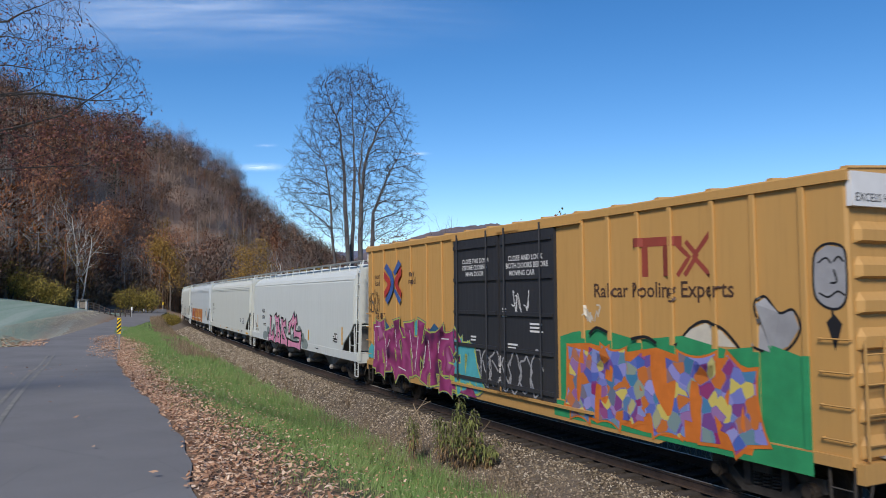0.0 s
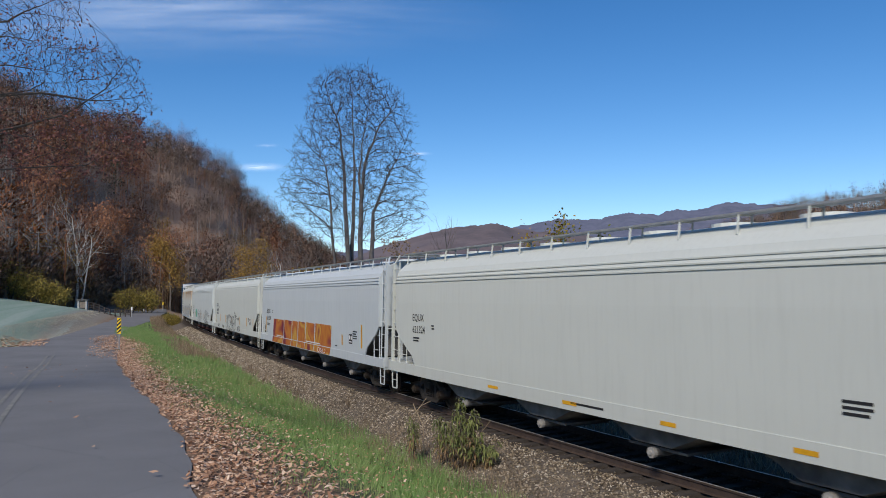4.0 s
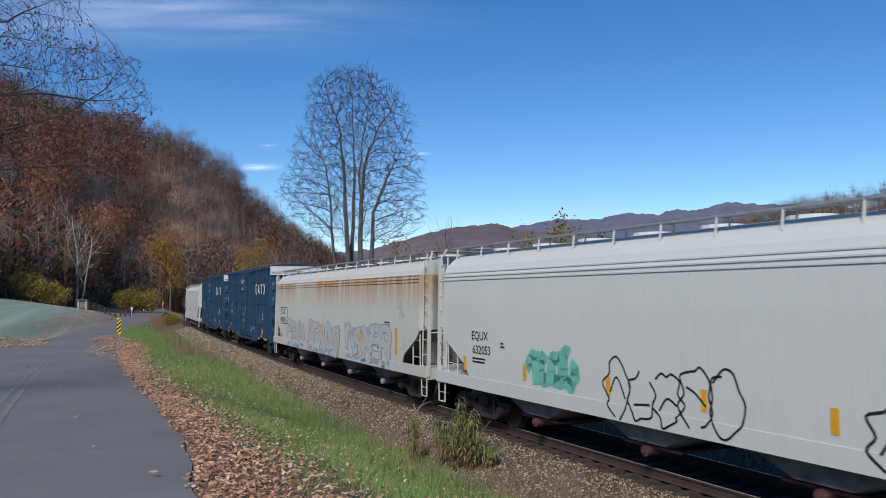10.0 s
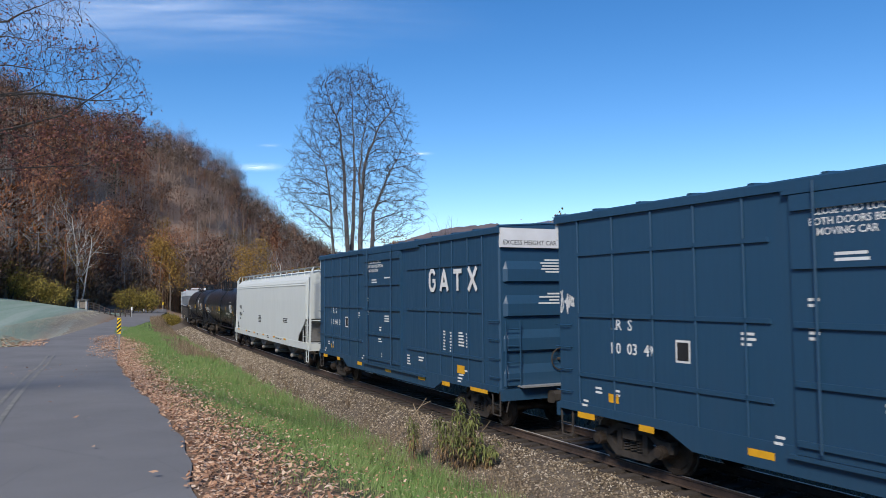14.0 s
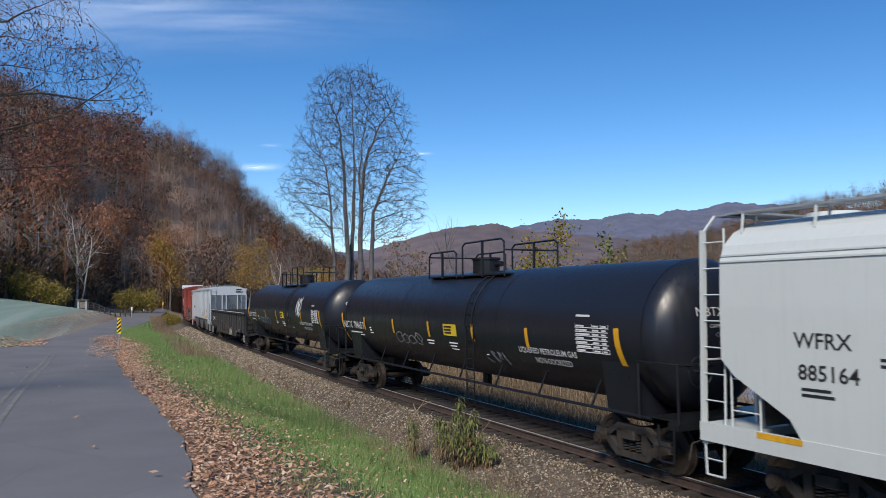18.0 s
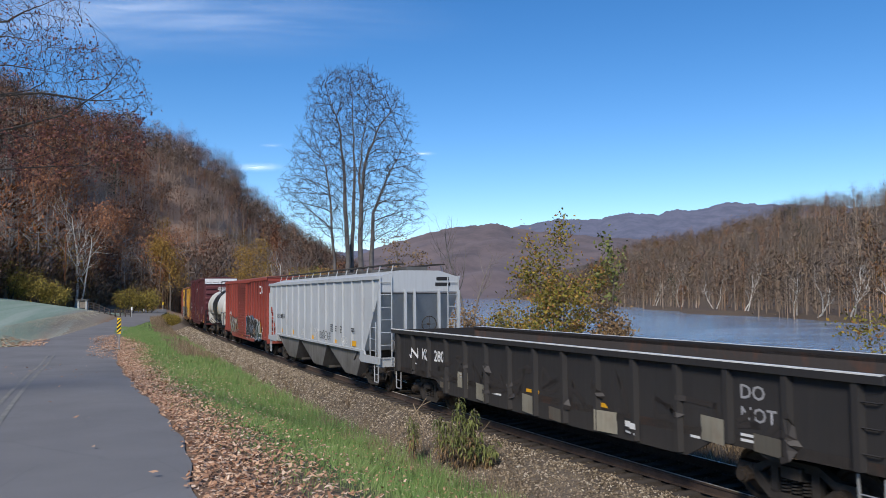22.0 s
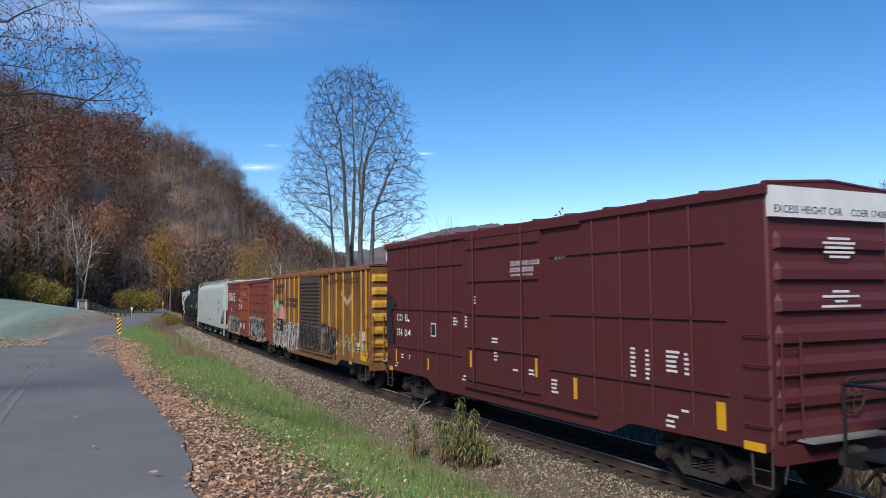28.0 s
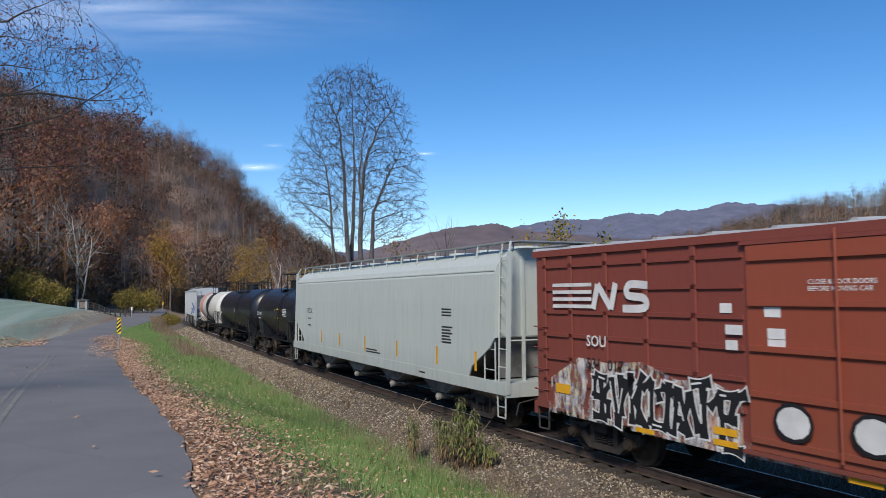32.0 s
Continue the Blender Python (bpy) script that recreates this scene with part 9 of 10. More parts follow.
    part("twigwork", soup("twigwork", tubes(twigs, 3), 4, M["darkbark"]), None, tree)["kind"] = "stuff"
    lf = []
    for p in tips:
        low = p[2] + z < 7.0
        if rnd.random() < (0.95 if low else 0.34):
            lf += [p] * (4 if low else 1)
    # a few thick bunches of leaves
    for ctr in ((0.95, 8.65), (1.45, 8.5), (1.5, 7.93), (1.75, 8.45), (0.1, 8.6), (0.2, 6.3), (0.9, 6.1), (1.5, 6.5), (0.3, 5.95), (1.9, 6.6), (2.2, 6.35), (0.6, 6.6), (1.2, 6.15), (2.5, 6.1)):
        o = out(*ctr, 0.1)
        lf += [tuple(Vector(o) + Vector((rnd.gauss(0, 0.10), rnd.gauss(0, 0.12), rnd.gauss(0, 0.08)))) for _ in range(22)]
    part("foliage", soup("foliage", leaf_soup(9, lf, 1, 0.055, 0.035), 4, M["l_oak"]), None, tree)["kind"] = "stuff"


def middle_trees():
    # rust-coloured oaks at the edge of the field
    rnd = random.Random(21)
    spots = [(-92, 140, 23), (-76, 140, 20), (-67, 146, 18), (-104, 143, 24), (-81, 150, 24), (-60, 162, 17), (-110, 148, 26), (-70, 160, 22)]
    for i, (x, y, h) in enumerate(spots):
        plant_tree("oak with dense rust-brown autumn leaves at the field edge", (x, y, ground_z(x, y) - 0.2), [((0, 0, 0), (0.03, 0, 1), h * 0.55, 0.3)], M["bark"], M["twig"], (12, 0.34, 0.8), M["l_rust"], seed=80 + i,
                   kids=(0, 6, 7, 5), ratio=0.5, angle=0.85, wob=0.12, first=0.35, fork=(4, 0.6, 0.75), name="oak_tree", group="oaks at the field edge")
    for i, (x, y, h) in enumerate([(-61, 106, 4.2), (-58, 107, 3.4), (-65, 107, 4.4), (-63, 110, 4.0), (-53.5, 129, 3.6), (-51, 131, 3.2), (-68, 108, 4.2), (-55.5, 108, 2.4)]):
        plant_tree("low bushy tree with yellow-green leaves", (x, y, ground_z(x, y) - 0.2), [((0, 0, 0), (0.1, 0, 1), h, 0.1), ((0.5, 0.2, 0), (0.4, 0, 1), h * 0.8, 0.08), ((-0.6, 0, 0), (-0.4, 0.1, 1), h * 0.8, 0.08)], M["darkbark"], M["darkbark"], (13, 0.24, 0.45), M["w_green"], seed=95 + i,
                   kids=(0, 6, 4, 3), ratio=0.5, angle=0.9, name="bush", first=0.15, group="bushes at the field edge")
    for i, (x, y, h, mat, leaf) in enumerate([(-57.5, 160, 12, "l_gold", 7), (-42, 165, 13, "l_gold", 6), (-36, 190, 13, "w_green", 5), (-27, 185, 12, "l_gold", 5)]):
        plant_tree("golden autumn tree at the foot of the hill", (x, y, ground_z(x, y) - 0.2), [((0, 0, 0), (0.02, 0, 1), h, 0.22)], M["bark"], M["twig"], (leaf * 3, 0.34, 0.7), M[mat], seed=120 + i, kids=(0, 10, 6, 4), ratio=0.55, angle=0.95, name="tree", first=0.25, group="golden trees")
    # pale sycamores
    for i, (x, y, h) in enumerate([(-33, 150, 15), (-26, 158, 12), (-60, 124, 15), (-22, 190, 14)]):
        plant_tree("bare sycamore with pale white limbs", (x, y, ground_z(x, y) - 0.2), [((0, 0, 0), (0.05, 0, 1), h, 0.24), ((0.8, 0, 0), (0.3, 0, 1), h * 0.8, 0.16)], M["palebark"], M["palebark"], seed=140 + i, kids=(0, 8, 5, 4), ratio=0.5, angle=0.7, name="sycamore_tree", group="pale sycamores")
    # the near bank of the river
    B = [(5.3, 36, 6.6, "l_green", 9, 0.17, 0.30, 1), (6.9, 35, 4.6, "l_brown", 5, 0.16, 0.3, 1), (7.9, 34, 7.6, "l_dark", 3, 0.20, 0.14, 0), (8.4, 37, 4.4, "l_brown", 4, 0.16, 0.3, 1), (-0.6, 55, 5.2, "l_brown", 5, 0.2, 0.35, 1), (3.6, 38, 3.6, "l_green", 5, 0.15, 0.3, 1),
         (15.2, 26.5, 6.2, "l_green", 5, 0.16, 0.25, 1), (14.6, 24.5, 3.8, "l_brown", 4, 0.14, 0.25, 1), (10.5, 33, 3.4, "l_brown", 3, 0.14, 0.3, 1), (1.6, 48, 4.0, "l_brown", 4, 0.18, 0.3, 1), (12.4, 30.5, 3.0, "l_brown", 3, 0.14, 0.3, 1), (17.5, 23, 5.0, "l_green", 4, 0.16, 0.3, 1)]
    for i, (x, y, h, mat, per, size, sc, bushy) in enumerate(B):
        st = [((0, 0, 0), (0.05, 0, 1), h, 0.06)] + ([((0.2, 0.1, 0), (0.35, 0.1, 1), h * 0.8, 0.04), ((-0.2, 0, 0), (-0.4, 0.1, 1), h * 0.75, 0.04), ((0.1, -0.2, 0), (0.1, -0.4, 1), h * 0.7, 0.04)] if bushy else [])
        plant_tree({"l_green": "young riverbank tree with thinning yellow-green leaves", "l_brown": "riverbank shrub with sparse brown leaves", "l_dark": "slim sapling with a few dark green leaves at the top"}[mat], (x, y, ground_z(x, y) - 0.1), st, M["twig"], M["twig"], (per * 2, size * 0.9, sc), M[mat],
                   seed=160 + i, kids=(0, 8, 4, 3) if bushy else (0, 9, 3, 2), ratio=0.42 if bushy else 0.22, angle=0.7, name="riverbank_tree" if h > 5 else "shrub", first=0.2 if bushy else 0.55, group="riverbank trees")
    plant_tree("bare grey tree on the riverbank", (2.6, 92, -1.2), [((0, 0, 0), (0.05, 0, 1), 12.5, 0.2), ((0.6, 0, 0), (0.3, 0, 1), 10, 0.14), ((-0.5, 0, 0), (-0.25, 0, 1), 10, 0.14)], M["bark"], M["twig"], seed=180, kids=(0, 9, 5, 4), ratio=0.45)
    plant_tree("bare brown tree on the riverbank", (-6.5, 110, -1.2), [((0, 0, 0), (0.05, 0, 1), 11, 0.2), ((0.6, 0, 0), (0.3, 0, 1), 9, 0.14)], M["bark"], M["twig"], (3, 0.35, 0.4), M["l_brown"], seed=181, kids=(0, 9, 5, 4), ratio=0.45)
    # pale snags that lean over the water on the far bank
    for i, (x, y, h) in enumerate([(93, 262, 13), (92, 200, 12), (92, 172, 13), (91, 230, 14), (93, 300, 15), (92, 150, 13), (94, 340, 15), (91, 185, 11)]):
        plant_tree("pale leaning sycamore above the water", (x, y, ground_z(x, y) - 0.2), [((0, 0, 0), (-0.5 + 0.35 * (i % 4), -0.2, 0.8), h * 0.7, 0.24), ((1, 0, 0), (0.3 - 0.25 * (i % 3), 0, 1), h * 0.9, 0.22)], M["palebark"], M["palebark"], seed=190 + i, kids=(0, 6, 4, 3), ratio=0.5, angle=0.8, wob=0.25, name="sycamore_tree", group="pale sycamores on the far bank")


big_tree()
oak()
middle_trees()


def ground_cover():
    r = np.random.RandomState(77)

    def at(n, s0, s1, w0, w1, power=1.0):
        s = s1 - (s1 - s0) * r.uniform(0, 1, n) ** power
        w = r.uniform(w0, w1, n)
        x, y = on_track(s, w)
        return s, w, x, y

    def surface(s, w, x, y):
        pw, pz = [-3.3, -2.9, -2.2, -1.75, -1.4, -0.9, 0.9, 1.4, 1.75, 2.2, 2.6, 3.0, 3.4], [-0.86, -0.74, -0.45, -0.27, -0.22, -0.23, -0.23, -0.22, -0.27, -0.45, -0.60, -0.72, -0.88]
        z = land(x, y, (s, w))
        z = np.where(np.abs(w) < 3.3, np.maximum(z, np.interp(w, pw, pz)), z)
        return np.where((w > road_edge(s) + 0.4) & (w < road_far_edge(s) - 0.1), road_z(s) + 0.05, z)

    def blades(name, s, w, x, y, length, width, lean, mat, label):
        z = surface(s, w, x, y)
        n = len(x)
        P = np.stack([x, y, z - 0.03], -1)
        a = r.uniform(0, 6.28, n)
        sd = np.stack([np.cos(a), np.sin(a), a * 0], -1) * (width * r.uniform(0.6, 1.3, n))[:, None]
        tip = P + np.stack([r.normal(0, lean, n), r.normal(0, lean, n), np.ones(n)], -1) * (length * r.uniform(0.5, 1.2, n))[:, None]
        tagged(new(name, soup(name, np.stack([P - sd, P + sd, tip], 1).reshape(-1, 3), 3, mat)), label, "grass", kind="stuff")

    # green verge, thickest in its middle
    s, w, x, y = at(240000, -62, 14.5, 3.0, 9.2, 1.7)
    tuft = lumps(x, y, 1.6, 31) + 0.7 * lumps(x, y, 0.5, 32)
    dens = np.interp(w, [3.1, 3.6, 7.2, 8.0, 8.6, 9.0, 9.3], [0.45, 1.0, 0.95, 0.7, 0.4, 0.12, 0.0]) * (0.55 + 0.45 * np.clip(tuft + 0.6, 0, 1))
    k = r.uniform(0, 1, len(s)) < dens
    hgt = np.interp(w[k], [3.1, 4.5, 6.5, 8.6], [0.36, 0.30, 0.21, 0.12]) * (0.8 + 0.35 * np.clip(tuft[k], -1, 1)) * np.interp(s[k], [-62, -20, 14], [1.5, 1.1, 0.9])
    blades("verge_grass", s[k], w[k], x[k], y[k], hgt, np.interp(s[k], [-62, -20, 14], [0.022, 0.011, 0.006]), 0.33, M["grass"], "rough green grass on the verge beside the track")
    # tan grass and weed stalks along the ballast and on the river side
    s, w, x, y = at(14000, -75, 12, 2.5, 4.0, 1.4)
    k = lumps(x, y, 2.2, 33) > 0.1
    blades("dry_verge_grass", s[k], w[k], x[k], y[k], 0.35, 0.008, 0.35, M["drygrass"], "dry tan grass at the edge of the ballast")
    s, w, x, y = at(80000, -70, 22, -14.0, -3.0)
    blades("dry_bank_grass", s, w, x, y, 0.30 + 1.0 * step(-3.5, -7, w), 0.019, 0.35, M["drygrass"], "tall dry grass on the riverbank")
    s, w, x, y = at(26000, -95, -34, 3.0, 5.6)
    k = lumps(x, y, 5.0, 34) + 0.6 * step(-50, -40, s) > 0.0
    blades("dry_weeds", s[k], w[k], x[k], y[k], 0.62 * np.interp(w[k], [3, 4.2, 5.6], [0.5, 1.2, 0.5]), 0.02, 0.22, M["drygrass"], "tall dead brown weeds beside the track")
    # short grass on the field's edge
    s, w, x, y = at(16000, -42, -35.5, 15.2, 40)
    s2, w2, x2, y2 = at(20000, -100, -38, 0.2, 3.0)
    w2 = w2 + road_far_edge(s2)
    x2, y2 = on_track(s2, w2)
    s, w, x, y = (np.concatenate(q) for q in ((s, s2), (w, w2), (x, x2), (y, y2)))
    blades("bank_grass", s, w, x, y, 0.11, 0.016, 0.6, M["palegrass"], "short pale frosted grass on the bank below the field")
    s, w, x, y = at(12000, -95, -42, 4.0, 8.8)
    k = w < road_edge(s) - 0.05
    s, w, x, y = s[k], w[k], x[k], y[k]
    blades("far_verge_grass", s, w, x, y, 0.16, 0.03, 0.4, M["grass"], "short green grass by the road bend")

    # fallen leaves, thick along the edge of the asphalt
    def leaves(name, s, w, x, y, size, label, lift=0.02):
        z = surface(s, w, x, y) + r.uniform(0.0, lift, len(x))
        n = len(x)
        a = r.uniform(0, 6.28, n)
        tilt = r.normal(0, 0.3, (n, 2))
        u = np.stack([np.cos(a), np.sin(a), tilt[:, 0]], -1) * (size * r.uniform(0.6, 1.35, n))[:, None]
        v = np.stack([-np.sin(a), np.cos(a), tilt[:, 1]], -1) * (size * 0.62 * r.uniform(0.6, 1.2, n))[:, None]
        P = np.stack([x, y, z + 0.02], -1)
        Q = np.stack([P - u, P - v - u * 0.1, P + u, P + v + u * 0.1], 1)
        Q[:, [0, 2], 2] += (size * r.uniform(0.0, 0.5, n))[:, None]
        tagged(new(name, soup(name, Q.reshape(-1, 3), 4, M["litter"])), label, "fallen leaves", kind="stuff")

    s, w, x, y = at(70000, -40, 15.5, 6.6, 9.95, 1.5)
    shift = road_edge(s) - 9.7
    w = w + shift
    x, y = on_track(s, w)
    k = r.uniform(0, 1, len(s)) < np.interp(w - shift, [6.6, 7.4, 8.0, 8.5, 8.9, 9.2, 9.62, 9.70, 9.77], [0.02, 0.05, 0.15, 0.34, 0.7, 1.0, 1.0, 0.35, 0.0]) * (0.6 + 0.4 * np.clip(lumps(x, y, 1.3, 35) + 0.5, 0, 1))
    leaves("leaf_litter", s[k], w[k], x[k], y[k], np.interp(s[k], [-40, -10, 15], [0.06, 0.042, 0.036]), "thick fallen brown oak leaves along the road edge", 0.06)
    s, w, x, y = at(2600, -30, 14.5, 3.5, 7.0)
    leaves("scattered_leaves", s, w, x, y, np.full(len(s), 0.042), "scattered brown leaves lying in the grass", 0.16)
    s, w, x, y = at(9000, -46, -22, 7.4, 10.9)
    k = r.uniform(0, 1, len(s)) < np.interp(w, [7.4, 8.2, 9.2, 9.9, 10.9], [0.4, 1, 1, 0.5, 0.0]) * np.interp(s, [-46, -42, -30, -22], [0.1, 1, 1, 0.2])
    leaves("drifted_leaves", s[k], w[k], x[k], y[k], np.full(k.sum(), 0.055), "rust-coloured leaves drifted onto the road edge", 0.04)
    s, w, x, y = at(60, -20, 14, 10.1, 14.5)
    leaves("road_leaves", s, w, x, y, np.full(len(s), 0.05), "a few brown leaves lying on the asphalt", 0.01)
    s, w, x, y = at(2000, -42, -34, 13.2, 30.0)
    leaves("far_edge_leaves", s, w, x, y, np.full(len(s), 0.10), "rust-coloured leaves along the far road edge", 0.04)

    # ballast stones
    def stones(name, s, w, x, y, size, label, mat="stone"):
        z = surface(s, w, x, y)
        n = len(x)
        d = np.array([(1, 0, 0), (0, 1, 0), (-1, 0, 0), (0, -1, 0), (0, 0, 1), (0, 0, -1)], float)
        V = np.repeat(d[None], n, 0) * r.uniform(0.55, 1.3, (n, 6, 1)) + r.normal(0, 0.16, (n, 6, 3))
        c, q = np.cos(r.uniform(0, 6.28, n)), 0
        a = r.uniform(0, 6.28, n)
        c, q = np.cos(a)[:, None], np.sin(a)[:, None]
        V = np.stack([V[..., 0] * c - V[..., 1] * q, V[..., 0] * q + V[..., 1] * c, V[..., 2] * 0.75], -1) * (size * r.uniform(0.6, 1.35, n))[:, None, None]
        V += np.stack([x, y, z + size * 0.35], -1)[:, None, :]
        F = np.array([(0, 1, 4), (1, 2, 4), (2, 3, 4), (3, 0, 4), (1, 0, 5), (2, 1, 5), (3, 2, 5), (0, 3, 5)])
        me = bpy.data.meshes.new(name)
        me.vertices.add(n * 6)
        me.vertices.foreach_set("co", V.astype(np.float32).ravel())
        idx = (F[None] + (np.arange(n) * 6)[:, None, None]).reshape(-1)
        me.loops.add(len(idx))
        me.loops.foreach_set("vertex_index", idx.astype(np.int32))
        me.polygons.add(n * 8)
        me.polygons.foreach_set("loop_start", np.arange(0, n * 24, 3, dtype=np.int32))
        me.materials.append(M[mat])
        me.update(calc_edges=True)
        tagged(new(name, me), label, "ballast", kind="stuff")

    s, w, x, y = at(10000, -78, -30, 1.15, 3.5)
    stones("far_ballast_stones", s, w, x, y, np.interp(s, [-78, -30], [0.085, 0.06]), "broken grey-brown ballast stones along the curve")
    s, w, x, y = at(46000, -34, 14.5, 1.15, 3.6, 1.9)
    k = r.uniform(0, 1, len(s)) < np.interp(w, [1.15, 1.4, 2.9, 3.6], [0.5, 1, 1, 0.25])
    stones("ballast_stones", s[k], w[k], x[k], y[k], np.interp(s[k], [-34, -12, 14], [0.055, 0.034, 0.027]), "broken grey-brown ballast stones on the shoulder")
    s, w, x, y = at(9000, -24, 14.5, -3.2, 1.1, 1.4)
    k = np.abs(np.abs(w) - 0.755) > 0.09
    stones("crib_stones", s[k], w[k], x[k], y[k], np.full(k.sum(), 0.026), "dark ballast stones between the ties, the cars' shade in their colour", "cribstone")


ground_cover()


def weed(label, x, y, h, seed, lean=0.3, count=6, leaf=0.16, green=True):
    """A tall weed: stems with drooping lance-shaped leaves, green above, brown below."""
    w = thing("weed_plant", label, "plant", "weeds by the track")
    z = max(ground_z(x, y), -0.74)
    w.location = (x, y, z)
    rnd = random.Random(seed)
    lf = {True: Shape(), False: Shape()}
    for i in range(count):
        a = rnd.uniform(0, 6.28)
        top = Vector((math.cos(a) * lean * h * rnd.uniform(0.3, 1), math.sin(a) * lean * h * rnd.uniform(0.3, 1), h * rnd.uniform(0.65, 1.0)))
        pts = [Vector((math.cos(a) * 0.05, math.sin(a) * 0.05, -0.05)).lerp(top, t) + Vector((0, 0, 0.08 * h * math.sin(t * 3.1))) for t in np.linspace(0, 1, 7)]
        part("stem", Shape().bar(pts, 0.008, 4), M["twig"], w)
        for k in range(44):
            t = rnd.uniform(0.15, 1.0)
            p = pts[min(5, int(t * 6))].lerp(pts[min(6, int(t * 6) + 1)], (t * 6) % 1)
            b = rnd.uniform(0, 6.28)
            ln = leaf * rnd.uniform(0.6, 1.25) * (1.0 if t > 0.4 else 0.7)
            o = Vector((math.cos(b), math.sin(b), 0.25))
            sd = Vector((-math.sin(b), math.cos(b), 0)) * ln * 0.075
            m1, m2, tip = p + o * ln * 0.3 + Vector((0, 0, ln * 0.02)), p + o * ln * 0.62 + Vector((0, 0, -ln * 0.16)), p + o * ln * 0.8 + Vector((0, 0, -ln * 0.66))
            lf[t > rnd.uniform(0.3, 0.7)].add([p, m1 + sd, m2 + sd, tip, m2 - sd, m1 - sd], [(0, 1, 5), (1, 2, 4, 5), (2, 3, 4)])
    part("upper_leaves", lf[True], M["l_dark"] if green else M["l_brown"], w, "drooping green leaves")["kind"] = "stuff"
    part("lower_leaves", lf[False], M["l_brown"], w, "withered brown leaves")["kind"] = "stuff"


def by_track(s, w):
    x, y = on_track(s, w)
    return float(x), float(y)


for i, (x, y, h, lean) in enumerate([(0.45, 18.2, 1.75, 0.14), (0.75, 17.9, 1.25, 0.25), (-0.12, 18.6, 1.35, 0.16), (0.2, 18.0, 1.1, 0.28), (-0.80, 19.0, 1.25, 0.08), (1.0, 17.6, 0.8, 0.35), (0.55, 17.8, 0.9, 0.35), (0.1, 18.3, 1.25, 0.2), (0.62, 18.1, 1.5, 0.18)]):
    weed("wilting green and brown weed at the foot of the ballast", x, y, h, 300 + i, lean, 6 if i < 3 else 5, 0.21)
for i, (s, w) in enumerate([(-9, 2.3), (-16, 2.6), (-19, 2.4), (-24, 2.7), (-13, 3.1), (-29, 3.0), (-36, 3.4), (-33, 2.8)]):
    x, y = by_track(s, w)
    weed("small dry brown weed on the ballast shoulder", x, y, 0.55 + 0.1 * (i % 3), 330 + i, 0.5, 5, 0.07, False)


def bare_sprig():
    x, y = -0.75, 19.6
    sp = thing("bare_sprig", "bare pale branching stalk beside the track", "plant", "weeds by the track")
    sp.location = (x, y, -0.7)
    part("stalk", Shape().bar([(-0.9, 0, 0.0), (-0.3, 0, 0.75), (0.15, 0, 1.3), (0.4, 0, 1.42)], 0.012).bar([(0.15, 0, 1.3), (0.3, 0.05, 1.5)], 0.008).bar([(0.25, 0, 0.1), (0.2, 0, 0.8), (-0.05, 0.05, 1.35)], 0.010).bar([(0.2, 0, 0.8), (0.45, 0, 1.15)], 0.007)
         .bar([(1.0, -0.3, -0.1), (1.5, -0.3, 0.45), (1.9, -0.3, 0.95)], 0.009), M["drygrass"], sp)


bare_sprig()


def object_marker():
    d = 44.0
    x, y = (212 - 784) / 1342 * d, d
    z = ground_z(x, y)
    sg = thing("object_marker_sign", "yellow and black diagonally striped marker sign on a steel post", "road sign")
    sg.location = (x, y, z)
    sg.rotation_euler = (0, 0, radians(-24))
    top = 3.44 - (558.0 - 521.5) / 1342 * d - z
    part("post", Shape().prism([(-0.03, -0.3), (0.03, -0.3), (0.03, top), (-0.03, top)], 0.012, 0.04), M["galv"], sg)
    panel = part("panel", Shape().box(-0.16, 0.16, -0.004, 0.012, top - 0.92, top, 0.0), M["signyellow"], sg)
    for k in range(4):
        z0 = top - 0.90 + 0.03 + k * 0.23 - 0.10
        lo, hi = top - 0.915, top - 0.005
        pts = [(-0.157, max(lo, z0)), (0.157, max(lo, min(hi, z0 + 0.22))), (0.157, min(hi, z0 + 0.345)), (-0.157, min(hi, z0 + 0.125))]
        part("stripe", Shape().add([(a, -0.008, b) for a, b in pts], [(0, 1, 2, 3)]), M["dark"], panel)
    # culvert stones at its foot
    for i in range(7):
        rnd = random.Random(400 + i)
        st = thing("culvert_stone", "pale grey stone at the culvert head", "stone", "stones by the sign")
        q = 0.10 + 0.10 * rnd.random()
        ring = [[(q * (1.3 - abs(hh) * 0.5) * rnd.uniform(0.8, 1.15) * math.cos(a * 0.785), q * (1.0 - abs(hh) * 0.4) * rnd.uniform(0.8, 1.15) * math.sin(a * 0.785), q * 0.6 * (hh + 0.6)) for a in range(8)] for hh in (-0.7, 0.0, 0.7)]
        part("rock", Shape().loft(ring), dull("pale_stone", (0.42, 0.42, 0.41), 0.9, 0.3, 4) if i == 0 else bpy.data.materials["pale_stone"], st)
        xx, yy = x - 0.9 + 0.33 * i + rnd.uniform(-0.1, 0.1), y - 0.5 + rnd.uniform(-0.3, 0.3)
        st.location = (xx, yy, ground_z(xx, yy) - 0.02)


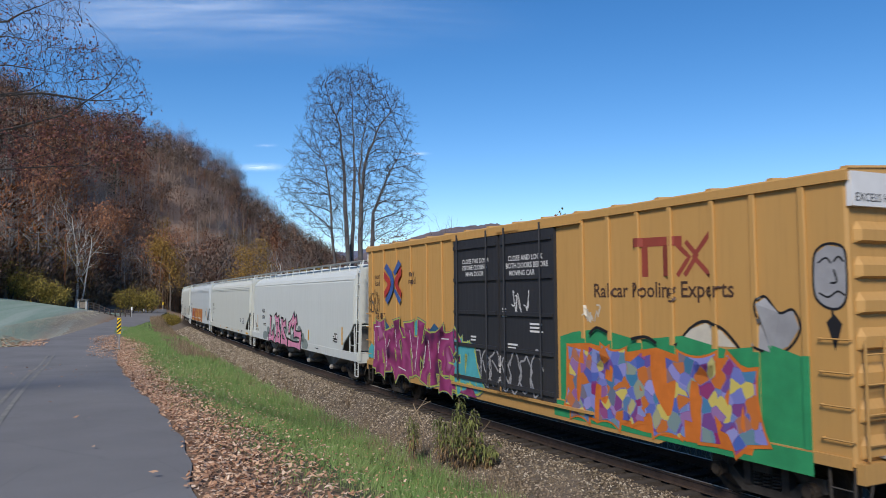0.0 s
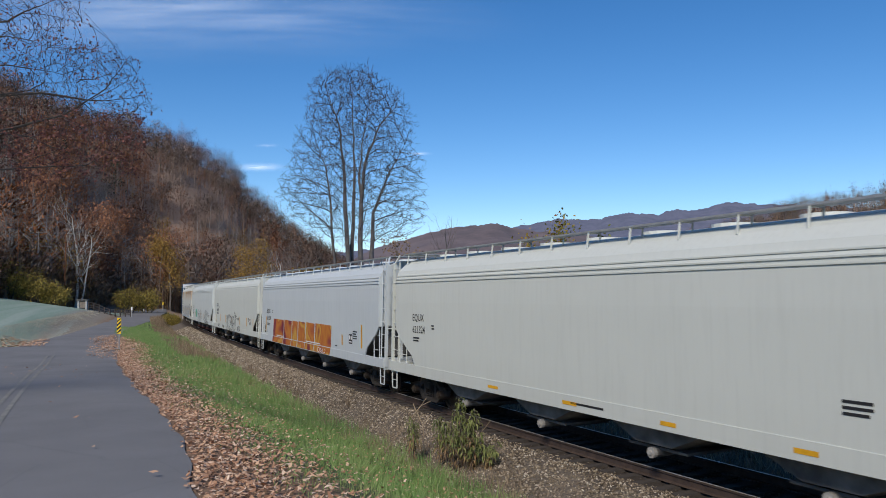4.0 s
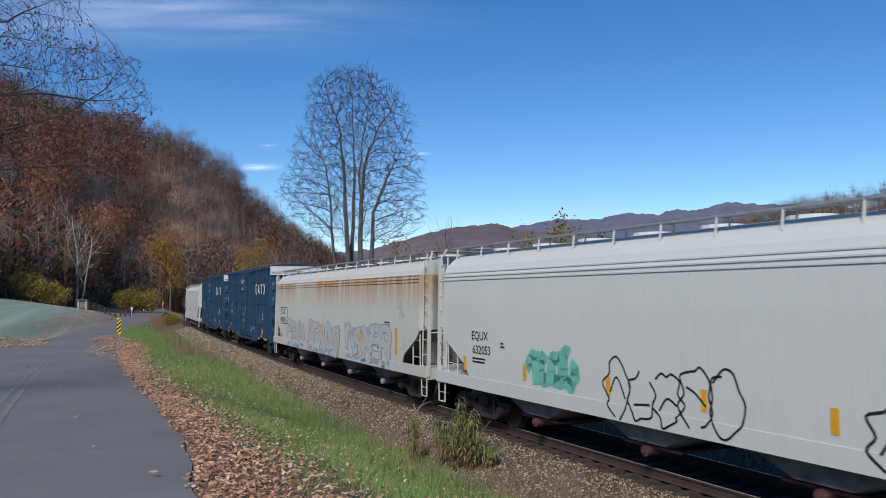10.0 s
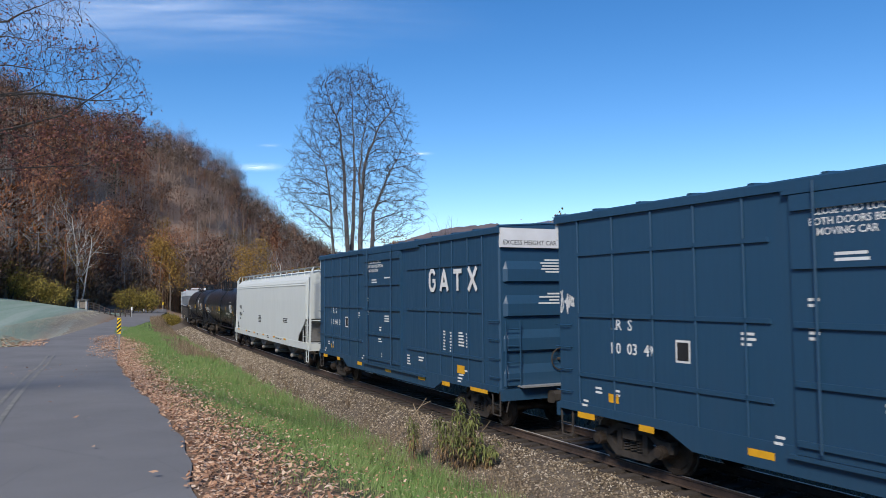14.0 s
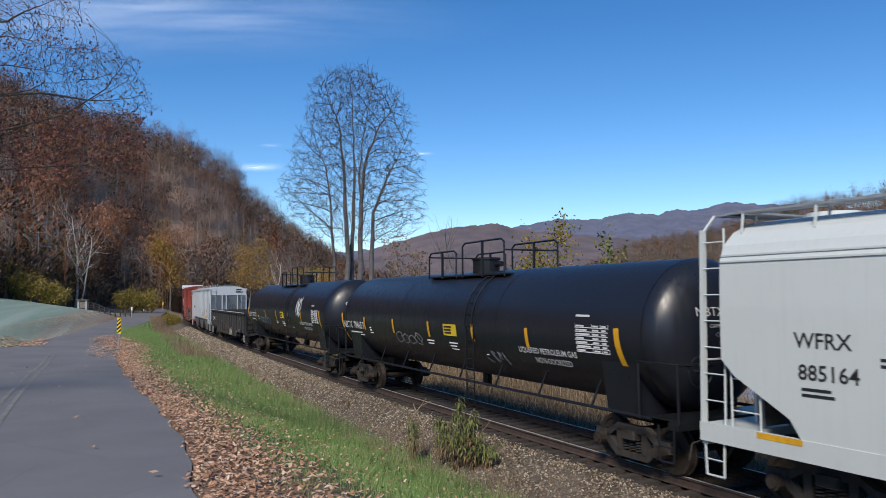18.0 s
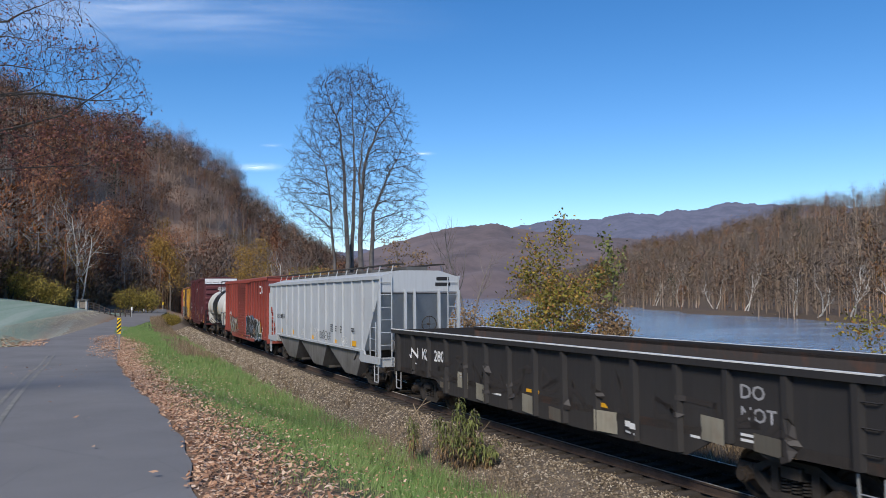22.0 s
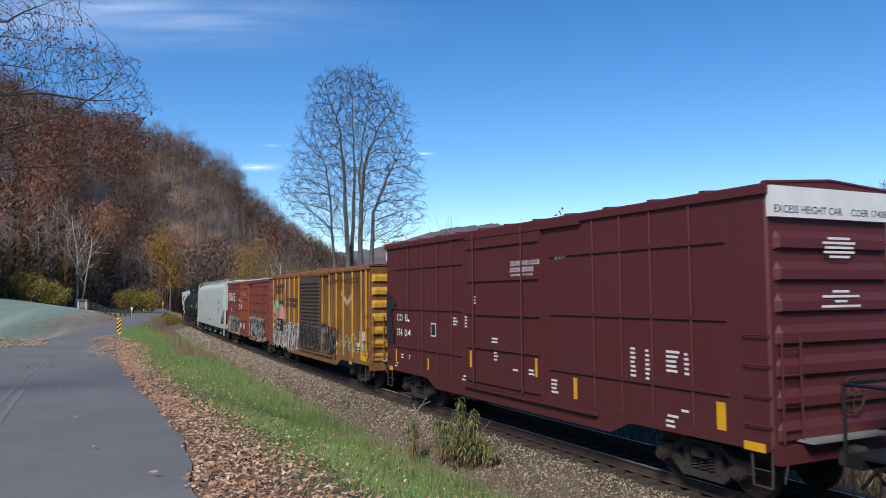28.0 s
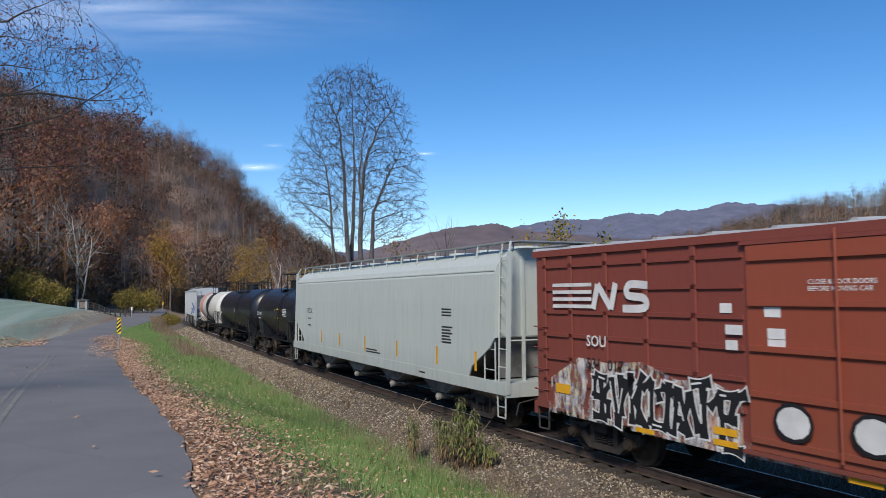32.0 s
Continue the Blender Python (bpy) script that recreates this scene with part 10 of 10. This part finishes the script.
def far_things():
    def at(px, d):
        x = (px - 784) / 1342 * d
        return x, d, ground_z(x, d)
    # small information board with a roof by the field gate
    x, y, z = at(147, 108)
    k = thing("notice_kiosk", "small grey wooden kiosk beside the field gate", "kiosk")
    k.location = (x, y, z)
    for px in (-0.55, 0.55):
        part("post", Shape().box(px - 0.14, px + 0.14, -0.14, 0.14, -0.3, 1.25), M["galv"], k)
    part("board", Shape().box(-0.5, 0.5, -0.06, 0.06, 0.1, 1.15), M["bark"], k)
    part("roof", Shape().prism([(-0.85, 1.2), (0.85, 1.2), (0.75, 1.36), (-0.75, 1.36)], -0.3, 0.3), M["hatch"], k)
    # dark board fence
    f = thing("board_fence", "dark wooden rail fence along the lane", "fence")
    x0, y0, z0 = at(158, 110)
    x1, y1, z1 = at(232, 112)
    n = 9
    for i in range(n):
        q = i / (n - 1)
        x, y = x0 + (x1 - x0) * q, y0 + (y1 - y0) * q
        z = ground_z(x, y)
        part("post", Shape().box(x - 0.07, x + 0.07, y - 0.07, y + 0.07, z - 0.3, z + 1.15), M["darkbark"], f)
        if i:
            for hh in (0.35, 0.7, 1.05):
                part("rail", Shape().loft([[(a, b - 0.03, c - 0.06), (a, b + 0.03, c - 0.06), (a, b + 0.03, c + 0.06), (a, b - 0.03, c + 0.06)] for a, b, c in ((px, py, pz + hh), (x, y, z + hh))]), M["darkbark"], f)
        px, py, pz = x, y, z
    # marker posts far along the road
    for i, (px, d, h, mat) in enumerate(((234, 112, 1.5, "white"), (289, 150, 1.6, "signyellow"), (254, 135, 0.6, "white"), (213, 118, 0.9, "dark"))):
        x, y, z = at(px, d)
        p = thing("marker_post", "slim roadside marker post" if i else "white roadside marker post", "post", "marker posts")
        p.location = (x, y, z)
        part("post", Shape().box(-0.05, 0.05, -0.04, 0.04, -0.2, h, 0.01), M["galv"], p)
        part("panel", Shape().box(-0.12, 0.12, -0.06, -0.042, h - 0.5, h, 0.0), M[mat], p)
    # bush at the end of the bend
    x, y, z = at(304, 108)
    plant_tree("rounded olive-green bush beside the track", (x, y, z - 0.2), [((0, 0, 0), (0, 0, 1), 1.4, 0.04), ((0.4, 0, 0), (0.4, 0, 1), 1.2, 0.04), ((-0.4, 0, 0), (-0.4, 0, 1), 1.2, 0.04), ((0, 0.4, 0), (0.1, 0.4, 1), 1.2, 0.04)], M["twig"], M["twig"], (26, 0.13, 0.3), M["w_green"], seed=210, kids=(0, 7, 4, 3), ratio=0.5, angle=0.9, name="bush", first=0.1)


object_marker()
far_things()


# ---- thin clouds that drift ----
def cloud(label, px, py, wd, ht, dist, seed, dens):
    m, t, b = nodes_of("thin_cloud")
    v = coords(t, "Generated")
    n = noise_of(t, coords(t, "Generated", (3.0, 1.0, 6.0)), 2.2, 6, 0.6)
    grad = t.nodes.new("ShaderNodeTexGradient")
    grad.gradient_type = "QUADRATIC_SPHERE"
    mp = t.nodes.new("ShaderNodeMapping")
    mp.inputs["Location"].default_value = (-1.0, 0.0, -1.0)
    mp.inputs["Scale"].default_value = (2.0, 0.0, 2.0)
    link(t, v, mp.inputs["Vector"])
    link(t, mp.outputs[0], grad.inputs[0])
    a = mathn(t, "MULTIPLY", mathn(t, "MULTIPLY", grad.outputs["Fac"], ramp(t, n, [(0.2, (0, 0, 0)), (0.85, (1, 1, 1))])), dens)
    link(t, a, b.inputs["Alpha"])
    b.inputs["Base Color"].default_value = (0.85, 0.87, 0.9, 1)
    b.inputs["Roughness"].default_value = 1.0
    # faint glow stands in for the sunlight the veil would scatter
    b.inputs["Emission Color"].default_value = (0.75, 0.85, 1.0, 1)
    b.inputs["Emission Strength"].default_value = 0.55
    c = thing("backdrop_cloud", label, "cloud", "drifting clouds")
    c["kind"] = "structure"
    k = dist / 1342.0
    xs, zs = np.linspace(-wd / 2, wd / 2, 9), np.linspace(-ht / 2, ht / 2, 5)
    X, Z = np.meshgrid(xs * k, zs * k)
    Y = 0.0008 * X ** 2 / k * 0.2 + 20 * np.sin(Z / (ht * k) * 3)
    part("veil", sheet("veil", X, Y, Z, m), None, c)["kind"] = "stuff"
    return c, ((px - 784) * k, dist, 3.44 + (521.5 - py) * k)


CLOUDS = [(cloud("long thin white veil of cloud", 300, 6, 1500, 230, 4300, 1, 0.42), -170), (cloud("small white wisp of cloud", 458, 292, 130, 22, 4350, 2, 0.9), -6),
          (cloud("tiny white wisp of cloud", 470, 253, 60, 12, 4400, 3, 0.3), 14), (cloud("tiny white wisp of cloud", 740, 270, 60, 12, 4400, 4, 0.8), 12)]


# ---- movement ----
def car_pose(front, L, spacing, t):
    c = front - L / 2 + run(t)
    (ax, ay), (bx, by) = on_track(c + spacing / 2), on_track(c - spacing / 2)
    return Matrix.Translation((float(ax + bx) / 2, float(ay + by) / 2, 0.0)) @ Matrix.Rotation(math.atan2(ay - by, ax - bx), 4, "Z")


def motions():
    for car, front, L, spacing in CARS:
        walk(car, [(t / 2, car_pose(front, L, spacing, t / 2)) for t in range(65)])
    for (c, home), drift in CLOUDS:
        k = home[1] / 1342.0
        walk(c, [(0.0, pose(*home)), (32.0, pose(home[0] + drift * k, home[1], home[2]))])
    # wheels turn while they roll past
    for wset, x, n in WHEELSETS:
        car, front, L, spacing = CARS[n]
        at = front - L / 2 + x
        fs = [f for f in range(0, 961) if -24 < at + run(f / 30) < 13]
        if not fs:
            continue
        home = wset.location.copy()
        rows, turn0 = [], at + run(fs[0] / 30)
        for f in fs:
            rows.append((f / 30, Matrix.Translation(home) @ Matrix.Rotation((at + run(f / 30) - turn0) / 0.455, 4, "Y")))
        last = rows[-1][1]
        if fs[0] > 0:
            rows.insert(0, (0.0, rows[0][1]))
        if fs[-1] < 960:
            rows.append((32.0, last))
        walk(wset, rows)


motions()
